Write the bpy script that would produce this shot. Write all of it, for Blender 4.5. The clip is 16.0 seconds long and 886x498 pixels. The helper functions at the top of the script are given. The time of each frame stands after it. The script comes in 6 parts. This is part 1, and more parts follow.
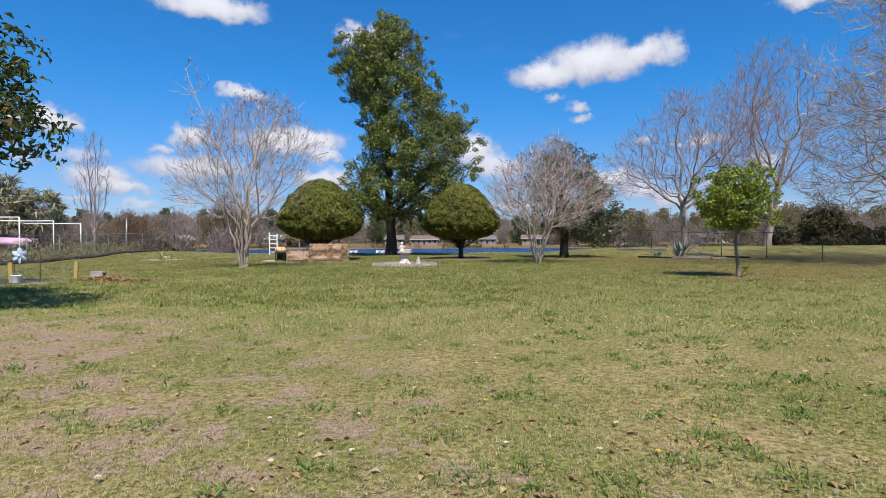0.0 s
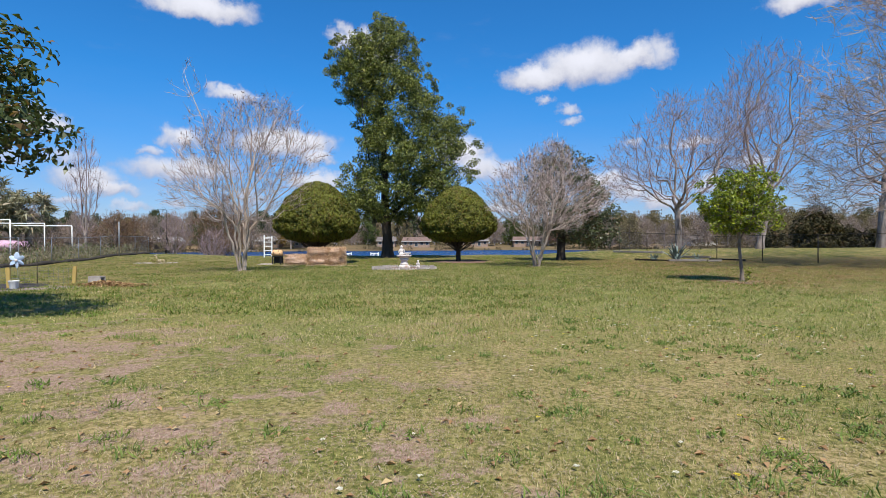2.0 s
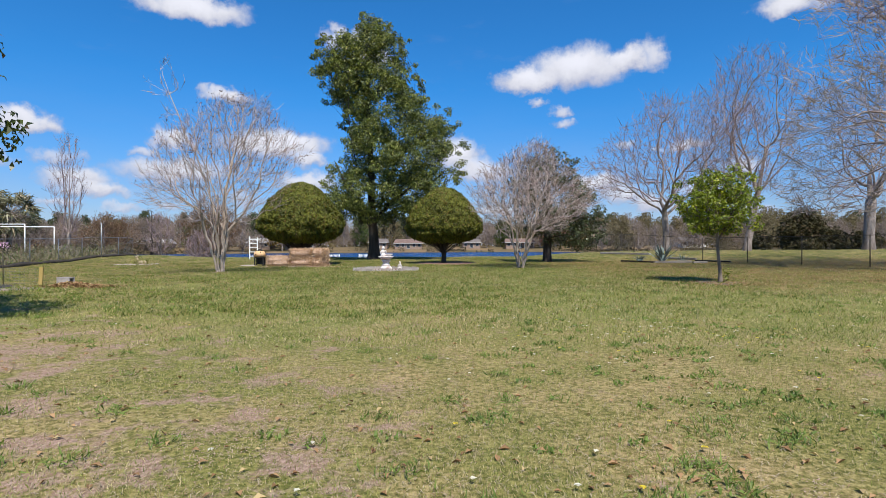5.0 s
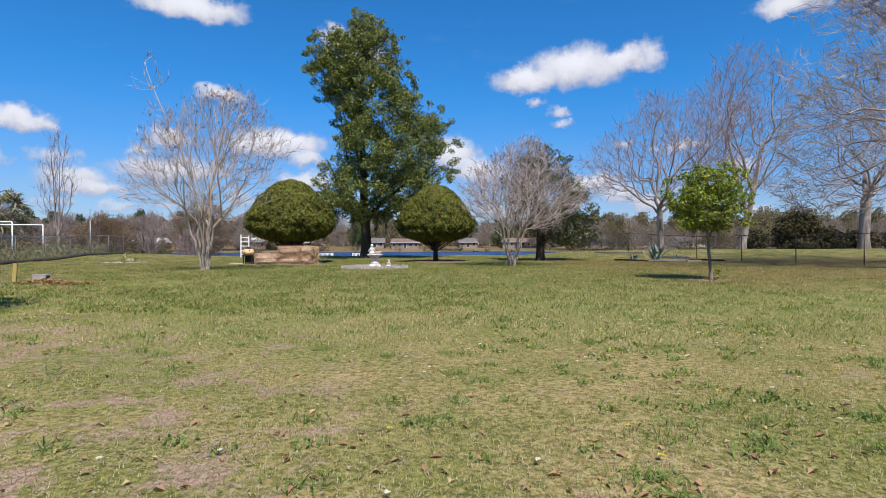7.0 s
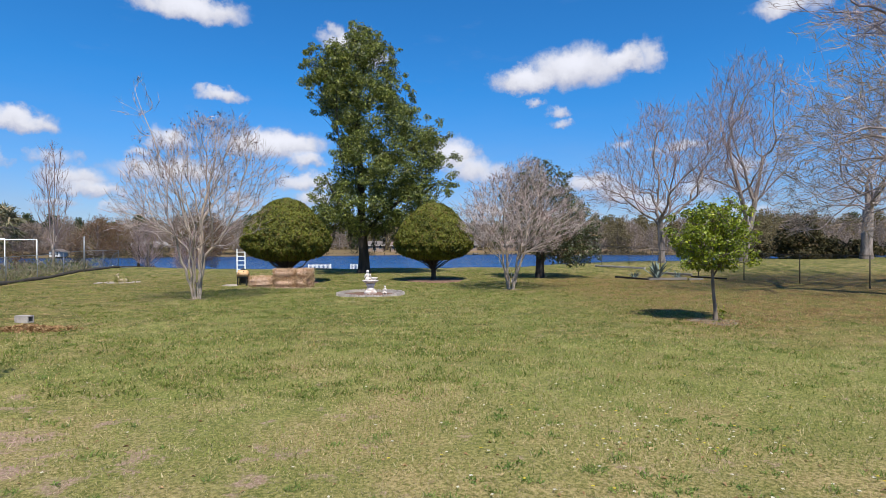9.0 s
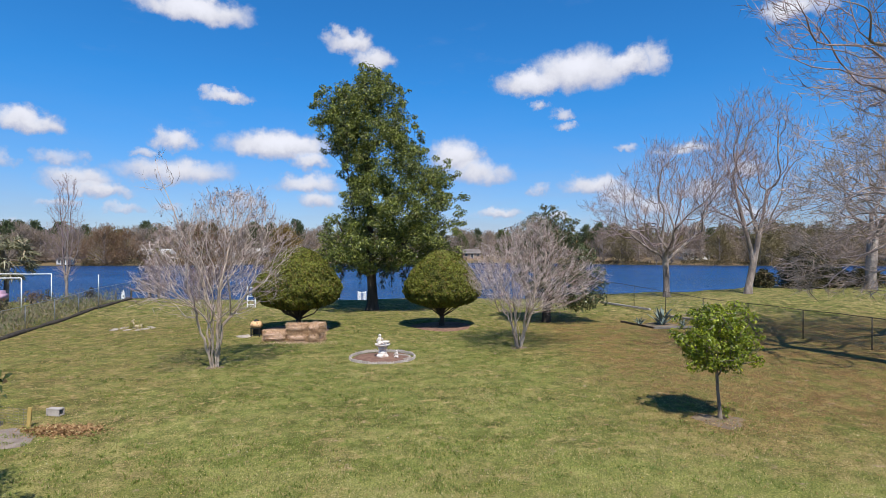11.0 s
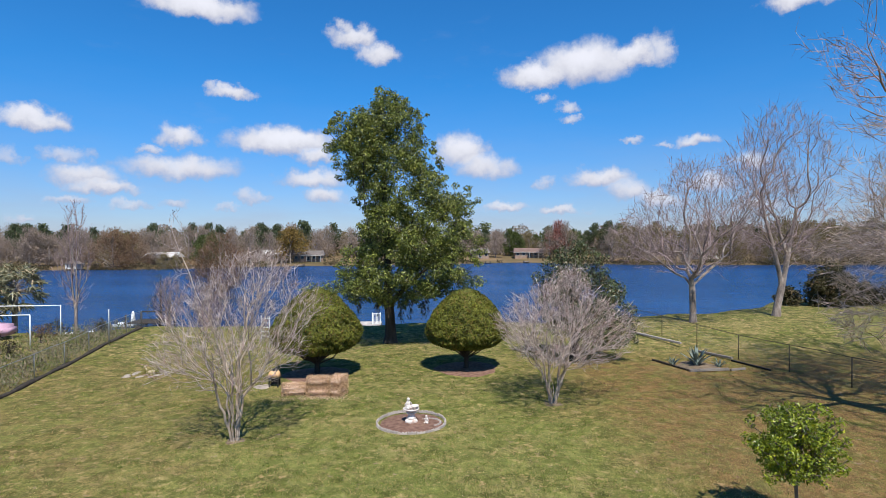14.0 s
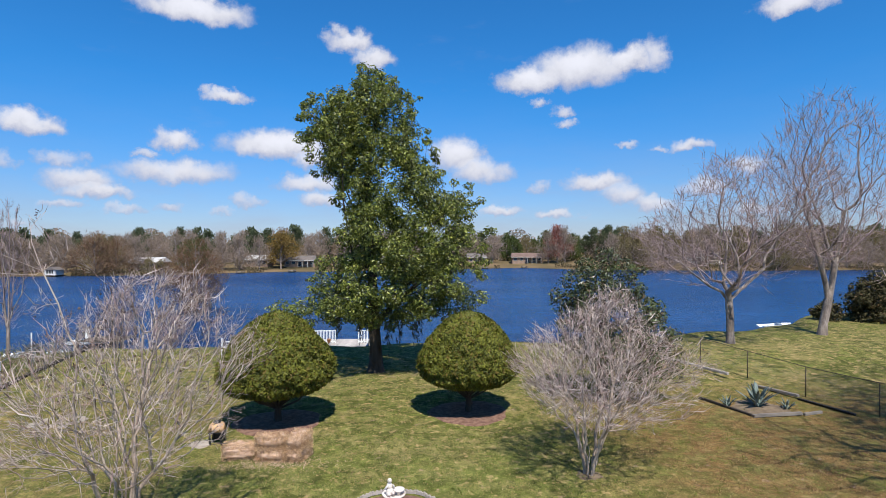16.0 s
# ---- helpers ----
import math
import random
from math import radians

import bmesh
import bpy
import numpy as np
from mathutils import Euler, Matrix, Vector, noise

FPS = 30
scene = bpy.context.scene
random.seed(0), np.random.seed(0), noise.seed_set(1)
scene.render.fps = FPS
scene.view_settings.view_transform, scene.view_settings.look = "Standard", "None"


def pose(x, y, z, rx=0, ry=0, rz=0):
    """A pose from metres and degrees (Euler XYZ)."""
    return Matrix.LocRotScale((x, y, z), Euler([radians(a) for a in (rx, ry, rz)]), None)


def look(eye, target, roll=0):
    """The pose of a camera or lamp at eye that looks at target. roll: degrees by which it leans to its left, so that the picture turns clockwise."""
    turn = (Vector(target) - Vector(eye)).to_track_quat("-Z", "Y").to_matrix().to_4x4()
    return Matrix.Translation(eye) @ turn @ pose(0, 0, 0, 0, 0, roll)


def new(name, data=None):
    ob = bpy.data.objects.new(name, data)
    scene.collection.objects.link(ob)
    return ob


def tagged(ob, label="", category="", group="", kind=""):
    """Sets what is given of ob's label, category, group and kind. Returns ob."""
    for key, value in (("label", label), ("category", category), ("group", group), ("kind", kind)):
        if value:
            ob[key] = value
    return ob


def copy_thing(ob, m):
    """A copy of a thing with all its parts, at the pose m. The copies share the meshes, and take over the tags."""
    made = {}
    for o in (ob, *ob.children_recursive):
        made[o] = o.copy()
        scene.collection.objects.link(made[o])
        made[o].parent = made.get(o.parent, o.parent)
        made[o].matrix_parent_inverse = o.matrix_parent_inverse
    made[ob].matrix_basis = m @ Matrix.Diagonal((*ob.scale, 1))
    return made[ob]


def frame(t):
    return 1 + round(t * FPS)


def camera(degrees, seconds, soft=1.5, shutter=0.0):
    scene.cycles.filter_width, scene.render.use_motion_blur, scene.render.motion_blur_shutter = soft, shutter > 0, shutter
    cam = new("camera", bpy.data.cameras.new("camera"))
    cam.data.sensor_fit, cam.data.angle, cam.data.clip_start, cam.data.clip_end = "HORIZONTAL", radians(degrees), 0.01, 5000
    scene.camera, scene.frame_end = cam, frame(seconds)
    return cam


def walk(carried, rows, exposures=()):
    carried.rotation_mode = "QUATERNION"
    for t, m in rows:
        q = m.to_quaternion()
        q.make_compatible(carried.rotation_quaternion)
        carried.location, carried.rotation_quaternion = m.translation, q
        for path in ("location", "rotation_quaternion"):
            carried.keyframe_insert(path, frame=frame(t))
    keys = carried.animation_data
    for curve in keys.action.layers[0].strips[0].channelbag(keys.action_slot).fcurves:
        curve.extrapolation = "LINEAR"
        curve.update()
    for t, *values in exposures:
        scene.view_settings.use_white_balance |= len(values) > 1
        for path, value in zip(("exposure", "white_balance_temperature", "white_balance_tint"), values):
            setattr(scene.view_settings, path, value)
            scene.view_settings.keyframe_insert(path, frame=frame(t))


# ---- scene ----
cam = camera(78.1, 16.0, soft=0.8)
PATH = [
    (0, (0.237, 0.597, 1.015), (0.239, 2.597, 0.991), -0.2),
    (0.5, (0.137, 0.512, 0.979), (0.145, 2.512, 0.96), -0.2),
    (1, (-0.074, 0.377, 0.985), (-0.069, 2.377, 0.963), -0.4),
    (1.5, (-0.156, 0.445, 1.051), (-0.142, 2.445, 1.025), -0.4),
    (2, (-0.134, 0.7, 1.087), (-0.1, 2.7, 1.069), -0.2),
    (2.5, (-0.064, 0.913, 1.1), (-0.021, 2.913, 1.089), -0.2),
    (3, (0.065, 0.876, 1.058), (0.117, 2.876, 1.05), -0.1),
    (3.5, (0.157, 0.594, 1.045), (0.21, 2.594, 1.028), -0.2),
    (4, (0.205, 0.625, 1.088), (0.258, 2.624, 1.078), -0.2),
    (6.5, (0.627, 1.255, 0.964), (0.696, 3.253, 0.952), -0.1),
    (7, (0.696, 1.212, 0.963), (0.764, 3.21, 0.951), -0.1),
    (7.5, (0.727, 1.11, 0.993), (0.794, 3.109, 0.983), -0.2),
    (8, (0.738, 1.171, 1.051), (0.805, 3.17, 1.036), -0.2),
    (8.5, (0.778, 1.416, 1.285), (0.846, 3.415, 1.27), -0.2),
    (9, (0.831, 1.699, 2.018), (0.899, 3.698, 2.008), -0.2),
    (11.5, (0.361, 0.986, 5.544), (0.414, 2.986, 5.541), 0.1),
    (12, (0.186, 0.92, 6.436), (0.235, 2.919, 6.433), -0.1),
    (12.5, (0.0, 0.972, 6.946), (0.044, 2.971, 6.938), -0.2),
    (13, (-0.126, 1.084, 7.165), (-0.082, 3.083, 7.142), -0.2),
    (13.5, (-0.344, 1.67, 7.285), (-0.307, 3.67, 7.262), -0.3),
    (14, (-0.494, 2.634, 7.298), (-0.459, 4.633, 7.274), -0.3),
    (14.5, (-0.562, 3.992, 7.267), (-0.519, 5.992, 7.24), -0.3),
    (15, (-0.539, 5.577, 7.271), (-0.489, 7.576, 7.247), -0.2),
    (15.5, (-0.452, 7.415, 7.391), (-0.398, 9.414, 7.381), -0.2),
    (16, (-0.398, 9.223, 7.566), (-0.347, 11.223, 7.557), -0.3),
]
walk(cam, [(t, look(eye, target, roll)) for t, eye, target, roll in PATH])

# ---- daylight: sun behind the lawn's south end, deep blue sky with fair-weather cumulus ----
SUN_WAY = Vector((0.12, -0.535, 0.835)).normalized()
sun = new("sun", bpy.data.lights.new("sun", "SUN"))
sun.data.energy, sun.data.angle, sun.data.color = 5.0, radians(0.53), (1.0, 0.955, 0.88)
sun.matrix_world = look(SUN_WAY * 50, (0, 0, 0))
scene.view_settings.exposure = 0.47

CLOUDS_HIGH = [(15.5, 17.7, 4.2, 1.8), (10.7, 16.8, 3.2, 1.2), (19.9, 17.9, 2.6, 1.1), (22.7, 17.9, 1.3, 1.1), (-5.6, 18.9, 2.0, 0.9), (-8.0, 20.3, 2.1, 0.9),
               (-9.2, 21.1, 0.9, 0.6), (-22.9, 21.8, 4.4, 1.1), (34.2, 20.5, 2.3, 0.8), (-19.9, 14.5, 1.9, 0.6), (-36.1, 10.5, 2.4, 1.0),
               (-24.5, 10.2, 2.1, 0.9), (-15.1, 10.1, 4.6, 1.3), (3.4, 9.7, 2.5, 1.7), (11.6, 14.5, 0.9, 0.4), (14.1, 13.7, 1.1, 0.5)]
CLOUDS_LOW = [(-37.4, 7.4, 0.9, 0.6), (-24.4, 7.3, 4.6, 1.1), (5.5, 8.0, 3.2, 1.3), (-32.0, 6.1, 2.6, 1.0), (-30.7, 5.1, 2.8, 0.7),
              (-33.4, 7.7, 1.7, 0.6), (-12.4, 6.6, 2.9, 0.9), (-10.9, 4.9, 2.4, 0.8), (-18.4, 4.5, 1.5, 0.6), (17.2, 6.5, 2.9, 0.9),
              (19.6, 5.2, 2.4, 1.1), (7.2, 3.6, 2.6, 0.5), (25.3, 9.6, 1.5, 0.5), (20.2, 10.0, 0.8, 0.3), (22.8, 9.5, 0.7, 0.3),
              (30.5, 7.5, 1.9, 0.7), (-36.7, 2.2, 1.0, 0.3), (-11.8, 8.7, 2.0, 0.8), (27.0, 5.7, 1.9, 0.9),
              (-28.5, 3.6, 1.6, 0.4), (-20.5, 3.4, 1.0, 0.35), (-25.0, 3.9, 1.2, 0.4), (13.4, 3.2, 2.2, 0.5), (-33.5, 3.8, 1.4, 0.4), (11.8, 6.2, 1.1, 0.6), (22.5, 4.2, 2.4, 0.8), (14.4, 12.6, 0.9, 0.35), (-27.0, 8.9, 1.0, 0.4), (-21.6, 14.8, 0.7, 0.35), (31.0, 3.4, 2.2, 0.6)]


class Nodes:
    """Short hand for building a node tree."""

    def __init__(self, tree):
        self.tree = tree
        tree.nodes.clear()

    def add(self, kind, props=None, **inputs):
        n = self.tree.nodes.new(kind)
        props = props or {}
        if "operation" in props:
            n.operation = props["operation"]
        if "use_clamp" in props:
            n.use_clamp = props["use_clamp"]
        if "data_type" in props:
            n.data_type = props["data_type"]
        if "blend_type" in props:
            n.blend_type = props["blend_type"]
        if "interpolation_type" in props:
            n.interpolation_type = props["interpolation_type"]
        for k, v in inputs.items():
            self.put(n, int(k[1:]) if k[0] == "i" and k[1:].isdigit() else k.replace("_", " "), v)
        return n

    def put(self, n, key, v):
        if isinstance(v, bpy.types.NodeSocket):
            self.tree.links.new(v, n.inputs[key])
        else:
            n.inputs[key].default_value = v

    def math(self, op, a, b=0.0, c=0.0, clamp=False):
        return self.add("ShaderNodeMath", {"operation": op, "use_clamp": clamp}, i0=a, i1=b, i2=c).outputs[0]

    def vec(self, op, a, b=(0, 0, 0), out=0):
        return self.add("ShaderNodeVectorMath", {"operation": op}, i0=a, i1=b).outputs[out]

    def mix(self, fac, a, b, blend="MIX"):
        n = self.add("ShaderNodeMix", {"data_type": "RGBA", "blend_type": blend})
        self.put(n, 0, fac), self.put(n, 6, a), self.put(n, 7, b)
        return n.outputs[2]

    def noise(self, vector, scale, detail=4.0, rough=0.55, out=0):
        return self.add("ShaderNodeTexNoise", None, Vector=vector, Scale=scale, Detail=detail, Roughness=rough).outputs[out]

    def ramp(self, fac, lo, hi, a=0.0, b=1.0):
        return self.add("ShaderNodeMapRange", {"interpolation_type": "SMOOTHSTEP"}, i0=fac, i1=lo, i2=hi, i3=a, i4=b).outputs[0]


def make_sky():
    world = bpy.data.worlds.new("sky")
    scene.world = world
    world.use_nodes = True
    k = Nodes(world.node_tree)
    way = k.vec("NORMALIZE", k.add("ShaderNodeTexCoord").outputs["Generated"])
    sep = k.add("ShaderNodeSeparateXYZ", None, i0=way)
    x, y, z = sep.outputs
    az = k.math("MULTIPLY", k.math("ARCTAN2", x, y), 57.2958)
    el = k.math("MULTIPLY", k.math("ARCSINE", z), 57.2958)
    wob = k.noise(way, 26.0, 6.0, 0.62, 1)
    wob2 = k.noise(way, 9.0, 3.0, 0.5, 1)
    flat = k.add("ShaderNodeCombineXYZ", None, i0=az, i1=el).outputs[0]
    flat = k.vec("ADD", flat, k.vec("MULTIPLY", k.vec("SUBTRACT", wob, (0.5, 0.5, 0.5)), (4.2, 2.6, 0)))
    flat = k.vec("ADD", flat, k.vec("MULTIPLY", k.vec("SUBTRACT", wob2, (0.5, 0.5, 0.5)), (1.6, 0.8, 0)))
    best, shade = None, None
    for ca, ce, w, h in CLOUDS_HIGH + CLOUDS_LOW:
        d = k.vec("MULTIPLY", k.vec("SUBTRACT", flat, (ca, ce - 0.25 * h, 0)), (0.74 / w, 0.62 / h, 0))
        dx, dy, _ = k.add("ShaderNodeSeparateXYZ", None, i0=d).outputs
        d = k.add("ShaderNodeCombineXYZ", None, i0=dx, i1=k.math("MAXIMUM", dy, k.math("MULTIPLY", dy, -1.5))).outputs[0]
        s = k.math("MULTIPLY", k.math("SUBTRACT", 1.0, k.vec("DOT_PRODUCT", d, d, 1)), min(1.0, 0.42 + 0.2 * w) * (0.78 if ce < 8.5 else 1.0))
        lit = k.math("MULTIPLY_ADD", dy, 0.75, 0.60, clamp=True)
        term = k.math("MULTIPLY", k.math("MAXIMUM", s, 0.0), lit)
        best = s if best is None else k.math("MAXIMUM", best, s)
        shade = term if shade is None else k.math("MAXIMUM", shade, term)
    # the same kind of clouds all the way round, behind the camera too
    other = k.ramp(k.noise(way, 4.5, 6.0, 0.6), 0.67, 0.80)
    behind = k.ramp(k.math("ABSOLUTE", az), 44.0, 60.0)
    other = k.math("MULTIPLY", k.math("MULTIPLY", other, behind), k.ramp(el, 2.0, 10.0))
    ragged = k.math("MULTIPLY_ADD", k.math("SUBTRACT", k.noise(way, 34.0, 4.0, 0.55), 0.5), 0.55, best)
    body = k.ramp(ragged, -0.10, 0.80, 0.0, 0.97)
    veil = k.math("MULTIPLY", k.math("POWER", 2.718, k.math("MULTIPLY", k.math("ABSOLUTE", el), -0.22)), k.ramp(k.noise(k.vec("MULTIPLY", way, (1, 1, 4.0)), 5.0, 5.0, 0.6), 0.3, 0.75, 0.14, 0.68))
    body = k.math("MAXIMUM", body, veil)
    wisp = k.math("MULTIPLY", k.ramp(k.noise(k.vec("MULTIPLY", way, (1, 1, 3.0)), 7.0, 7.0, 0.65), 0.55, 0.85), 0.10)
    body = k.math("MAXIMUM", k.math("MAXIMUM", body, other), wisp)
    dome = k.add("ShaderNodeTexSky")
    dome.sky_type, dome.sun_disc, dome.altitude = "NISHITA", False, 20.0
    dome.sun_elevation, dome.sun_rotation = math.asin(SUN_WAY.z), math.atan2(SUN_WAY.x, SUN_WAY.y)
    dome.air_density, dome.dust_density, dome.ozone_density = 1.0, 0.15, 3.0
    sky = dome.outputs[0]
    blue = k.mix(1.0, sky, k.mix(k.ramp(el, -2.0, 17.0), SKY_LOW, SKY_HIGH), "MULTIPLY")
    bright = k.add("ShaderNodeMapRange", None, i0=shade, i1=0.0, i2=0.8, i3=0.62, i4=1.14).outputs[0]
    white = k.mix(1.0, k.mix(k.ramp(shade, 0.05, 0.55), CLOUD_SHADE, CLOUD_WHITE), k.add("ShaderNodeCombineXYZ", None, i0=bright, i1=bright, i2=bright).outputs[0], "MULTIPLY")
    col = k.mix(body, blue, white)
    bg = k.add("ShaderNodeBackground", None, Color=col, Strength=SKY_STRENGTH)
    out = k.add("ShaderNodeOutputWorld")
    k.tree.links.new(bg.outputs[0], out.inputs[0])


SKY_STRENGTH = 0.0725
SKY_LOW, SKY_HIGH = (0.70, 0.79, 1.13, 1), (0.23, 0.955, 1.55, 1)
CLOUD_WHITE, CLOUD_SHADE = (8.0, 8.1, 8.9, 1), (6.7, 7.1, 9.2, 1)
make_sky()


# ---- materials ----
def surface(name, a, b, scale=6.0, fine=60.0, rough=0.8, bump=0.3, metal=0.0, gap=0.01, spread=None, each=0.0, spec=0.3, streak=(1, 1, 1)):
    """A solid material: two colours mixed by coarse and fine noise in metres, a relief of its own, and a shift from piece to piece."""
    m = bpy.data.materials.new(name)
    m.use_nodes = True
    k = Nodes(m.node_tree)
    place = k.vec("MULTIPLY", k.add("ShaderNodeTexCoord").outputs["Object"], streak)
    big = k.ramp(k.noise(place, scale, 4.0), 0.3, 0.7)
    small = k.noise(place, fine, 5.0, 0.65)
    fac = k.math("ADD", k.math("MULTIPLY", big, 0.6), k.math("MULTIPLY", k.math("SUBTRACT", small, 0.3), 0.8), clamp=True)
    col = k.mix(fac, (*a, 1), (*b, 1))
    if spread:
        col = k.mix(k.ramp(k.noise(place, scale * 0.37, 3.0), 0.52, 0.68), col, (*spread, 1))
    if each:
        r = k.add("ShaderNodeObjectInfo").outputs["Random"]
        v = k.math("MULTIPLY_ADD", r, 2 * each, 1 - each)
        col = k.mix(1.0, col, k.add("ShaderNodeCombineXYZ", None, i0=v, i1=v, i2=v).outputs[0], "MULTIPLY")
    bs = k.add("ShaderNodeBsdfPrincipled", None, Base_Color=col, Roughness=rough, Metallic=metal)
    bs.inputs["Specular IOR Level"].default_value = spec
    if bump:
        bp = k.add("ShaderNodeBump", None, Strength=bump, Distance=gap, Height=small)
        k.tree.links.new(bp.outputs[0], bs.inputs["Normal"])
    out = k.add("ShaderNodeOutputMaterial")
    k.tree.links.new(bs.outputs[0], out.inputs[0])
    return m


def foliage(name, dark, light, odd=None, glow=0.35, rough=0.5, spec=0.35, share=0.12):
    """Leaves: each one its own tone, some of the odd colour, part of the light passing through."""
    m = bpy.data.materials.new(name)
    m.use_nodes = True
    k = Nodes(m.node_tree)
    r = k.add("ShaderNodeNewGeometry").outputs["Random Per Island"]
    place = k.add("ShaderNodeTexCoord").outputs["Object"]
    drift = k.noise(place, 0.9, 3.0)
    fac = k.math("ADD", k.math("MULTIPLY", r, 0.7), k.math("MULTIPLY", k.math("SUBTRACT", drift, 0.35), 0.9), clamp=True)
    col = k.mix(fac, (*dark, 1), (*light, 1))
    if odd:
        col = k.mix(k.ramp(k.math("FRACT", k.math("MULTIPLY", r, 17.31)), 1 - share - 0.02, 1 - share + 0.02), col, (*odd, 1))
    bs = k.add("ShaderNodeBsdfPrincipled", None, Base_Color=col, Roughness=rough)
    bs.inputs["Specular IOR Level"].default_value = spec
    tr = k.add("ShaderNodeBsdfTranslucent", None, Color=k.mix(1.0, col, (1.25, 1.25, 0.6, 1), "MULTIPLY"))
    mx = k.add("ShaderNodeMixShader", None, i0=glow)
    k.tree.links.new(bs.outputs[0], mx.inputs[1])
    k.tree.links.new(tr.outputs[0], mx.inputs[2])
    out = k.add("ShaderNodeOutputMaterial")
    k.tree.links.new(mx.outputs[0], out.inputs[0])
    return m


# ---- mesh kit ----
def flat_mesh(name, verts, faces, material=None, smooth=False):
    """A mesh from arrays; every row of faces has the same number of corners."""
    verts, faces = np.asarray(verts, np.float32).reshape(-1, 3), np.asarray(faces, np.int32)
    me = bpy.data.meshes.new(name)
    n, k = faces.shape
    me.vertices.add(len(verts))
    me.vertices.foreach_set("co", verts.ravel())
    me.loops.add(n * k)
    me.loops.foreach_set("vertex_index", faces.ravel())
    me.polygons.add(n)
    me.polygons.foreach_set("loop_start", np.arange(0, n * k, k, dtype=np.int32))
    me.polygons.foreach_set("use_smooth", np.full(n, smooth))
    me.update(calc_edges=True)
    if material:
        me.materials.append(material)
    return me


def thing(name, x, y, z=None, turn=0.0, label="", category="", group="", kind=""):
    """An Empty at a thing's base; its parts hang from it."""
    ob = new(name)
    ob.empty_display_size = 0.1
    ob.matrix_basis = pose(x, y, land(x, y) if z is None else z, 0, 0, turn)
    return tagged(ob, label, category, group, kind)


def hang(name, me, parent=None, label="", m=None):
    ob = new(name, me)
    if parent:
        ob.parent = parent
    if m is not None:
        ob.matrix_basis = m
    return tagged(ob, label)


def part(name, bm, material, parent=None, label="", smooth=False, m=None):
    """Links a bmesh as one mesh object under a thing or a part."""
    me = bpy.data.meshes.new(name)
    bm.to_mesh(me)
    bm.free()
    me.materials.append(material)
    if smooth:
        me.polygons.foreach_set("use_smooth", np.full(len(me.polygons), True))
    return hang(name, me, parent, label, m)


def box(bm, c, s, bevel=0.0, turn=0.0, rough=0.0):
    """A bevelled block of size s at c, in bm."""
    r = bmesh.ops.create_cube(bm, size=1, matrix=pose(*c, 0, 0, turn) @ Matrix.Diagonal((*s, 1)))
    if bevel:
        edges = list({e for v in r["verts"] for e in v.link_edges})
        r = bmesh.ops.bevel(bm, geom=edges, offset=bevel, segments=2, affect="EDGES")
    if rough:
        for v in r["verts"]:
            v.co += Vector([random.uniform(-rough, rough) for _ in range(3)])
    return bm


def lathe(bm, rings, sides=20, at=(0, 0, 0)):
    """A turned body from (radius, height) rings."""
    rows = []
    for r, h in rings:
        rows.append([bm.verts.new((at[0] + r * math.cos(2 * math.pi * i / sides), at[1] + r * math.sin(2 * math.pi * i / sides), at[2] + h)) for i in range(sides)])
    for a, b in zip(rows, rows[1:]):
        for i in range(sides):
            bm.faces.new((a[i], a[(i + 1) % sides], b[(i + 1) % sides], b[i]))
    bm.faces.new(list(reversed(rows[0])))
    bm.faces.new(rows[-1])
    return bm


def blob(bm, c, s, seg=10, turn=(0, 0, 0)):
    bmesh.ops.create_uvsphere(bm, u_segments=seg, v_segments=max(5, seg // 2 + 1), radius=1.0, matrix=pose(*c, *turn) @ Matrix.Diagonal((*s, 1)))
    return bm


class Tubes:
    """Gathers tapered tubes along paths into one mesh."""

    def __init__(self):
        self.verts, self.faces, self.count = [], [], 0

    def add(self, pts, radii, sides=5):
        pts = np.asarray(pts, float)
        radii = np.asarray(radii, float)
        n = len(pts)
        tan = np.gradient(pts, axis=0)
        tan /= np.linalg.norm(tan, axis=1, keepdims=True) + 1e-9
        ref = np.array((0.31, 0.17, 0.93)) if abs(tan[0][2]) < 0.9 else np.array((1.0, 0.2, 0.1))
        u = np.cross(tan, ref)
        u /= np.linalg.norm(u, axis=1, keepdims=True) + 1e-9
        v = np.cross(tan, u)
        ang = np.arange(sides) * 2 * np.pi / sides
        ring = pts[:, None, :] + radii[:, None, None] * (u[:, None, :] * np.cos(ang)[None, :, None] + v[:, None, :] * np.sin(ang)[None, :, None])
        self.verts.append(ring.reshape(-1, 3))
        i, j = np.meshgrid(np.arange(n - 1), np.arange(sides), indexing="ij")
        a = self.count + i * sides + j
        b = self.count + i * sides + (j + 1) % sides
        self.faces.append(np.stack((a, b, b + sides, a + sides), -1).reshape(-1, 4))
        self.count += n * sides

    def mesh(self, name, material, smooth=True):
        return flat_mesh(name, np.concatenate(self.verts), np.concatenate(self.faces), material, smooth)


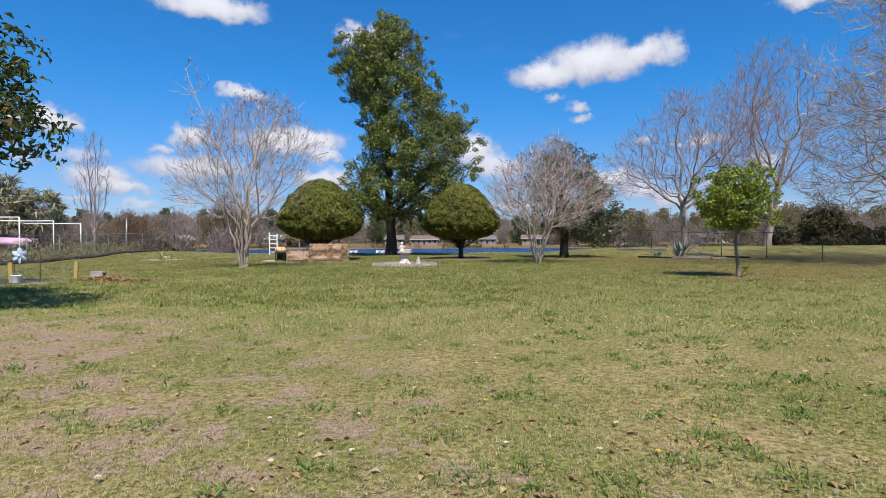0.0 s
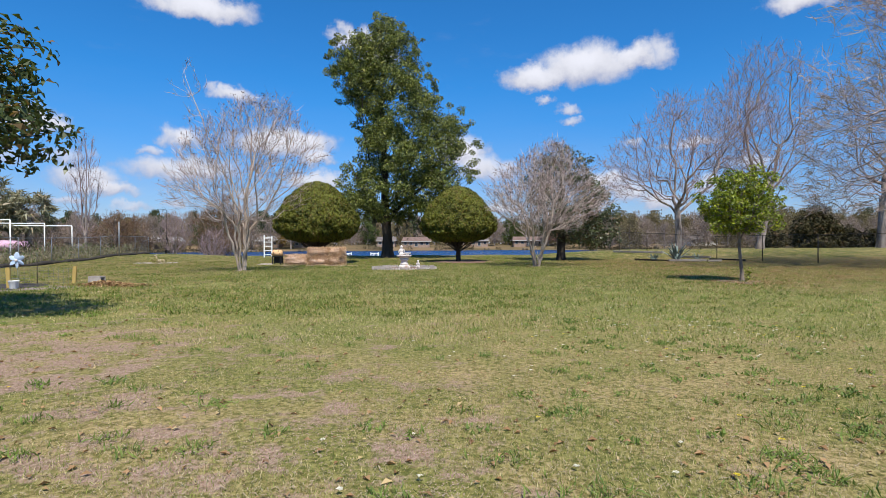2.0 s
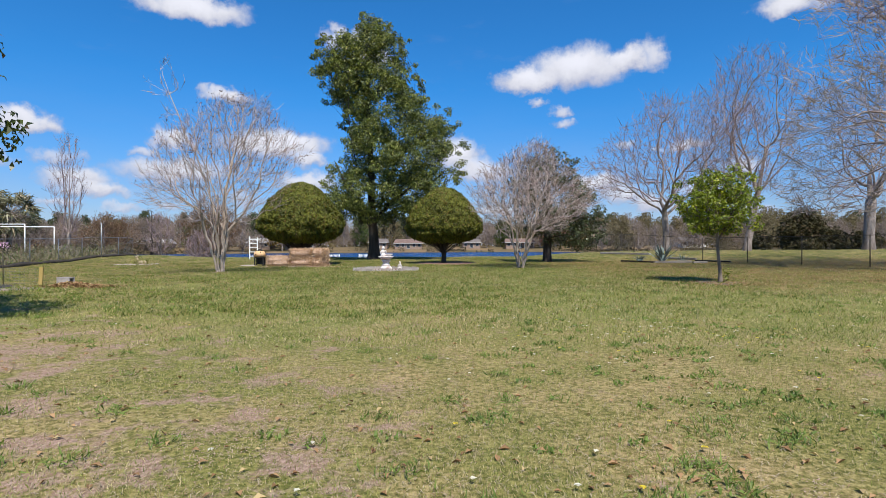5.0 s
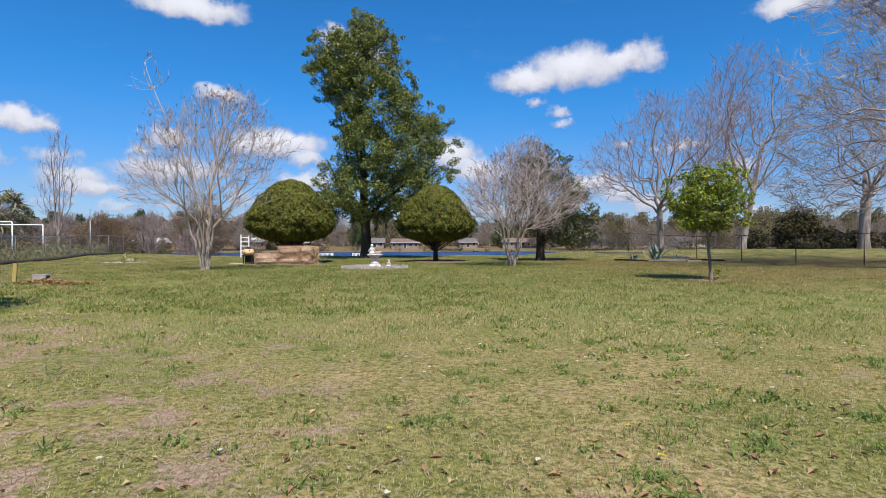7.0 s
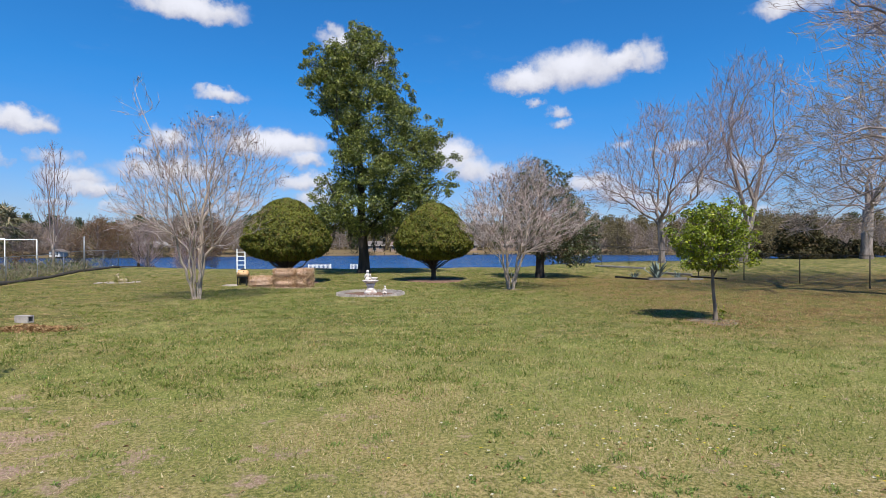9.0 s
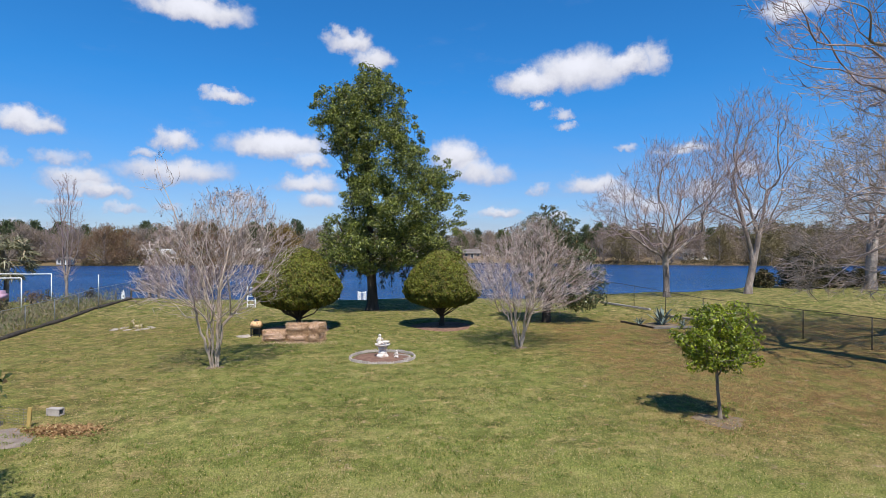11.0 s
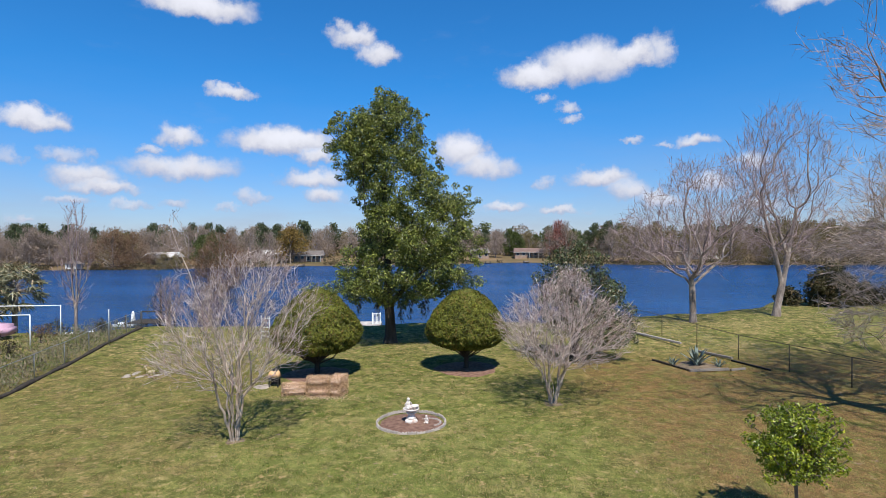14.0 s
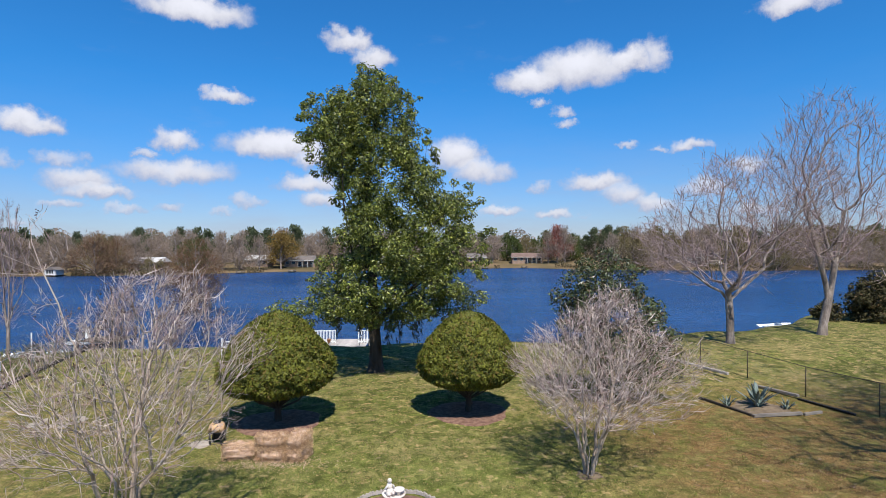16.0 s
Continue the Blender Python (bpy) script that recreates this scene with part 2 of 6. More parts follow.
def leaf_mesh(name, at, up, size, aspect, material, rng, tidy=0.5, along=None):
    """Leaves at the points of at: bent diamonds whose faces lean towards up; along: the way they point."""
    at = np.asarray(at, float)
    n = len(at)
    nrm = rng.normal(size=(n, 3)) * (1 - tidy) + np.asarray(up) * tidy * 1.6
    nrm /= np.linalg.norm(nrm, axis=1, keepdims=True) + 1e-9
    axis = rng.normal(size=(n, 3)) if along is None else np.asarray(along) + rng.normal(size=(n, 3)) * 0.35
    axis -= nrm * np.sum(axis * nrm, axis=1, keepdims=True)
    axis /= np.linalg.norm(axis, axis=1, keepdims=True) + 1e-9
    side = np.cross(nrm, axis)
    ln = (size * rng.uniform(0.65, 1.35, n))[:, None]
    wd = ln * aspect * rng.uniform(0.8, 1.2, n)[:, None]
    drop = nrm * ln * 0.12
    v = np.stack((at - axis * ln * 0.5 - drop, at + side * wd * 0.5 + drop, at + axis * ln * 0.5 - drop, at - side * wd * 0.5 + drop), 1)
    f = np.arange(n * 4, dtype=np.int32).reshape(n, 4)
    return flat_mesh(name, v.reshape(-1, 3), f, material)


def smooth(a, lo, hi):
    t = np.clip((np.asarray(a, float) - lo) / (hi - lo), 0, 1)
    return t * t * (3 - 2 * t)


# ---- the land: one sheet from the lawn under the lake to the far bank ----
WATER = -1.6
NEAR_SHORE = ((-200, 64), (-60, 54), (-40, 50.5), (-36, 50), (-28, 51), (-24, 54), (-12, 55.5), (20, 56.5), (30, 60), (38, 67), (60, 72), (200, 80))
FAR_SHORE = ((-400, 190), (-108, 192), (-49, 214), (0, 226), (37, 236), (84, 205), (150, 196), (400, 190))


def near_shore(x):
    return np.interp(x, [p[0] for p in NEAR_SHORE], [p[1] for p in NEAR_SHORE])


def far_shore(x):
    return np.interp(x, [p[0] for p in FAR_SHORE], [p[1] for p in FAR_SHORE])


def land_rows(x, y):
    x, y = np.asarray(x, float), np.asarray(y, float)
    rise = 0.48 * smooth(x, 7, 19) * smooth(y, 34, 46) + 0.25 * smooth(-x, 16, 24) * smooth(y, 28, 42) + 0.08 * smooth(y, 36, 46)
    roll = 0.03 * np.sin(x * 0.9 + 0.7 * np.sin(y * 0.5)) * np.sin(y * 0.7 + 1.3)
    d = y - near_shore(x) + 0.5 * np.sin(x * 0.8)
    bank = smooth(d, -5.0, 1.0)
    z = (rise + roll) * (1 - bank) + (WATER - 0.25) * bank
    z = z - 2.2 * smooth(d, 0.5, 14)
    e = y - far_shore(x) + 1.5 * np.sin(x * 0.13)
    z = z + smooth(e, -14, -1) * 2.3 + smooth(e, -1, 4) * 0.7 + smooth(e, 2, 40) * 1.9
    return z


def land(x, y):
    return float(land_rows(x, y))


def make_grass_material():
    m = bpy.data.materials.new("lawn")
    m.use_nodes = True
    k = Nodes(m.node_tree)
    place = k.add("ShaderNodeTexCoord").outputs["Object"]
    sep = k.add("ShaderNodeSeparateXYZ", None, i0=place).outputs
    big = k.noise(place, 0.16, 4.0, 0.55)
    mid = k.noise(place, 0.9, 4.0, 0.6)
    fine = k.noise(place, 9.0, 5.0, 0.7)
    blade = k.noise(k.vec("MULTIPLY", place, (1, 0.55, 1)), 55.0, 4.0, 0.7)
    speck = k.noise(place, 24.0, 5.0, 0.75)
    green = k.mix(k.ramp(speck, 0.38, 0.62), (0.085, 0.105, 0.024, 1), (0.262, 0.268, 0.072, 1))
    green = k.mix(k.ramp(fine, 0.45, 0.70, 0.0, 0.6), green, (0.1026, 0.1216, 0.02281, 1))
    lush = k.math("MULTIPLY", k.ramp(sep[1], 8.0, 17.0), k.ramp(k.math("ADD", k.math("MULTIPLY", k.noise(place, 4.6, 6.0, 0.75), 0.7), k.math("MULTIPLY", k.noise(place, 0.7, 4.0, 0.6), 0.3)), 0.42, 0.56))
    green = k.mix(k.math("MULTIPLY", lush, 0.95), green, k.mix(speck, (0.04941, 0.06462, 0.01368, 1), (0.1216, 0.1368, 0.03041, 1)))
    straw = k.mix(k.ramp(speck, 0.3, 0.7), (0.19, 0.1293, 0.04941, 1), (0.4865, 0.3801, 0.1976, 1))
    rust = k.mix(k.ramp(speck, 0.36, 0.64), (0.054, 0.033, 0.013, 1), (0.29, 0.178, 0.074, 1))
    soil = k.mix(k.ramp(blade, 0.3, 0.7), (0.2433, 0.1483, 0.1102, 1), (0.4865, 0.3497, 0.2926, 1))
    # dry grass: scattered everywhere, wide and rust-brown along the two fences
    minus_x = k.math("MULTIPLY", sep[0], -1.0)
    side = k.math("MAXIMUM", k.ramp(sep[0], 3.5, 9.0), k.math("MULTIPLY", k.ramp(minus_x, 5.0, 11.0), 0.48))
    side = k.math("MULTIPLY", side, k.ramp(sep[1], 41.0, 33.0, 0.0, 1.0))
    side = k.math("MULTIPLY", side, k.ramp(sep[1], 10.0, 17.0, 0.0, 1.0))
    dry = k.math("ADD", k.math("MULTIPLY", k.ramp(mid, 0.40, 0.62), 0.60), k.math("MULTIPLY", k.ramp(big, 0.44, 0.60), 0.45))
    dry = k.math("ADD", dry, k.ramp(sep[1], 14.0, 3.0, 0.0, 0.22))
    dry = k.math("MULTIPLY", k.math("MINIMUM", dry, 1.0), k.ramp(speck, 0.30, 0.62, 0.30, 1.0))
    dry = k.math("MULTIPLY", dry, k.ramp(sep[1], 9.0, 19.0, 1.0, 0.62))
    col = k.mix(dry, green, straw)
    col = k.mix(k.math("MULTIPLY", side, k.ramp(k.math("ADD", k.math("MULTIPLY", mid, 0.5), k.math("MULTIPLY", k.noise(place, 5.5, 6.0, 0.75), 0.5)), 0.38, 0.56, 0.18, 0.98)), col, rust)
    # short dark clumps and worn flecks in the farther turf
    turf = k.math("MULTIPLY", k.ramp(sep[1], 9.0, 17.0), k.math("SUBTRACT", 1.0, k.math("MULTIPLY", side, 0.6)))
    clump = k.math("MAXIMUM", k.ramp(k.noise(place, 1.3, 6.0, 0.66), 0.53, 0.575), k.math("MULTIPLY", k.ramp(k.noise(place, 4.2, 6.0, 0.66), 0.56, 0.60), 0.95))
    col = k.mix(k.math("MULTIPLY", k.math("MULTIPLY", clump, turf), 0.92), col, k.mix(speck, (0.040, 0.050, 0.012, 1), (0.11, 0.118, 0.03, 1)))
    fleck = k.ramp(k.noise(k.vec("ADD", place, (31.0, 7.0, 0.0)), 2.9, 6.0, 0.66), 0.565, 0.605)
    col = k.mix(k.math("MULTIPLY", k.math("MULTIPLY", fleck, turf), 0.85), col, (0.38, 0.275, 0.135, 1))
    fresh = k.math("MULTIPLY", k.math("MULTIPLY", k.ramp(sep[1], 4.5, 9.5), k.ramp(sep[1], 36.0, 22.0)), k.math("SUBTRACT", 1.0, side))
    fresh = k.math("MULTIPLY", fresh, k.ramp(k.noise(k.vec("ADD", place, (5.0, 0, 0)), 0.45, 5.0, 0.6), 0.36, 0.60))
    col = k.mix(k.math("MULTIPLY", fresh, 0.5), col, k.mix(k.ramp(speck, 0.36, 0.66), (0.105, 0.132, 0.032, 1), (0.30, 0.315, 0.095, 1)))
    near = k.ramp(sep[1], 12.0, 2.0, 0.0, 1.0)
    left = k.math("MULTIPLY", k.ramp(sep[0], -1.5, -5.0, 0.0, 1.0), k.ramp(sep[1], 9.5, 6.0, 0.0, 1.0))
    left = k.math("MULTIPLY", left, k.math("MULTIPLY", k.ramp(sep[0], -13.0, -8.5), k.ramp(sep[1], 1.0, 4.0)))
    bare = k.math("ADD", k.math("MULTIPLY", k.math("MULTIPLY", near, k.ramp(sep[0], 1.6, -1.0, 0.2, 1.0)), 0.12), k.math("MULTIPLY", left, 0.13))
    bare = k.ramp(k.math("ADD", k.noise(place, 1.9, 7.0, 0.75), bare), 0.59, 0.70)
    col = k.mix(k.math("MULTIPLY", bare, k.ramp(speck, 0.3, 0.6, 0.5, 1.0)), col, soil)
    mottle = k.ramp(k.noise(k.vec("ADD", place, (3.0, 11.0, 0.0)), 1.7, 7.0, 0.72), 0.36, 0.64, 0.76, 1.20)
    mottle = k.math("ADD", k.math("MULTIPLY", k.math("SUBTRACT", mottle, 1.0), k.ramp(sep[1], 6.0, 14.0)), 1.0)
    col = k.mix(1.0, col, k.add("ShaderNodeCombineXYZ", None, i0=mottle, i1=mottle, i2=mottle).outputs[0], "MULTIPLY")
    col = k.mix(1.0, col, (0.89, 0.865, 0.82, 1), "MULTIPLY")
    # the far bank: dry grass and sand; under water: mud
    col = k.mix(k.ramp(sep[1], 150.0, 170.0), col, k.mix(k.ramp(k.noise(place, 0.05, 5.0), 0.35, 0.65), (0.19, 0.13, 0.072, 1), (0.105, 0.082, 0.042, 1)))
    col = k.mix(k.ramp(sep[2], WATER + 0.25, WATER - 0.1), col, (0.0444, 0.037, 0.0259, 1))
    bs = k.add("ShaderNodeBsdfPrincipled", None, Base_Color=col, Roughness=0.95)
    bs.inputs["Specular IOR Level"].default_value = 0.1
    height = k.math("ADD", blade, k.math("MULTIPLY", speck, 0.9))
    bp = k.add("ShaderNodeBump", None, Strength=0.8, Distance=0.024, Height=height)
    k.tree.links.new(bp.outputs[0], bs.inputs["Normal"])
    out = k.add("ShaderNodeOutputMaterial")
    k.tree.links.new(bs.outputs[0], out.inputs[0])
    return m


LAWN = make_grass_material()


def make_land():
    xs = np.concatenate((np.linspace(-1800, -120, 16), np.linspace(-110, -42, 18), np.arange(-40, 45.1, 0.6), np.linspace(48, 120, 18), np.linspace(130, 1800, 16)))
    ys = np.concatenate((np.linspace(-900, -20, 12), np.arange(-15, 76, 0.6), np.linspace(78, 178, 22), np.arange(180, 262, 2.0), np.linspace(270, 2400, 18)))
    gx, gy = np.meshgrid(xs, ys)
    v = np.stack((gx, gy, land_rows(gx, gy)), -1).reshape(-1, 3)
    w = len(xs)
    i, j = np.meshgrid(np.arange(len(ys) - 1), np.arange(w - 1), indexing="ij")
    a = (i * w + j).ravel()
    f = np.stack((a, a + 1, a + w + 1, a + w), 1)
    tagged(hang("ground", flat_mesh("ground", v, f, LAWN, True)), "mown backyard lawn sloping to a lake, patchy green and straw", "lawn", kind="structure")


make_land()


def make_water():
    m = bpy.data.materials.new("lake_water")
    m.use_nodes = True
    k = Nodes(m.node_tree)
    place = k.add("ShaderNodeTexCoord").outputs["Object"]
    wave = k.noise(k.vec("MULTIPLY", place, (0.45, 1.0, 1)), 1.5, 5.0, 0.62)
    swell = k.noise(k.vec("MULTIPLY", place, (0.3, 1.0, 1)), 0.25, 3.0, 0.5)
    gust = k.noise(k.vec("MULTIPLY", place, (0.25, 1.0, 1)), 0.035, 3.0, 0.5)
    # light and dark sides of the ripples, painted into the base colour
    ripple_tone = k.noise(k.vec("MULTIPLY", place, (0.35, 1.0, 1)), 0.8, 5.0, 0.7)
    col = k.mix(k.math("ADD", k.math("MULTIPLY", k.ramp(gust, 0.35, 0.65), 0.5), k.math("MULTIPLY", k.ramp(ripple_tone, 0.38, 0.62), 0.5)), (0.005, 0.027, 0.090, 1), (0.014, 0.063, 0.182, 1))
    bs = k.add("ShaderNodeBsdfPrincipled", None, Base_Color=col, Roughness=0.25, IOR=1.33)
    bs.inputs["Specular IOR Level"].default_value = 0.42
    bp = k.add("ShaderNodeBump", None, Strength=1.0, Distance=0.5, Height=k.math("ADD", wave, k.math("MULTIPLY", swell, 1.5)))
    k.tree.links.new(bp.outputs[0], bs.inputs["Normal"])
    out = k.add("ShaderNodeOutputMaterial")
    k.tree.links.new(bs.outputs[0], out.inputs[0])
    xs, ys = np.linspace(-700, 700, 29), np.linspace(48, 262, 12)
    gx, gy = np.meshgrid(xs, ys)
    v = np.stack((gx, gy, np.full_like(gx, WATER)), -1).reshape(-1, 3)
    w = len(xs)
    i, j = np.meshgrid(np.arange(len(ys) - 1), np.arange(w - 1), indexing="ij")
    a = (i * w + j).ravel()
    tagged(hang("lake_water", flat_mesh("lake_water", v, np.stack((a, a + 1, a + w + 1, a + w), 1), m)),
           "wind-rippled dark blue lake water", "lake", kind="structure")


make_water()

# ---- trees ----
BARK_GREY = surface("bark_grey", (0.095, 0.072, 0.062), (0.46, 0.39, 0.345), 2.2, 15.0, 0.9, 1.0, gap=0.05, streak=(1, 1, 0.3), spread=(0.16, 0.125, 0.105))
BARK_BROWN = surface("bark_brown", (0.09, 0.068, 0.05), (0.27, 0.22, 0.175), 4.0, 30.0, 0.9, 0.5, gap=0.01, streak=(1, 1, 0.3))
BARK_PALE = surface("bark_pale", (0.24, 0.175, 0.13), (0.56, 0.46, 0.375), 4.0, 30.0, 0.8, 0.4, gap=0.01, streak=(1, 1, 0.2))
BARK_DARK = surface("bark_dark", (0.0259, 0.02072, 0.01628), (0.0777, 0.0629, 0.05032), 4.0, 26.0, 0.95, 0.8, gap=0.03, streak=(1, 1, 0.25))
TWIG = surface("twig", (0.23, 0.17, 0.15), (0.58, 0.48, 0.425), 1.5, 9.0, 0.85, 0.0)
TWIG_DARK = surface("twig_dark", (0.21, 0.15, 0.145), (0.40, 0.305, 0.295), 1.5, 9.0, 0.85, 0.0)
MYRTLE_TWIG = foliage("myrtle_twig", (0.26, 0.20, 0.182), (0.52, 0.44, 0.40), (0.25, 0.165, 0.155), glow=0.05, rough=0.8, spec=0.2, share=0.25)
SEED = foliage("seed_head", (0.074, 0.0444, 0.0407), (0.1628, 0.1036, 0.0888), glow=0.15)
BUD = foliage("bud", (0.19, 0.13, 0.145), (0.38, 0.285, 0.30), (0.27, 0.18, 0.10), glow=0.25)
HAZE = foliage("beige_twig", (0.33, 0.24, 0.22), (0.60, 0.48, 0.44), (0.36, 0.26, 0.17), glow=0.3)
OAK_LEAF = foliage("oak_leaf", (0.012, 0.021, 0.006), (0.225, 0.262, 0.044), (0.34, 0.355, 0.085), 0.22, 0.42, 0.5)
CYPRESS_LEAF = foliage("cypress_spray", (0.026, 0.035, 0.006), (0.205, 0.21, 0.028), (0.15, 0.11, 0.025), 0.25, 0.6, 0.25)
MAGNOLIA_LEAF = foliage("magnolia_leaf", (0.012, 0.021, 0.007), (0.115, 0.135, 0.045), (0.15, 0.10, 0.045), 0.18, 0.38, 0.5)
CITRUS_LEAF = foliage("citrus_leaf", (0.030, 0.064, 0.007), (0.34, 0.39, 0.03), (0.44, 0.45, 0.04), 0.32, 0.4, 0.5, 0.06)
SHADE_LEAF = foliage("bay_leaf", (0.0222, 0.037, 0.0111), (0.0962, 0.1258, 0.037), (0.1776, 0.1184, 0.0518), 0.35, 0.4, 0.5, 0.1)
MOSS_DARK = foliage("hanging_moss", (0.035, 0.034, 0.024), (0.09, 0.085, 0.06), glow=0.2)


def unit(v):
    v = np.asarray(v, float)
    return v / (np.linalg.norm(v) + 1e-9)


def limb_path(rng, a, b, n, sag, wander):
    """A slightly crooked way from a to b."""
    a, b = np.asarray(a, float), np.asarray(b, float)
    t = np.linspace(0, 1, n)[:, None]
    p = a + (b - a) * t
    ln = np.linalg.norm(b - a)
    p += rng.normal(size=(n, 3)) * wander * ln * (t * (1 - t) * 4) ** 0.5
    p[:, 2] += sag * ln * (t[:, 0] * (1 - t[:, 0]))
    return p


def span(rng, wood, tips, pull, bend=0.9):
    """Joins the tips one after another to the wood that is there already, weighing the way back to the foot.
    wood: polylines, each a list of points and the index from which it may branch. Returns places, parents and the start of each polyline."""
    place, back, far, way, open_ends, heads = [], [], [], [], [], []
    for pts, free in wood:
        heads.append(len(place))
        for i, p in enumerate(pts):
            p = np.asarray(p, float)
            root = len(place) - 1 if i else -1
            if not i and p[2] > 0.5:
                root = int(np.argmin([np.linalg.norm(p - o) for o in place]))
            back.append(root)
            far.append(far[root] + np.linalg.norm(p - place[root]) if root >= 0 else 0.0)
            way.append(unit(p - place[root]) if root >= 0 else np.array((0, 0, 1.0)))
            if i >= free:
                open_ends.append(len(place))
            place.append(p)
    tips = np.asarray(tips, float)
    n = len(tips)
    best, who, done = np.full(n, 1e9), np.zeros(n, int), np.zeros(n, bool)

    def offer(i):
        d = tips - place[i]
        ln = np.sqrt(np.einsum("ij,ij->i", d, d)) + 1e-6
        cost = ln * (1 + bend * (1 - d @ way[i] / ln)) + pull * far[i]
        better = (cost < best) & ~done
        best[better], who[better] = cost[better], i

    for i in open_ends:
        offer(i)
    for _ in range(n):
        j = int(np.argmin(best))
        i = int(who[j])
        place.append(tips[j])
        back.append(i)
        far.append(far[i] + np.linalg.norm(tips[j] - place[i]))
        way.append(unit(0.7 * unit(tips[j] - place[i]) + 0.3 * way[i]))
        best[j], done[j] = 1e9, True
        offer(len(place) - 1)
    return np.array(place), np.array(back), heads


def load(back):
    """How many ends hang on each node, and its heaviest child."""
    n = len(back)
    count, ends = np.zeros(n), np.ones(n, bool)
    ends[back[back >= 0]] = False
    count[ends] = 1
    for i in range(n - 1, -1, -1):
        if back[i] >= 0:
            count[back[i]] += count[i]
    main = np.full(n, -1)
    for i in range(n):
        p = back[i]
        if p >= 0 and (main[p] < 0 or count[i] > count[main[p]]):
            main[p] = i
    return count, main, ends


def chains(place, back, main, fixed):
    """Smooths the wood and cuts it into runs from fork to end."""
    for _ in range(1):
        soft = place.copy()
        for i in range(fixed, len(place)):
            if main[i] >= 0:
                soft[i] = 0.5 * place[i] + 0.25 * (place[back[i]] + place[main[i]])
        place = soft
    runs = []
    for i in range(len(place)):
        if back[i] < 0 or main[back[i]] != i:
            run = [i] if back[i] < 0 else [back[i], i]
            while main[run[-1]] >= 0:
                run.append(main[run[-1]])
            runs.append(run)
    return place, runs


def envelope(rng, profile, depth, n, shell=0.45, clear=None):
    """n places inside a crown given by rows of height, reach to -x, reach to +x; shell below 1/3 crowds them to the outside."""
    hs, lo, hi = [np.array(c, float) for c in zip(*profile)]
    half = (hi - lo) / 2
    out = []
    while len(out) < n:
        h = rng.uniform(hs[0], hs[-1])
        if rng.random() > (np.interp(h, hs, half) / half.max()) ** 1.3 + 0.06:
            continue
        l, r = np.interp(h, hs, lo), np.interp(h, hs, hi)
        a, q = rng.uniform(0, 2 * math.pi), rng.random() ** shell
        q *= 0.93 + 0.42 * noise.noise(Vector((math.cos(a) * 1.6, math.sin(a) * 1.6, h * 0.8 + hs[-1])))
        p = ((l + r) / 2 + math.cos(a) * q * (r - l) / 2, math.sin(a) * q * (r - l) / 2 * depth, h)
        if clear and noise.noise(Vector(p) * clear[0]) < clear[1]:
            continue
        out.append(p)
    return np.array(out)


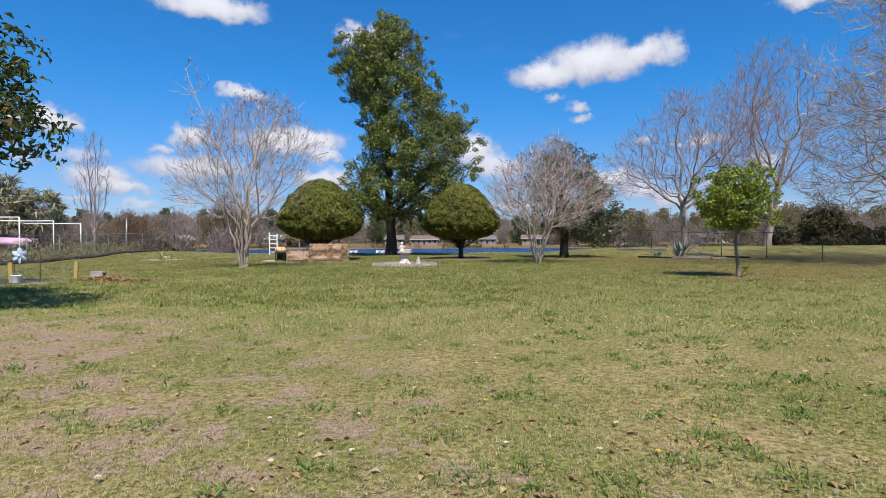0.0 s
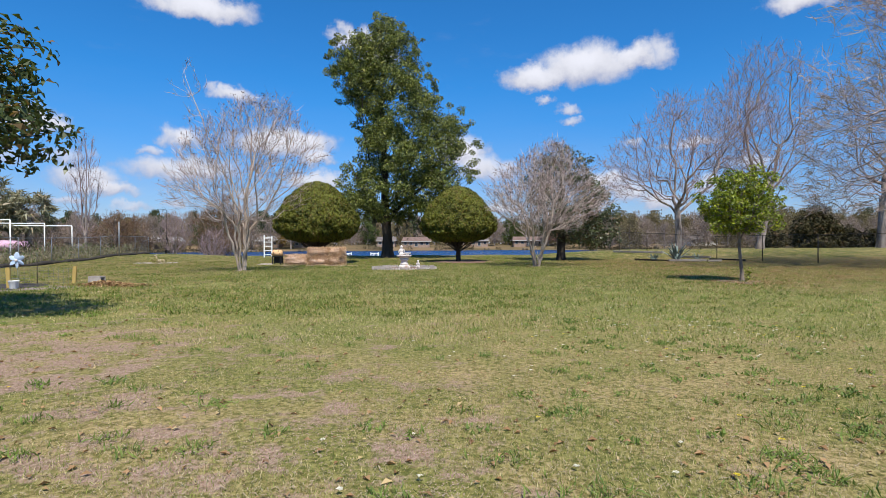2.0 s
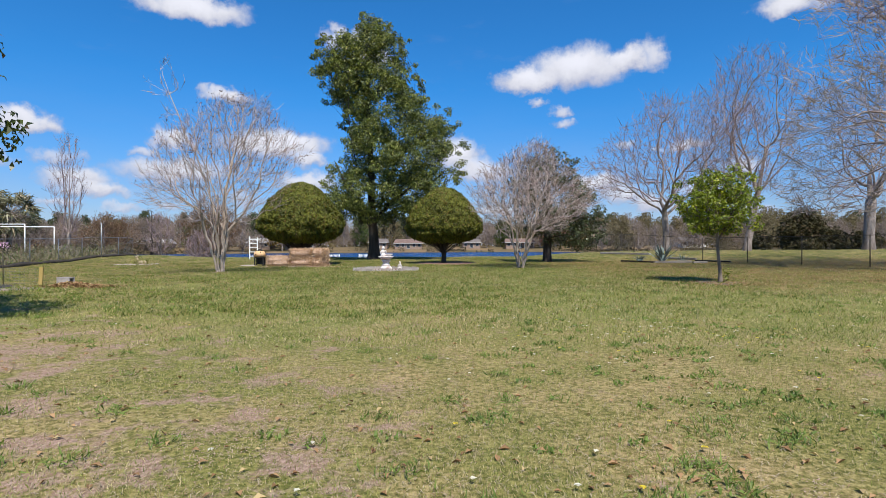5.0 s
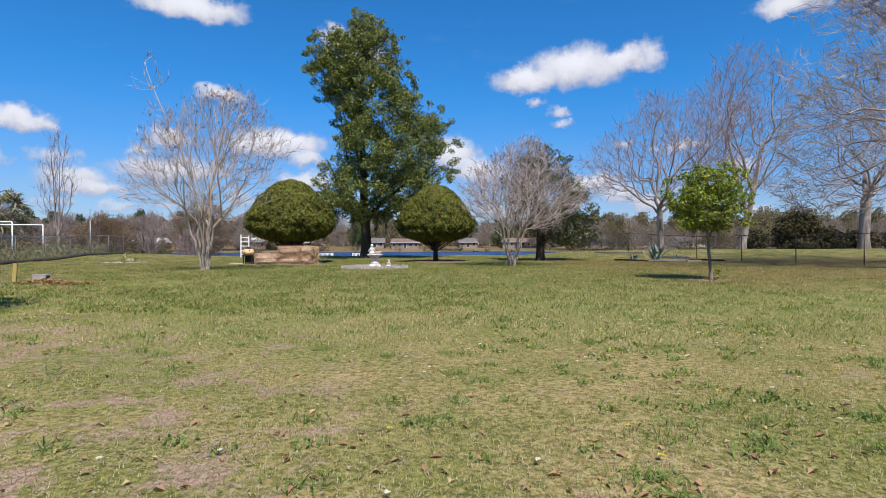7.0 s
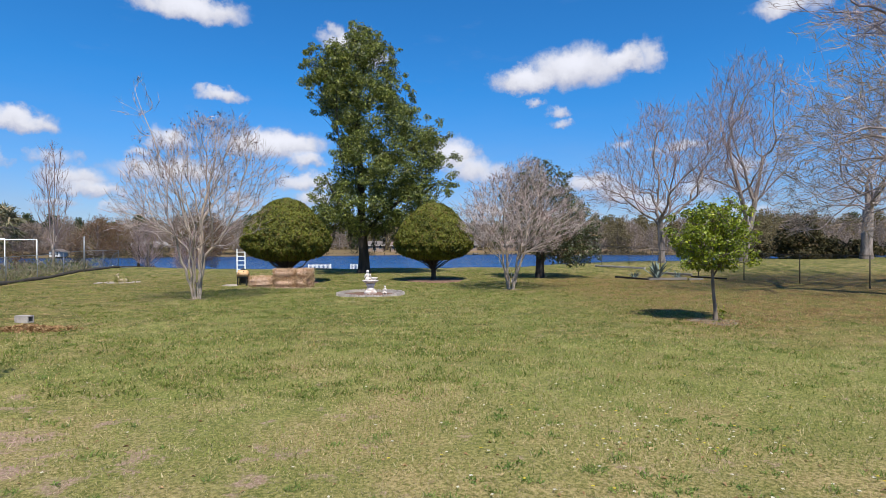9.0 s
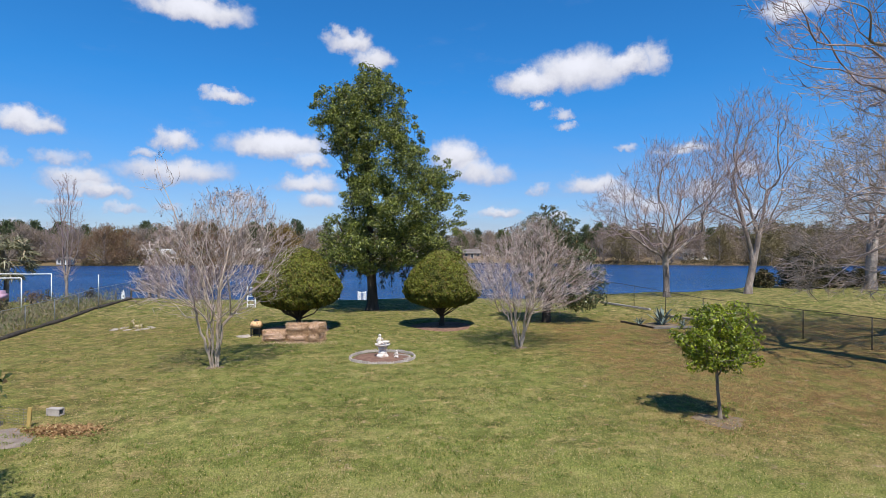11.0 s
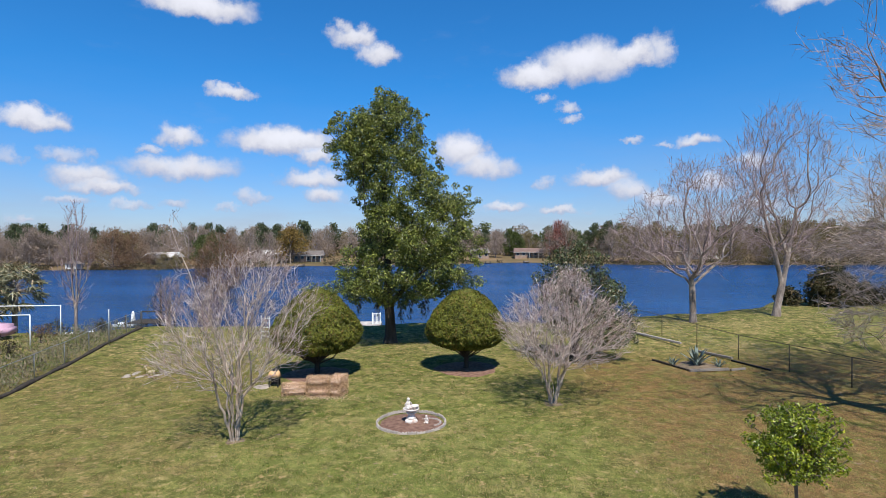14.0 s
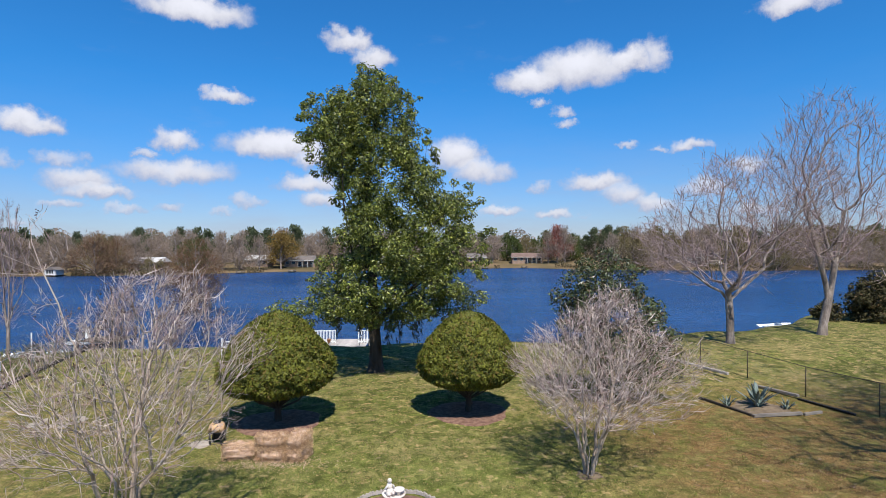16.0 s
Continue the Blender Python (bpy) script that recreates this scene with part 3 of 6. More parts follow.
def bare_tree(name, x, y, label, wood, profile, depth, n, seed, bark, twig, radius, tip=0.006, pull=0.35, shell=0.45, clear=None, boughs=7, spray=3, spray_len=0.55, spray_wide=0.012, spray_mat=None, rise=0.35, seeds=0, group="", sprigs=(), wild=0.07):
    """A leafless tree: wood holds the first polylines of trunk and stems, the crown fills the profile with forking branches and hair-fine twig ends."""
    rng = np.random.default_rng(seed)
    ob = thing(name, x, y, label=label, category="tree", group=group)
    tips = envelope(rng, profile, depth, n, shell, clear)
    for q in sprigs:
        tips = np.concatenate((tips, np.repeat(np.array(q)[1:], 9, 0) + rng.normal(size=(9 * (len(q) - 1), 3)) * (0.3, 0.3, 0.25)))
    place, back, heads = span(rng, [*wood, *((s, 1) for s in sprigs)], tips, pull)
    fixed = sum(len(w[0]) for w in wood) + sum(len(q) for q in sprigs)
    count, main, ends = load(back)
    feet = [h for h in heads if back[h] < 0]
    total = max(sum(count[h] for h in feet) / len(feet), 2)
    power = math.log(total) / math.log(max(radius / tip, 1.5))
    rad = np.maximum(tip * count ** (1 / power), tip)
    rad[:fixed] = np.maximum(rad[:fixed], 2 * tip)
    place[fixed:] += rng.normal(size=(len(place) - fixed, 3)) * wild
    place, runs = chains(place, back, main, fixed)
    flare = rad.copy()
    flare[feet] *= 1.35
    runs.sort(key=lambda r: -rad[r[-1] if len(r) < 2 else r[1]])
    fine, stem = Tubes(), len(wood) > 3
    trunk = None
    for k, run in enumerate(runs):
        r = flare[run].copy()
        if run[0] not in feet:
            r[0] = min(r[0], r[1] * 1.15) if len(r) > 1 else r[0]
        if len(run) < 2:
            continue
        big = run[0] in feet or k < boughs
        if big:
            t = Tubes()
            t.add(place[run], r, 9 if rad[run[1]] > 0.08 else 6)
            kind = "stem" if stem else "trunk" if trunk is None else "bough"
            me = hang(kind, t.mesh(kind, bark), ob)
            trunk = trunk or me
        else:
            fine.add(place[run], r, 4 if r[0] > 0.03 else 3)
    hang("branchwork", fine.mesh("branchwork", twig), ob)["kind"] = "stuff"
    last = np.where(ends)[0]
    last = last[last >= fixed]
    thin = np.where((count <= 3) & (np.arange(len(count)) >= fixed))[0]
    d = place[thin] - place[back[thin]]
    d /= np.linalg.norm(d, axis=1, keepdims=True) + 1e-9
    at, al = np.repeat(place[thin], spray, 0), np.repeat(d, spray, 0)
    heart = np.array((0, 0, profile[0][0] * 0.6))
    al = al + rng.normal(size=al.shape) * 0.4 + (at - heart) / (np.linalg.norm(at - heart, axis=1, keepdims=True) + 1e-9) * 0.6 + (0, 0, rise)
    al /= np.linalg.norm(al, axis=1, keepdims=True) + 1e-9
    at = at - np.repeat(d, spray, 0) * rng.random((len(at), 1)) * 0.3
    reach = spray_len * (0.55 + 1.1 * rng.random(len(at)) ** 3)
    hang("twig_spray", leaf_mesh("twig_spray", at + al * reach[:, None] * 0.5, np.zeros((len(at), 3)), reach, spray_wide / spray_len, spray_mat or twig, rng, 0.2, al * 6), ob, "hair-fine twig ends")
    if seeds:
        ok = (at[:, 2] > np.quantile(at[:, 2], 0.4)) & (rng.random(len(at)) < seeds)
        pods = np.repeat((at + al * reach[:, None])[ok], 4, 0)
        pods = pods + rng.normal(size=pods.shape) * 0.05
        hang("seed_spray", leaf_mesh("seed_spray", pods, np.zeros((len(pods), 3)), 0.055, 0.8, SEED, rng), ob, "dry brown seed capsules at the twig ends")["kind"] = "stuff"
    return ob


def stem_fan(rng, count, foot, top, height, lean=0.0):
    """Slender stems rising side by side from one foot, a little crooked."""
    rows = []
    for i in range(count):
        a = 2 * math.pi * (i + rng.uniform(-0.35, 0.35)) / count
        q = rng.uniform(0.35, 1.0)
        end = np.array((math.cos(a) * top * q + lean, math.sin(a) * top * q, height * rng.uniform(0.85, 1.15)))
        pts = limb_path(rng, (math.cos(a) * foot, math.sin(a) * foot, -0.08), end, 8, 0.0, 0.022)
        pts[:, :2] = pts[:, :2] * (0.55 + 0.45 * np.linspace(0, 1, 8))[:, None] ** 0.5
        rows.append((pts, 4 + int(rng.integers(0, 3))))
    return rows


MYRTLE = "leafless many-stemmed crape myrtle with pale bark and dry seed heads"
rng = np.random.default_rng(11)
bare_tree("crape_myrtle", -7.85, 22.8, MYRTLE, stem_fan(rng, 9, 0.13, 0.7, 2.3, -0.05),
          ((1.9, -1.7, 0.9), (2.6, -3.0, 2.0), (3.4, -3.3, 2.9), (4.6, -2.8, 3.3), (5.5, -2.0, 3.0), (6.2, -1.1, 2.4), (6.9, -0.2, 1.6)), 0.95, 2000, 11, BARK_PALE, TWIG, 0.041, 0.0054,
          pull=0.32, wild=0.045, shell=0.5, clear=(0.7, -0.3), spray=4, spray_len=0.44, spray_wide=0.0135, spray_mat=MYRTLE_TWIG, rise=0.35, seeds=0.07, group="crape myrtles",
          sprigs=([(-0.9, 0, 4.6), (-1.3, -0.1, 5.4), (-1.55, -0.1, 6.2), (-1.85, -0.2, 7.0), (-2.1, -0.2, 7.7)],))
rng = np.random.default_rng(23)
bare_tree("crape_myrtle", 4.85, 27.2, MYRTLE, stem_fan(rng, 9, 0.13, 0.8, 2.0, 0.1),
          ((1.7, -0.9, 1.9), (2.3, -2.4, 3.2), (3.0, -3.0, 3.7), (3.8, -2.9, 3.5), (4.6, -2.2, 2.8), (5.3, -0.9, 2.0), (6.0, 0.3, 1.4)), 0.95, 2500, 23, BARK_PALE, TWIG, 0.041, 0.0054,
          pull=0.30, wild=0.045, shell=0.5, clear=(0.8, -0.3), spray=5, spray_len=0.42, spray_wide=0.0145, spray_mat=MYRTLE_TWIG, rise=0.22, seeds=0.04, group="crape myrtles")

bare_tree("bare_tree", 21.1, 47.7, "leafless spreading shade tree with a short forked pale trunk",
          [([(0, 0, -0.15), (0.0, 0, 0.6), (-0.02, 0, 1.7), (-0.08, 0, 2.8), (-0.15, 0, 3.6)], 4), ([(-0.08, 0, 2.9), (-0.7, -0.1, 3.7), (-1.6, -0.2, 4.1), (-2.8, -0.3, 4.3)], 2), ([(-0.1, 0, 3.0), (0.9, 0.1, 3.9), (2.6, 0.2, 5.3), (4.4, 0.3, 6.9), (6.3, 0.3, 8.6), (7.2, 0.3, 10.6)], 2)],
          ((4.0, -3.5, 2.2), (5.0, -6.0, 3.6), (6.6, -7.2, 5.0), (8.6, -6.6, 6.6), (10.6, -4.8, 8.2), (12.2, -3.0, 7.6), (13.2, -1.6, 5.0)), 0.9, 2200, 5, BARK_GREY, TWIG_DARK, 0.26, 0.009,
          pull=0.22, wild=0.09, clear=(0.35, -0.3), spray=4, spray_len=0.85, spray_wide=0.025, spray_mat=BUD, rise=0.5, group="bare shade trees")
bare_tree("bare_tree", 30.2, 51.0, "tall leafless tree with upright pale boughs and a leaning trunk",
          [([(0, 0, -0.15), (0.1, 0, 0.8), (0.4, 0, 2.2), (0.75, 0, 3.8), (1.1, 0.1, 5.4), (1.5, 0.1, 7.4), (1.8, 0, 9.6)], 4), ([(0.5, 0, 2.6), (0.1, -0.2, 4.2), (-0.5, -0.3, 6.2), (-1.2, -0.3, 8.8), (-1.6, -0.3, 11)], 2), ([(1.0, 0, 5.0), (2.2, 0.3, 6.6), (3.2, 0.5, 8.6)], 2)],
          ((5.0, -2.2, 3.0), (7.0, -4.2, 4.4), (9.5, -5.5, 5.4), (12.0, -5.6, 5.6), (14.5, -4.6, 5.2), (16.8, -3.0, 4.0), (18.3, -1.4, 2.2)), 0.9, 1900, 8, BARK_GREY, TWIG_DARK, 0.31, 0.010,
          pull=0.22, wild=0.12, clear=(0.32, -0.25), spray=4, spray_len=0.95, spray_wide=0.026, spray_mat=BUD, rise=0.8, group="bare shade trees")
bare_tree("bare_tree", 20.5, 20.0, "large leafless tree with wide high boughs and fine brown twigs",
          [([(0, 0, -0.15), (0, 0, 1.0), (-0.1, 0, 3.0), (-0.2, 0.1, 5.0), (-0.4, 0.2, 7.0), (-0.5, 0.2, 8.6)], 4)],
          ((10.0, -4.0, 4.0), (11.6, -6.8, 6.0), (13.0, -8.2, 7.0), (15.0, -8.0, 7.0), (17.0, -5.0, 4.5), (18.0, -2.0, 2.0)), 0.85, 2200, 15, BARK_GREY, TWIG_DARK, 0.45, 0.009,
          pull=0.2, wild=0.10, clear=(0.22, -0.15), spray=5, spray_len=0.7, spray_wide=0.020, spray_mat=TWIG_DARK, rise=0.2, group="bare shade trees")
bare_tree("bare_tree", 27.5, 27.5, "large leafless tree with wide drooping boughs and fine brown twigs",
          [([(0, 0, -0.15), (0, 0, 0.8), (-0.1, 0, 2.2), (-0.3, 0, 3.8), (-0.4, 0.1, 5.6), (-0.6, 0, 7.4)], 4)],
          ((2.6, -9.0, -5.5), (4.0, -9.4, -1.0), (6.0, -9.5, 4.0), (8.0, -9.5, 6.0), (10.5, -9.0, 6.5), (12.6, -7.6, 5.5), (14.6, -5.0, 3.0)), 0.85, 3300, 19, BARK_GREY, TWIG, 0.42, 0.007,
          pull=0.26, wild=0.10, clear=(0.3, -0.3), spray=6, spray_len=0.8, spray_wide=0.025, spray_mat=HAZE, rise=-0.1, boughs=4, group="bare shade trees")
bare_tree("bare_tree", 46.0, 56.0, "tall leafless tree with a thick pale trunk near the shore",
          [([(0, 0, -0.2), (0, 0, 1.2), (0.1, 0, 3.0), (0.2, 0, 5.0)], 3)],
          ((5.0, -3.5, 3.0), (8.0, -6.0, 5.0), (11.0, -6.0, 5.5), (14.0, -4.0, 4.0), (16.0, -1.5, 2.0)), 0.9, 1000, 27, BARK_GREY, TWIG_DARK, 0.5, 0.011,
          pull=0.22, wild=0.12, clear=(0.32, -0.3), spray=5, spray_len=0.95, spray_wide=0.02, spray_mat=BUD, rise=0.3, group="bare shade trees")
for sx, sy, sh, seed in ((-31.0, 49.6, 12.2, 3), (-24.5, 52.5, 5.0, 4), (-21.5, 54.0, 4.2, 6)):
    bare_tree("bare_tree", sx, sy, "slender leafless lakeside tree with upright pale twigs",
              [([(0, 0, -0.3), (0.02, 0, sh * 0.12), (0.08, 0, sh * 0.3), (0.1, 0.05, sh * 0.55), (0.2, 0, sh * 0.85)], 2), ([(0.05, 0, sh * 0.2), (-0.3, 0.1, sh * 0.4), (-0.45, 0.1, sh * 0.7)], 1)],
              ((sh * 0.25, -0.7, 0.7), (sh * 0.45, -1.5, 1.4), (sh * 0.7, -1.6, 1.7), (sh * 0.9, -0.9, 1.1), (sh, -0.3, 0.5)), 0.9, 330, seed, BARK_GREY, TWIG_DARK, 0.13, 0.009,
              pull=0.5, boughs=3, spray=6, spray_len=0.7, spray_wide=0.018, spray_mat=BUD, rise=1.0, group="slender lakeside trees")


def crown_points(rng, clumps, per, squash=0.8):
    """Leaf places and outward ways over the shells of round clumps (x, y, z, r)."""
    at, out = [], []
    for cx, cy, cz, r in clumps:
        n = max(8, int(per * r * r))
        d = rng.normal(size=(n, 3))
        d /= np.linalg.norm(d, axis=1, keepdims=True)
        rad = r * (0.45 + 0.62 * rng.random(n) ** 0.6) * (1 + 0.22 * np.sin(d[:, 0] * 5 + cx * 3) * np.sin(d[:, 2] * 6 + cz))
        at.append(np.array((cx, cy, cz)) + d * rad[:, None] * (1, 1, squash))
        out.append(d + (0, 0, 0.5))
    return np.concatenate(at), np.concatenate(out)


def leafy_tree(name, x, y, label, category, profile, depth, count, clump, per, size, aspect, leaf, bark, seed, trunk, extra=(), group="", tidy=0.55, hollow=0.3, z=None, spread=0.62, edge=0, clear=None):
    """profile: rows of height, reach to -x, reach to +x. The crown is made of clumps of leaves at the ends of limbs."""
    rng = np.random.default_rng(seed)
    hs, lo, hi = [np.array(c, float) for c in zip(*profile)]
    clumps = list(extra)
    tries = 0
    while len(clumps) < count + len(extra) and tries < 40000:
        tries += 1
        h = rng.uniform(hs[0], hs[-1])
        l, r = np.interp(h, hs, lo), np.interp(h, hs, hi)
        mid, half = (l + r) / 2, (r - l) / 2
        u, v = rng.uniform(-1, 1, 2)
        rr = u * u + v * v
        if rr > 1 or rr < hollow * rng.random():
            continue
        cr = clump * rng.uniform(0.65, 1.25)
        if half < 0.35:
            continue
        cr = min(cr, half * 0.95)
        k = max(half - cr * 0.75, 0.05)
        c = (mid + u * k, v * k * depth, h, cr)
        if clear and noise.noise(Vector(c[:3]) * clear[0]) < clear[1]:
            continue
        if any((c[0] - o[0]) ** 2 + (c[1] - o[1]) ** 2 + (c[2] - o[2]) ** 2 < (spread * (cr + o[3])) ** 2 for o in clumps):
            continue
        clumps.append(c)
    for _ in range(edge):
        h = rng.uniform(hs[0], hs[-1])
        l, r = np.interp(h, hs, lo), np.interp(h, hs, hi)
        a = rng.uniform(0, 2 * math.pi)
        q = rng.uniform(0.92, 1.12) * (r - l) / 2
        clumps.append(((l + r) / 2 + math.cos(a) * q, math.sin(a) * q * depth, h + rng.uniform(-0.2, 0.4), clump * rng.uniform(0.28, 0.5)))
    at, out = crown_points(rng, clumps, per)
    ob = thing(name, x, y, z, label=label, category=category, group=group)
    stem = np.array([p[:3] for p in trunk], float)
    marks = np.linspace(0, len(stem) - 1, 3 * len(stem) - 2)
    line = np.stack([np.interp(marks, np.arange(len(stem)), stem[:, i]) for i in range(3)], 1)
    thick = np.interp(marks, np.arange(len(stem)), [p[3] for p in trunk])
    centres = np.array([c[:3] for c in clumps])
    free = int(len(line) * 0.42)
    place, back, _ = span(rng, [(line, free)], centres, 0.4)
    weight, main, _ = load(back)
    rad = np.minimum(0.011 * weight ** 0.5, thick[free] * 0.6)
    place, runs = chains(place, back, main, len(line))
    wood = Tubes()
    wood.add(line, thick, 10)
    for run in runs:
        run = [i for k, i in enumerate(run) if i >= len(line) or (k + 1 < len(run) and run[k + 1] >= len(line))]
        if len(run) > 1:
            r = rad[run].copy()
            r[0] = r[1]
            wood.add(place[run], np.maximum(r, 0.009), 5)
    for cx, cy, cz, cr in clumps:
        for _ in range(4):
            e = np.array((cx, cy, cz)) + unit(rng.normal(size=3)) * cr * 0.8
            wood.add(limb_path(rng, (cx, cy, cz), e, 3, 0.0, 0.05), (0.016, 0.010, 0.006), 3)
    hang("trunk", wood.mesh("trunk", bark), ob)
    hang("crown", leaf_mesh("crown", at, out, size, aspect, leaf, rng, tidy), ob)
    return ob


# the tall evergreen oak by the water
oak = leafy_tree("oak_tree", -3.65, 42.2, "tall evergreen oak with a ragged green crown and dark forked trunk", "tree",
                 ((3.0, -1.8, 1.8), (3.7, -3.8, 4.4), (4.8, -4.2, 6.0), (7.0, -3.4, 6.6), (9.0, -3.0, 6.5), (10.2, -2.7, 6.0), (11.2, -2.9, 4.6), (12.8, -4.0, 3.6), (14.4, -4.5, 3.1), (15.9, -4.2, 2.4),
                  (16.8, -1.9, 1.9), (17.9, -0.9, 0.9)), 0.9, 270, 0.74, 560, 0.168, 0.58, OAK_LEAF, BARK_DARK, 2,
                 ((0, 0, -0.2, 0.62), (0.02, 0, 0.5, 0.44), (0.0, 0, 1.6, 0.36), (-0.15, 0.1, 3.6, 0.33), (-0.2, 0.1, 7, 0.24), (-0.4, 0, 11, 0.16), (-0.3, 0, 15, 0.08), (0, 0, 17.4, 0.03)),
                 spread=0.55, tidy=0.7, edge=170, clear=(0.6, -0.34), extra=((-4.4, -0.5, 3.9, 0.8), (-5.1, -0.2, 3.1, 0.65), (-5.3, 0.2, 2.4, 0.4), (-3.3, -0.8, 4.4, 0.7), (-3.9, -0.5, 3.0, 0.5), (5.4, 0.2, 3.8, 0.75), (5.6, -0.2, 3.0, 0.6), (5.3, 0, 2.3, 0.42), (2.5, -0.8, 4.0, 0.55), (6.3, 0, 4.4, 0.6), (0.7, -0.6, 4.2, 0.75), (-1.3, -0.5, 4.1, 0.7), (1.5, -0.3, 3.5, 0.45), (-0.9, 0.3, 3.5, 0.45), (-5.6, -0.2, 3.8, 0.75), (-6.2, 0, 3.0, 0.45), (-4.6, -0.4, 2.5, 0.45), (-0.8, -0.3, 3.0, 0.42), (0.9, -0.4, 2.8, 0.45), (1.9, -0.2, 3.3, 0.5), (-1.7, 0, 3.3, 0.5), (2.3, 0, 2.7, 0.32), (-2.6, -0.3, 3.2, 0.5), (4.4, 0, 3.0, 0.5), (4.0, 0.1, 3.8, 0.55)))


def fork(parent, rows, material):
    t = Tubes()
    t.add([r[:3] for r in rows], [r[3] for r in rows], 8)
    hang("limb", t.mesh("limb", material), parent)


fork(oak, ((-0.1, 0, 2.5, 0.2), (0.5, -0.1, 3.4, 0.18), (1.5, -0.1, 4.4, 0.15), (2.7, 0, 5.4, 0.12), (4.2, 0, 5.6, 0.1), (5.3, 0, 6.6, 0.05)), BARK_DARK)
fork(oak, ((-0.05, 0, 2.2, 0.2), (-0.9, 0.2, 3.8, 0.16), (-2.0, 0.1, 5.4, 0.1), (-2.8, 0, 7.2, 0.05)), BARK_DARK)

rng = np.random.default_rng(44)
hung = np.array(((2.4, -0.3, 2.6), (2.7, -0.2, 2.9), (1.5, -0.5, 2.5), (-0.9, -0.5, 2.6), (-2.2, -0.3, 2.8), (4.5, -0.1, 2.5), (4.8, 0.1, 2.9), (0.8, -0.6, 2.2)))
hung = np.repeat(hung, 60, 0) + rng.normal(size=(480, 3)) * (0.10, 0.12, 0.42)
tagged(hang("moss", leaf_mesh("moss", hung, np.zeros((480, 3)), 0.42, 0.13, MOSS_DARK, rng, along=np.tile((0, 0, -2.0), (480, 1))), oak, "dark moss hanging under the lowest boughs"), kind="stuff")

# the broad-leaved evergreen behind the second myrtle
leafy_tree("magnolia_tree", 8.1, 35.9, "dark glossy evergreen magnolia with boughs hanging near the grass", "tree",
           ((0.9, 1.5, 3.6), (1.9, -1.6, 3.7), (3.0, -2.4, 3.8), (4.3, -2.5, 3.5), (5.4, -2.2, 2.6), (6.4, -1.6, 1.6), (7.3, -0.7, 0.6)), 0.95, 86, 0.66, 400, 0.2, 0.42, MAGNOLIA_LEAF, BARK_DARK, 7,
           ((0, 0, -0.2, 0.34), (0, 0, 0.5, 0.27), (0.05, 0, 2.0, 0.24), (0.1, 0, 4.0, 0.15), (0.0, 0, 6.4, 0.04)), edge=30)

# the small citrus tree
citrus = leafy_tree("citrus_tree", 8.62, 16.05, "small bright green citrus tree with a slim leaning trunk", "tree",
                    ((1.45, -0.6, 0.45), (1.75, -1.05, 0.85), (2.2, -1.25, 0.95), (2.6, -1.05, 0.85), (2.95, -0.7, 0.5), (3.15, -0.4, 0.1)), 0.95, 72, 0.26, 2000, 0.092, 0.50, CITRUS_LEAF, BARK_BROWN, 12,
                    ((0, 0, -0.06, 0.075), (-0.01, 0, 0.25, 0.05), (-0.07, 0, 0.8, 0.042), (-0.1, 0, 1.35, 0.04), (-0.12, 0, 2.0, 0.035), (-0.15, 0, 2.9, 0.012)),
                    spread=0.62, edge=40, clear=(1.3, -0.16), extra=((0.95, -0.1, 1.62, 0.22), (-1.25, 0, 2.35, 0.2), (-0.9, -0.3, 1.55, 0.24), (0.3, -0.2, 3.15, 0.2)))
rng = np.random.default_rng(31)
shoot = np.array((0.16, -0.05, 0.22)) + rng.normal(size=(46, 3)) * (0.06, 0.06, 0.11)
hang("sucker_leaves", leaf_mesh("sucker_leaves", shoot, np.tile((0, 0, 1.0), (46, 1)), 0.09, 0.45, CITRUS_LEAF, rng), citrus, "young shoot at the foot of the trunk")

# the tree whose boughs reach in over the garden bed
leafy_tree("bay_tree", -8.7, 7.6, "leafy evergreen tree with low spreading glossy-leaved boughs", "tree",
           ((2.15, -2.0, 2.6), (2.75, -3.2, 3.7), (3.5, -3.4, 3.6), (4.3, -3.0, 3.0), (5.4, -2.0, 2.2), (6.4, -0.8, 0.8)), 0.95, 84, 0.62, 900, 0.14, 0.45, SHADE_LEAF, BARK_DARK, 17,
           ((0, 0, -0.1, 0.2), (0, 0, 0.6, 0.15), (0.1, 0, 1.8, 0.12), (0.1, 0, 3.5, 0.08), (0, 0, 5.8, 0.02)))


def cypress(x, y, half, top, seed):
    """A clipped mushroom-shaped conifer: sprays on a dome, dark and open underneath."""
    rng = np.random.default_rng(seed)
    ob = thing("cypress_bush", x, y, label="clipped dome-shaped golden green cypress on a short stem", category="bush", group="dome cypresses")
    hs = 1.25 + (top - 1.25) * np.array((0.0, 0.07, 0.16, 0.27, 0.40, 0.56, 0.72, 0.86, 0.95, 1.0))
    rs = np.array((0.42, 0.76, 0.93, 1.0, 0.98, 0.85, 0.67, 0.48, 0.29, 0.03)) * half
    at, out, along = [], [], []
    n = 32000
    h = rng.uniform(hs[0], hs[-1], n * 3)
    r = np.interp(h, hs, rs)
    keep = rng.random(n * 3) < r / half * 0.55 + 0.05
    h, r = h[keep][:n], r[keep][:n]
    a = rng.uniform(0, 2 * np.pi, len(h))
    lump = np.array([1 + 0.07 * noise.noise(Vector((math.cos(q) * 2.2, math.sin(q) * 2.2, z * 0.9 + seed))) + 0.085 * noise.noise(Vector((math.cos(q) * 6.5, math.sin(q) * 6.5, z * 2.8 + seed))) for q, z in zip(a, h)])
    r = r * lump * (1.02 - 0.24 * rng.random(len(h)) ** 2.2)
    at = np.stack((np.cos(a) * r, np.sin(a) * r, h), 1)
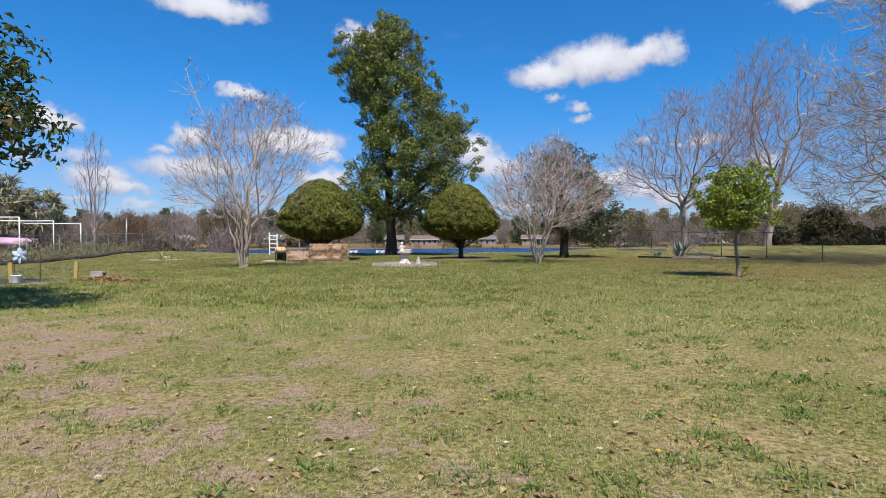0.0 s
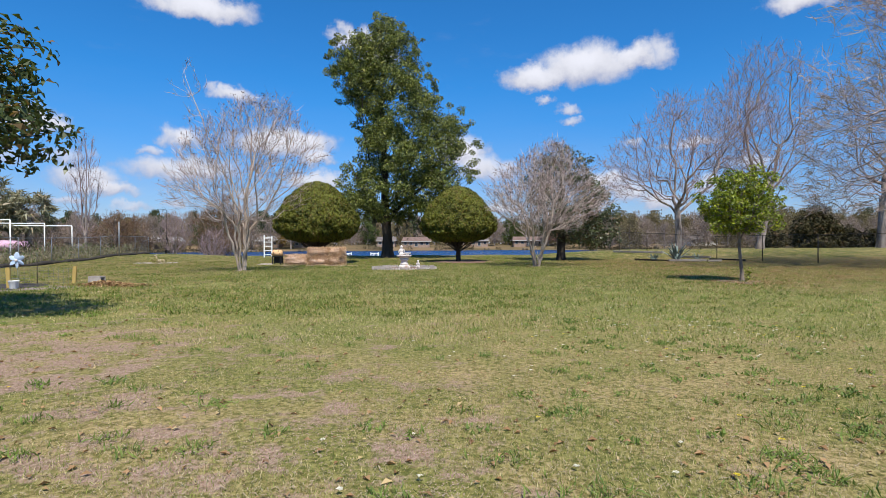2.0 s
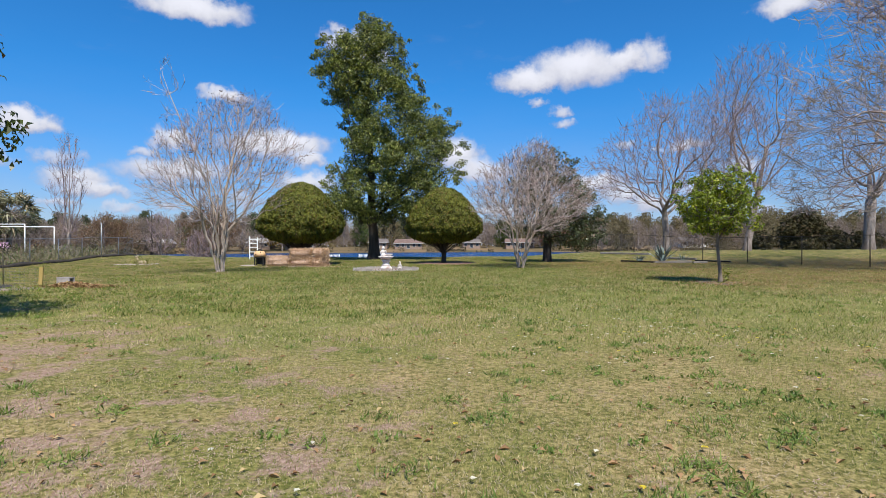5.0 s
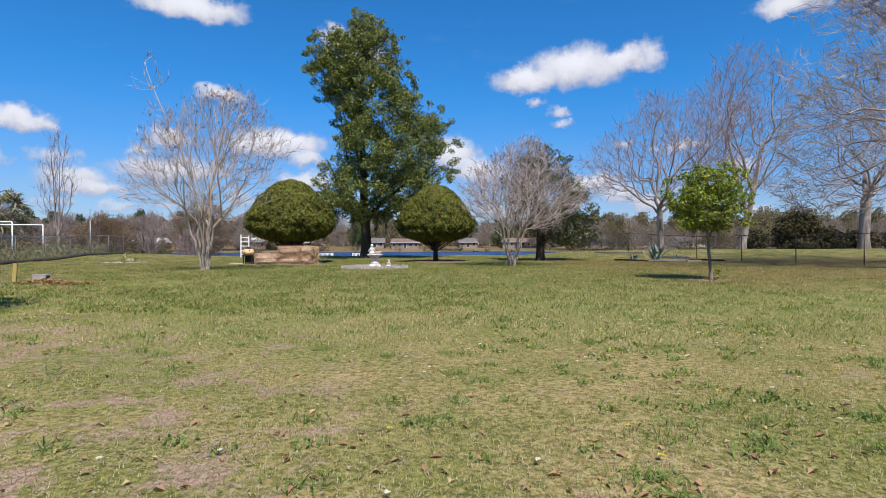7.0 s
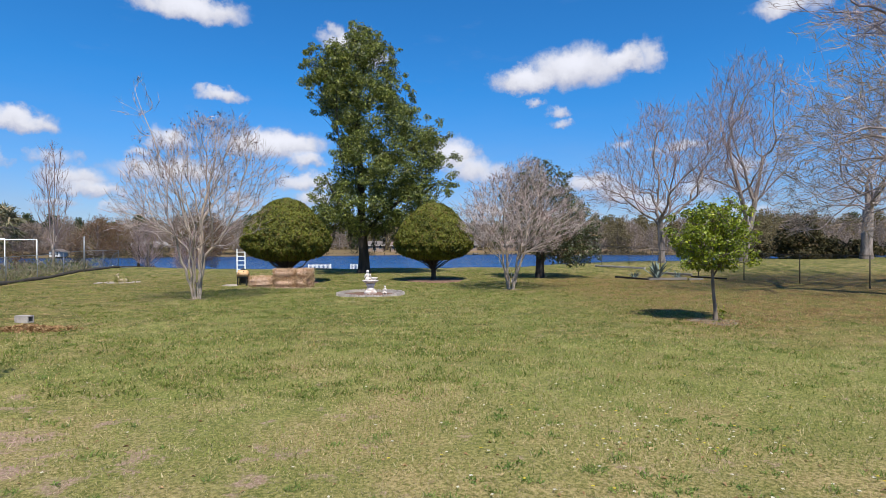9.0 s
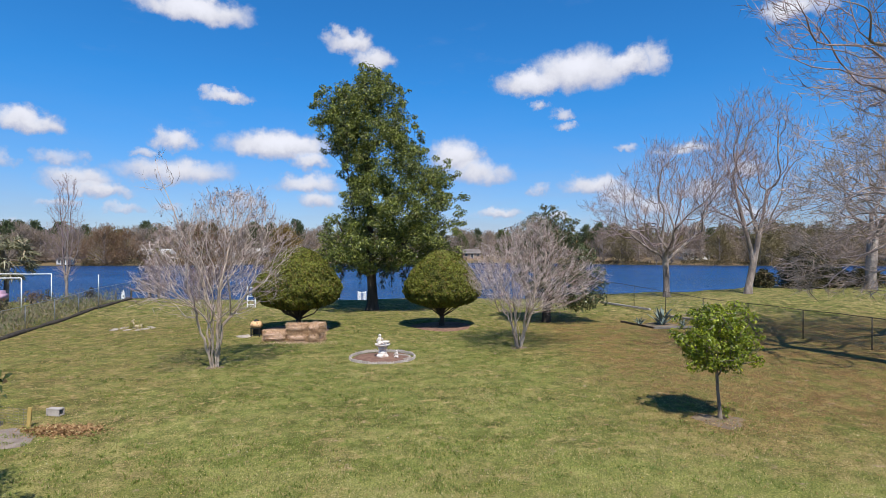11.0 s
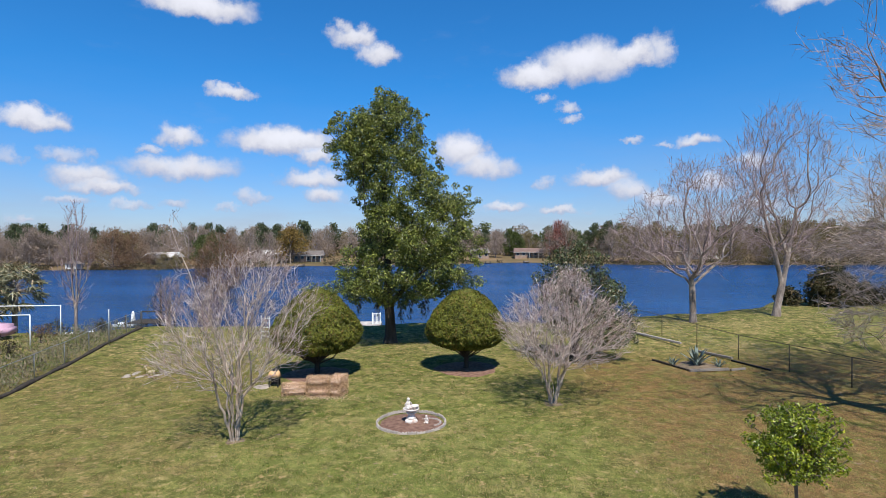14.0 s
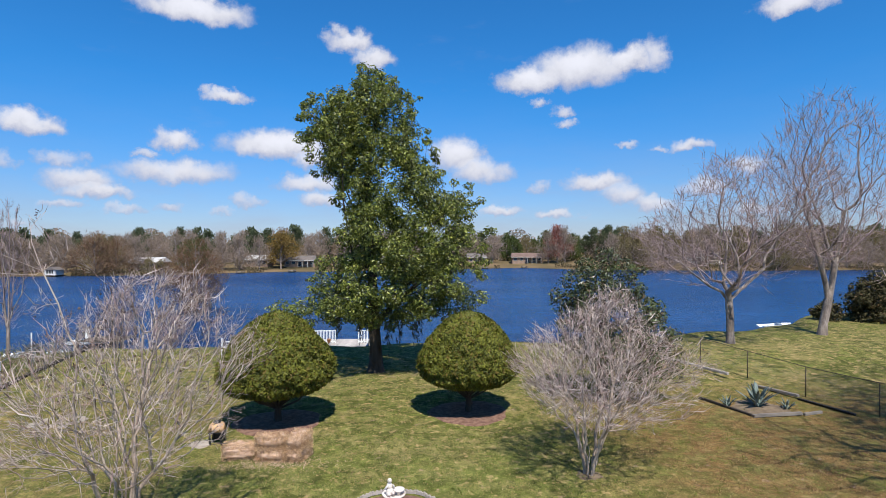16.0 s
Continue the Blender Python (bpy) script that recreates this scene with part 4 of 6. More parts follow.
    rad = np.stack((np.cos(a), np.sin(a), np.zeros_like(a)), 1)
    up = np.array((0, 0, 1.0))
    hang("foliage", leaf_mesh("foliage", at, rad + up * 0.5, 0.20, 0.38, CYPRESS_LEAF, rng, 0.42, rad * 0.6 + up * 0.9), ob)
    wood = Tubes()
    wood.add(((0, 0, -0.1), (0, 0, 0.25), (0, 0, 0.8), (0.05, 0, 2.0), (0, 0, top * 0.9)), (0.2, 0.15, 0.13, 0.1, 0.02), 8)
    for i in range(110):
        b = 2 * math.pi * rng.random()
        k = rng.uniform(0.1, 0.9)
        hh = hs[0] + k * (hs[-1] - hs[0]) * 0.7
        rr = np.interp(hh, hs, rs) * 0.93
        s = (0, 0, 0.3 + 0.6 * hh * rng.uniform(0.2, 0.8))
        wood.add(limb_path(rng, s, (math.cos(b) * rr, math.sin(b) * rr, hh), 4, 0.1, 0.03), (0.05, 0.035, 0.02, 0.01), 4)
    hang("stem", wood.mesh("stem", BARK_DARK), ob)
    return ob


cypress(-6.98, 33.0, 2.42, 4.75, 41)
cypress(1.37, 34.1, 2.26, 4.6, 42)


# ---- fences ----
GALV = surface("galvanised_steel", (0.222, 0.2294, 0.2294), (0.3404, 0.3478, 0.3404), 5.0, 60.0, 0.5, 0.1, metal=0.6)
RUSTY = surface("weathered_pipe", (0.0444, 0.0407, 0.0333), (0.111, 0.0888, 0.0666), 4.0, 50.0, 0.7, 0.2, metal=0.3)
WIRE = surface("fence_wire", (0.1628, 0.1628, 0.1554), (0.2516, 0.2516, 0.2442), 4.0, 40.0, 0.55, 0.0, metal=0.5)
PVC = surface("white_pipe", (0.72, 0.73, 0.72), (0.83, 0.83, 0.81), 2.0, 30.0, 0.4, 0.05)
WHITE_WOOD = surface("white_paint", (0.66, 0.66, 0.63), (0.80, 0.80, 0.77), 5.0, 70.0, 0.6, 0.15, streak=(1, 1, 0.2))
OLD_WOOD = surface("weathered_timber", (0.1258, 0.1073, 0.0888), (0.2664, 0.2368, 0.2072), 3.0, 40.0, 0.9, 0.5, streak=(0.15, 1, 1))
DARK_WOOD = surface("dark_timber", (0.0259, 0.02072, 0.01628), (0.074, 0.0592, 0.0444), 3.0, 40.0, 0.9, 0.5, streak=(0.15, 1, 1))
YELLOW_WOOD = surface("yellow_stake", (0.3108, 0.2146, 0.0592), (0.444, 0.3256, 0.1184), 4.0, 50.0, 0.8, 0.3, streak=(1, 1, 0.15))
BLACK = surface("black_paint", (0.00888, 0.00888, 0.00888), (0.0259, 0.02442, 0.0222), 6.0, 60.0, 0.55, 0.1)
CONCRETE = surface("pale_concrete", (0.30, 0.26, 0.235), (0.52, 0.47, 0.43), 4.0, 45.0, 0.9, 0.4, each=0.18)
CAST_WHITE = surface("painted_cast_stone", (0.444, 0.3848, 0.3478), (0.82, 0.77, 0.72), 6.0, 50.0, 0.8, 0.25, spread=(0.333, 0.2442, 0.1998))
PALE_STONE = surface("dusty_stone", (0.22, 0.18, 0.145), (0.42, 0.36, 0.30), 4.0, 40.0, 0.9, 0.5)
MULCH = surface("red_mulch", (0.095, 0.048, 0.034), (0.27, 0.16, 0.115), 5.0, 45.0, 0.95, 1.0, gap=0.03)
DARK_MULCH = surface("dark_mulch", (0.0259, 0.0222, 0.01998), (0.0888, 0.074, 0.0666), 5.0, 45.0, 0.95, 1.0, gap=0.03)
DARK_DIRT = surface("leafy_soil", (0.10, 0.07, 0.045), (0.22, 0.165, 0.11), 3.0, 35.0, 0.95, 0.8, gap=0.02)
DIRT = surface("bare_soil", (0.148, 0.1147, 0.0925), (0.296, 0.2368, 0.1998), 3.0, 35.0, 0.95, 0.8, gap=0.02)


def tube(parent, name, pts, r, material, label="", sides=8):
    t = Tubes()
    pts = [np.asarray(p, float) for p in pts]
    a, b = unit(pts[1] - pts[0]), unit(pts[-1] - pts[-2])
    t.add([pts[0] - a * 1e-4, *pts, pts[-1] + b * 1e-4], [1e-4, *([r] * len(pts)), 1e-4], sides)
    return hang(name, t.mesh(name, material), parent, label)


def wire_fence(label, a, b, height, step, pole, rail, base=None):
    """A wire-mesh fence from a to b: posts, a top rail, the woven mesh, and a board along the foot."""
    a, b = np.array(a, float), np.array(b, float)
    ln = np.linalg.norm(b - a)
    way = (b - a) / ln
    ob = thing("chain_link_fence", a[0], a[1], 0.0, label=label, category="fence")
    n = int(round(ln / step))

    def spot(s, h):
        p = a + way * s
        return np.array((p[0] - a[0], p[1] - a[1], land(p[0], p[1]) + h))

    for i in range(n + 1):
        s = ln * i / n
        tube(ob, "post", [spot(s, -0.15), spot(s, height * 0.5), spot(s, height + 0.03)], 0.026, pole)
    tube(ob, "top_rail", [spot(ln * i / (2 * n), height + (0.02 if i % 2 else 0)) for i in range(2 * n + 1)], 0.018, rail)
    t = Tubes()
    gap = 0.13
    for i in range(int(ln / gap)):
        s = i * gap
        for k in (1, -1):
            e = s + k * (height - 0.06)
            p, q = spot(s, 0.05), spot(min(max(e, 0), ln), 0.05 + min(abs(min(max(e, 0), ln) - s), height - 0.06))
            if np.linalg.norm(q - p) > 0.1:
                t.add((p, (p + q) / 2, q), (0.0017,) * 3, 3)
    hang("wire_mesh", t.mesh("wire_mesh", WIRE), ob, "woven wire mesh")
    if base:
        t = Tubes()
        t.add([spot(ln * i / (3 * n), 0.04 + 0.02 * math.sin(i * 2.1)) for i in range(3 * n + 1)], [0.13 + 0.03 * math.sin(i * 1.7) for i in range(3 * n + 1)], 6)
        hang("edging", t.mesh("edging", base), ob, "dark weathered edging along the foot")
    return ob


wire_fence("dark chain-link fence beside the lawn and neighbouring grass", (15.2, 45.5), (25.2, 13.0), 1.5, 3.35, RUSTY, RUSTY)
wire_fence("grey chain-link fence with dark edging at its foot", (-24.7, 48.2), (-15.5, -1.0), 1.45, 3.4, GALV, GALV, DARK_WOOD)
wire_fence("grey chain-link fence turning down to the lake", (-24.7, 48.2), (-33.5, 57.5), 1.3, 3.0, GALV, GALV, DARK_WOOD)
tall = thing("marker_post", -23.0, 40.8, label="tall grey metal post beside the fence", category="post")
tube(tall, "pole", [(0, 0, -0.1), (0, 0, 1.2), (0, 0, 2.5)], 0.045, GALV)


def pipe_frame(x, y, span, h):
    ob = thing("pipe_frame", x, y, label="white plastic pipe frame standing on neighbouring grass", category="frame", group="pipe frames")
    tube(ob, "upright", [(0, 0, -0.1), (0, 0, h * 0.5), (0, 0, h)], 0.036, PVC)
    tube(ob, "upright", [(-span, -0.6, -0.1), (-span, -0.6, h * 0.5), (-span, -0.6, h)], 0.036, PVC)
    tube(ob, "crossbar", [(0, 0, h), (-span * 0.3, -0.2, h - 0.01), (-span * 0.6, -0.36, h + 0.01), (-span, -0.6, h)], 0.036, PVC)
    return ob


pipe_frame(-25.3, 33.6, 5.5, 2.55)
pipe_frame(-27.3, 39.3, 5.5, 2.4)
pipe_frame(-29.0, 44.8, 5.5, 2.35)

# ---- the fountain bed ----
FX, FY = -1.43, 24.65


def disc(name, x, y, r, material, label, category, lift=0.03, wob=0.06, seed=1):
    rg = random.Random(seed)
    bm = bmesh.new()
    rows = []
    for k, (f, h) in enumerate(((0.0, 1.0), (0.35, 1.0), (0.7, 0.8), (0.92, 0.45), (1.0, -0.5))):
        if k == 0:
            rows.append([bm.verts.new((0, 0, lift))])
            continue
        rows.append([])
        for i in range(30):
            a = 2 * math.pi * i / 30
            q = r * f * (1 + wob * math.sin(3 * a + seed) + wob * 0.6 * math.sin(7 * a + 2 * seed)) * (1 + rg.uniform(-0.02, 0.02))
            px, py = q * math.cos(a), q * math.sin(a)
            rows[-1].append(bm.verts.new((px, py, lift * h + rg.uniform(-0.008, 0.008) + land(x + px, y + py) - land(x, y))))
    for i in range(30):
        bm.faces.new((rows[0][0], rows[1][i], rows[1][(i + 1) % 30]))
        for p, q in zip(rows[1:], rows[2:]):
            bm.faces.new((p[i], q[i], q[(i + 1) % 30], p[(i + 1) % 30]))
    ob = part(name, bm, material, None, "", True)
    ob.matrix_basis = pose(x, y, land(x, y) + 0.005)
    return tagged(ob, label, category)


disc("mulch_bed", FX, FY, 1.32, MULCH, "round bed of red-brown wood mulch", "garden bed", 0.05, 0.01, 2)
ring = thing("bed_edging", FX, FY, label="ring of scalloped pale concrete edging stones", category="edging")
bm = bmesh.new()
for i in range(5):
    box(bm, ((i - 2) * 0.066, 0, 0.02 + (0.03 if i % 2 == 0 else 0.012)), (0.066, 0.07, 0.10 + (0.035 if i % 2 == 0 else 0.0)), 0.014)
stone_mesh = bpy.data.meshes.new("edging_stone")
bm.to_mesh(stone_mesh)
bm.free()
stone_mesh.materials.append(CONCRETE)
rr = random.Random(4)
for i in range(25):
    a = 2 * math.pi * i / 25
    hang("edging_stone", stone_mesh, ring, m=pose(1.38 * math.cos(a), 1.38 * math.sin(a), rr.uniform(-0.015, 0.015), rr.uniform(-6, 6), rr.uniform(-3, 3), math.degrees(a) + 90 + rr.uniform(-4, 4)))

for i in range(11):
    a = -0.9 + 2.9 * i / 10
    hang("edging_stone", stone_mesh, ring, m=pose(0.72 + 0.46 * math.cos(a), -0.05 + 0.46 * math.sin(a), -0.02, rr.uniform(-6, 6), 0, math.degrees(a) + 90 + rr.uniform(-6, 6)) @ Matrix.Diagonal((0.62, 0.9, 0.8, 1)))

fountain = thing("garden_fountain", FX, FY, land(FX, FY) + 0.04, label="pale cast-stone tiered fountain in a mulch bed", category="fountain")
part("base", lathe(bmesh.new(), ((0.24, -0.05), (0.26, 0.0), (0.26, 0.07), (0.22, 0.11), (0.20, 0.14)), 20), CAST_WHITE, fountain, smooth=False)
part("pedestal", lathe(bmesh.new(), ((0.17, 0.14), (0.19, 0.18), (0.15, 0.22), (0.13, 0.30), (0.17, 0.34), (0.20, 0.38), (0.18, 0.43)), 20), CAST_WHITE, fountain, smooth=True)
part("bowl", lathe(bmesh.new(), ((0.16, 0.43), (0.24, 0.46), (0.32, 0.52), (0.34, 0.56), (0.31, 0.57), (0.25, 0.52), (0.10, 0.50)), 24), CAST_WHITE, fountain, smooth=True)
part("upper_bowl", lathe(bmesh.new(), ((0.05, 0.50), (0.06, 0.58), (0.14, 0.62), (0.17, 0.67), (0.14, 0.67), (0.05, 0.63)), 18, (0.14, 0.02, 0)), CAST_WHITE, fountain, smooth=True)


def statue(name, x, y, z, s, label, turn=0):
    """A plain cast figure: one mesh of rounded masses."""
    bm = bmesh.new()
    blob(bm, (0, 0, 0.13), (0.13, 0.12, 0.13))
    blob(bm, (0, 0.01, 0.30), (0.095, 0.08, 0.15))
    blob(bm, (0, -0.02, 0.49), (0.075, 0.075, 0.085))
    blob(bm, (0.10, -0.11, 0.10), (0.055, 0.14, 0.06), turn=(-12, 0, -20))
    blob(bm, (-0.07, -0.12, 0.10), (0.055, 0.14, 0.06), turn=(-12, 0, 12))
    blob(bm, (0.12, -0.05, 0.30), (0.04, 0.045, 0.12), turn=(30, -25, 0))
    blob(bm, (-0.12, -0.04, 0.29), (0.04, 0.045, 0.12), turn=(30, 25, 0))
    ob = part(name, bm, CAST_WHITE, None, "", True)
    ob.matrix_basis = pose(x, y, z, 0, 0, turn) @ Matrix.Diagonal((s, s, s, 1))
    return tagged(ob, label, "statue")


statue("statue", FX - 0.12, FY, land(FX, FY) + 0.54, 0.86, "pale cast-stone seated figure on the fountain bowl", 20)
statue("garden_statue", FX + 0.62, FY - 0.22, land(FX, FY) + 0.03, 0.62, "small pale cast-stone figure sitting on the mulch", -30)

# ---- straw bales ----
STRAW = surface("straw", (0.41, 0.26, 0.18), (0.74, 0.545, 0.41), 5.0, 36.0, 0.95, 1.0, gap=0.04, each=0.12, streak=(0.35, 1, 2.2))
STALK = foliage("straw_stalk", (0.32, 0.19, 0.11), (0.68, 0.47, 0.30), (0.72, 0.54, 0.37), 0.15, 0.8, 0.2)
TWINE = surface("twine", (0.222, 0.1628, 0.0888), (0.3108, 0.2442, 0.148), 4.0, 60.0, 0.9, 0.0)


def bale(x, y, z, turn, seed, size=(1.06, 0.52, 0.46)):
    rng = np.random.default_rng(seed)
    ob = thing("straw_bale", x, y, z, turn, "weathered tan straw bale tied with twine on the grass", "straw bale", "straw bales")
    sx, sy, sz = size
    bm = bmesh.new()
    bmesh.ops.create_cube(bm, size=1, matrix=Matrix.Translation((0, 0, sz / 2)) @ Matrix.Diagonal((sx, sy, sz, 1)))
    bmesh.ops.bevel(bm, geom=bm.edges[:], offset=0.15, segments=3, affect="EDGES")
    bmesh.ops.subdivide_edges(bm, edges=[e for e in bm.edges if e.calc_length() > 0.2], cuts=6, use_grid_fill=True)
    for v in bm.verts:
        pinch = sum(math.exp(-((v.co.x - q * sx) / 0.03) ** 2) for q in (-0.22, 0.22)) * 0.02
        n = noise.noise(v.co * 7 + Vector((seed, 0, 0))) * 0.10 + noise.noise(v.co * 19 + Vector((0, seed, 0))) * 0.05
        v.co += Vector((v.co.x, v.co.y * 1.5, (v.co.z - sz / 2) * 1.5)).normalized() * (n - pinch)
    part("body", bm, STRAW, ob, smooth=True)
    for q in (-0.22, 0.22):
        w, h = sy / 2 - 0.004, sz - 0.004
        tube(ob, "twine", [(q * sx, -w, 0.06), (q * sx, -w, h - 0.05), (q * sx, -w + 0.06, h), (q * sx, w - 0.06, h), (q * sx, w, h - 0.05), (q * sx, w, 0.06)], 0.006, TWINE, sides=4)
    n = 1500
    face = rng.integers(0, 3, n)
    p = rng.uniform(-0.5, 0.5, (n, 3))
    p[face == 0, 1] = -0.5
    p[face == 1, 2] = 0.5
    p[face == 2, 0] = np.sign(p[face == 2, 0]) * 0.5
    p = p * size + (0, 0, sz / 2)
    hang("loose_straw", leaf_mesh("loose_straw", p, np.zeros((n, 3)), 0.17, 0.07, STALK, rng), ob, "stray stalks sticking out")
    return ob


B0 = land(-6.2, 29) - 0.01
bale(-7.2, 28.95, B0, 5, 1, (1.15, 0.55, 0.56))
bale(-6.0, 28.75, B0, -3, 2)
bale(-6.02, 28.78, B0 + 0.46, 2, 3)
bale(-5.12, 28.85, B0, 74, 4, (0.98, 0.62, 0.46))
bale(-5.10, 28.88, B0 + 0.46, 80, 5, (0.98, 0.64, 0.46))
bale(-6.1, 29.45, B0, 6, 6)
rng = np.random.default_rng(77)
loose = np.stack((rng.normal(-5.9, 0.95, 900), rng.normal(28.35, 0.28, 900)), 1)
loose = np.concatenate((loose, land_rows(loose[:, 0], loose[:, 1])[:, None] + 0.015), 1)
tagged(hang("loose_straw_litter", leaf_mesh("loose_straw_litter", loose, np.tile((0, 0, 1.0), (900, 1)), 0.16, 0.06, STRAW, rng, 0.8)), "loose straw scattered on the grass by the bales", "straw", kind="stuff")

# ---- the little stand beside the bales ----
CREAM = surface("cream_sacking", (0.55, 0.31, 0.15), (0.70, 0.46, 0.25), 6.0, 40.0, 0.85, 0.4)
stand = thing("yard_stand", -8.62, 30.5, label="black stand with a tapered cream hood and dark spots", category="stand")
bm = bmesh.new()
box(bm, (0, 0, 0.44), (0.52, 0.42, 0.05), 0.01)
box(bm, (0, 0.19, 0.26), (0.50, 0.03, 0.36), 0.008)
part("shelf", bm, BLACK, stand)
for lx in (-0.22, 0.22):
    for ly in (-0.17, 0.17):
        part("leg", box(bmesh.new(), (lx, ly, 0.19), (0.06, 0.06, 0.50), 0.008), BLACK, stand)
bm = box(bmesh.new(), (0, 0, 0.63), (0.60, 0.46, 0.33), 0.05)
for v in bm.verts:
    if v.co.z > 0.63:
        v.co.x, v.co.y = v.co.x * 0.78, v.co.y * 0.78
part("hood", bm, CREAM, stand, "tapered cream hood", True)
part("cap", lathe(bmesh.new(), ((0.13, 0.79), (0.15, 0.81), (0.10, 0.86), (0.03, 0.90)), 12), BLACK, stand, "small black cap")
for sx, sz in ((-0.16, 0.62), (0.10, 0.73), (0.17, 0.57)):
    part("spot", blob(bmesh.new(), (sx, -0.205, sz), (0.03, 0.02, 0.035), 8), BLACK, stand, "dark spot")
disc("stone_pad", -9.2, 30.4, 0.42, PALE_STONE, "small pale stone slab in the grass", "slab", 0.05, 0.1, 5)

CREAM_CAST = surface("cream_cast_stone", (0.28, 0.22, 0.13), (0.46, 0.38, 0.25), 6.0, 50.0, 0.8, 0.25)


def fawn(x, y, turn):
    """A plain cast lawn animal lying down: one mesh of rounded masses."""
    bm = bmesh.new()
    blob(bm, (0, 0, 0.17), (0.30, 0.15, 0.16))
    blob(bm, (0.2, 0, 0.19), (0.14, 0.13, 0.16))
    blob(bm, (-0.27, 0, 0.38), (0.07, 0.07, 0.20), turn=(0, -18, 0))
    blob(bm, (-0.37, 0, 0.58), (0.12, 0.065, 0.07), turn=(0, -20, 0))
    blob(bm, (-0.27, 0.06, 0.68), (0.025, 0.04, 0.07), turn=(-20, 0, 0))
    blob(bm, (-0.27, -0.06, 0.68), (0.025, 0.04, 0.07), turn=(20, 0, 0))
    blob(bm, (-0.26, -0.13, 0.05), (0.20, 0.045, 0.05))
    blob(bm, (0.16, -0.17, 0.06), (0.18, 0.05, 0.055))
    ob = part("lawn_ornament", bm, CREAM_CAST, None, "", True)
    ob.matrix_basis = pose(x, y, land(x, y) - 0.02, 0, 0, turn) @ Matrix.Diagonal((0.8, 0.8, 0.8, 1))
    return tagged(ob, "cream cast-stone animal ornament lying among pale stones", "statue")


fawn(-16.3, 33.3, 10)

# ---- stones with a dry clump, garden bed with stakes, blocks ----
DRY = foliage("dry_clump", (0.148, 0.1406, 0.037), (0.333, 0.296, 0.0888), glow=0.3)


def rock(parent, x, y, z, s, seed, material=PALE_STONE):
    bm = bmesh.new()
    bmesh.ops.create_icosphere(bm, subdivisions=2, radius=1.0)
    for v in bm.verts:
        v.co = Vector((v.co.x * s[0], v.co.y * s[1], v.co.z * s[2])) * (1 + 0.28 * noise.noise(v.co * 1.7 + Vector((seed, 2, 1))))
    return part("stone", bm, material, parent, m=pose(x, y, z, 0, 0, seed * 47))


stones = thing("stone_ring", -16.5, 33.3, label="low ring of pale flat stones around a dry plant", category="stones")
for i in range(11):
    a = 2 * math.pi * i / 11
    q = 0.7 + 0.5 * ((i * 7) % 5) / 4
    rock(stones, 1.1 * q * math.cos(a), 0.62 * q * math.sin(a), 0.01, (0.2 + 0.04 * (i % 3), 0.16, 0.05), i + 1)
rng = np.random.default_rng(5)
pts = rng.normal(size=(170, 3)) * (0.40, 0.22, 0.10) + (0.1, 0, 0.14)
tagged(hang("dry_grass", leaf_mesh("dry_grass", pts + (-16.5, 33.3, land(-16.5, 33.3)), np.zeros((170, 3)), 0.22, 0.14, DRY, rng, along=np.tile((0, 0, 1.0), (170, 1)))), "clump of dry yellow-green stems among stones", "plant", kind="stuff")

disc("garden_bed", -11.6, 14.8, 1.5, DARK_MULCH, "dark mulched vegetable bed beside yellow stakes", "garden bed", 0.05, 0.10, 3)
disc("bare_patch", -10.2, 14.6, 1.0, DIRT, "worn strip of bare grey soil by the bed", "soil", 0.012, 0.14, 8)
for sx, sy, h, ln in ((-9.95, 15.75, 0.52, 4), (-10.5, 14.2, 0.54, -3)):
    st = thing("garden_stake", sx, sy, turn=8, label="yellow wooden stake with wire garden fencing", category="stake", group="garden stakes")
    part("stake", box(bmesh.new(), (0, 0, h / 2 - 0.06), (0.095, 0.05, h + 0.12), 0.008), YELLOW_WOOD, st, m=pose(0, 0, 0, 0, ln, 0))
net = thing("garden_netting", -9.95, 15.75, label="low green wire netting round the vegetable bed", category="netting")
t = Tubes()
for i in range(6):
    z = 0.05 + 0.08 * i
    t.add(((0, 0, z), (-1.7, 0.55, z + 0.02), (-3.6, 1.1, z)), (0.003,) * 3, 3)
for i in range(22):
    q = i / 21
    t.add(((-3.6 * q, 1.1 * q, 0.0), (-3.6 * q, 1.1 * q, 0.24), (-3.6 * q, 1.1 * q, 0.47)), (0.003,) * 3, 3)
hang("wire_mesh", t.mesh("wire_mesh", WIRE), net)
for q in (0.35, 0.62, 0.9):
    tube(net, "rod", [(-3.6 * q, 1.1 * q, -0.1), (-3.6 * q, 1.1 * q, 0.4), (-3.6 * q, 1.1 * q, 0.85)], 0.012, RUSTY)

PINWHEEL = surface("pale_blue_vinyl", (0.30, 0.42, 0.58), (0.55, 0.60, 0.70), 4.0, 9.0, 0.4, 0.0)
wheel = thing("pinwheel", -10.85, 14.95, label="pale blue flower pinwheel on a thin rod", category="pinwheel")
tube(wheel, "rod", [(0, 0, -0.1), (0, 0, 0.4), (0, 0, 0.72)], 0.008, GALV)
for i in range(6):
    bm = bmesh.new()
    blob(bm, (0, 0, 0.115), (0.06, 0.016, 0.10), 8)
    part("petal", bm, PINWHEEL, wheel, m=pose(0, -0.03, 0.70, 0, i * 60, 0) @ pose(0, 0, 0, 0, 0, 22))
part("hub", blob(bmesh.new(), (0, -0.06, 0.70), (0.04, 0.03, 0.04), 8), CAST_WHITE, wheel)

BUCKET = surface("white_plastic", (0.62, 0.63, 0.63), (0.76, 0.77, 0.77), 3.0, 30.0, 0.45, 0.0)
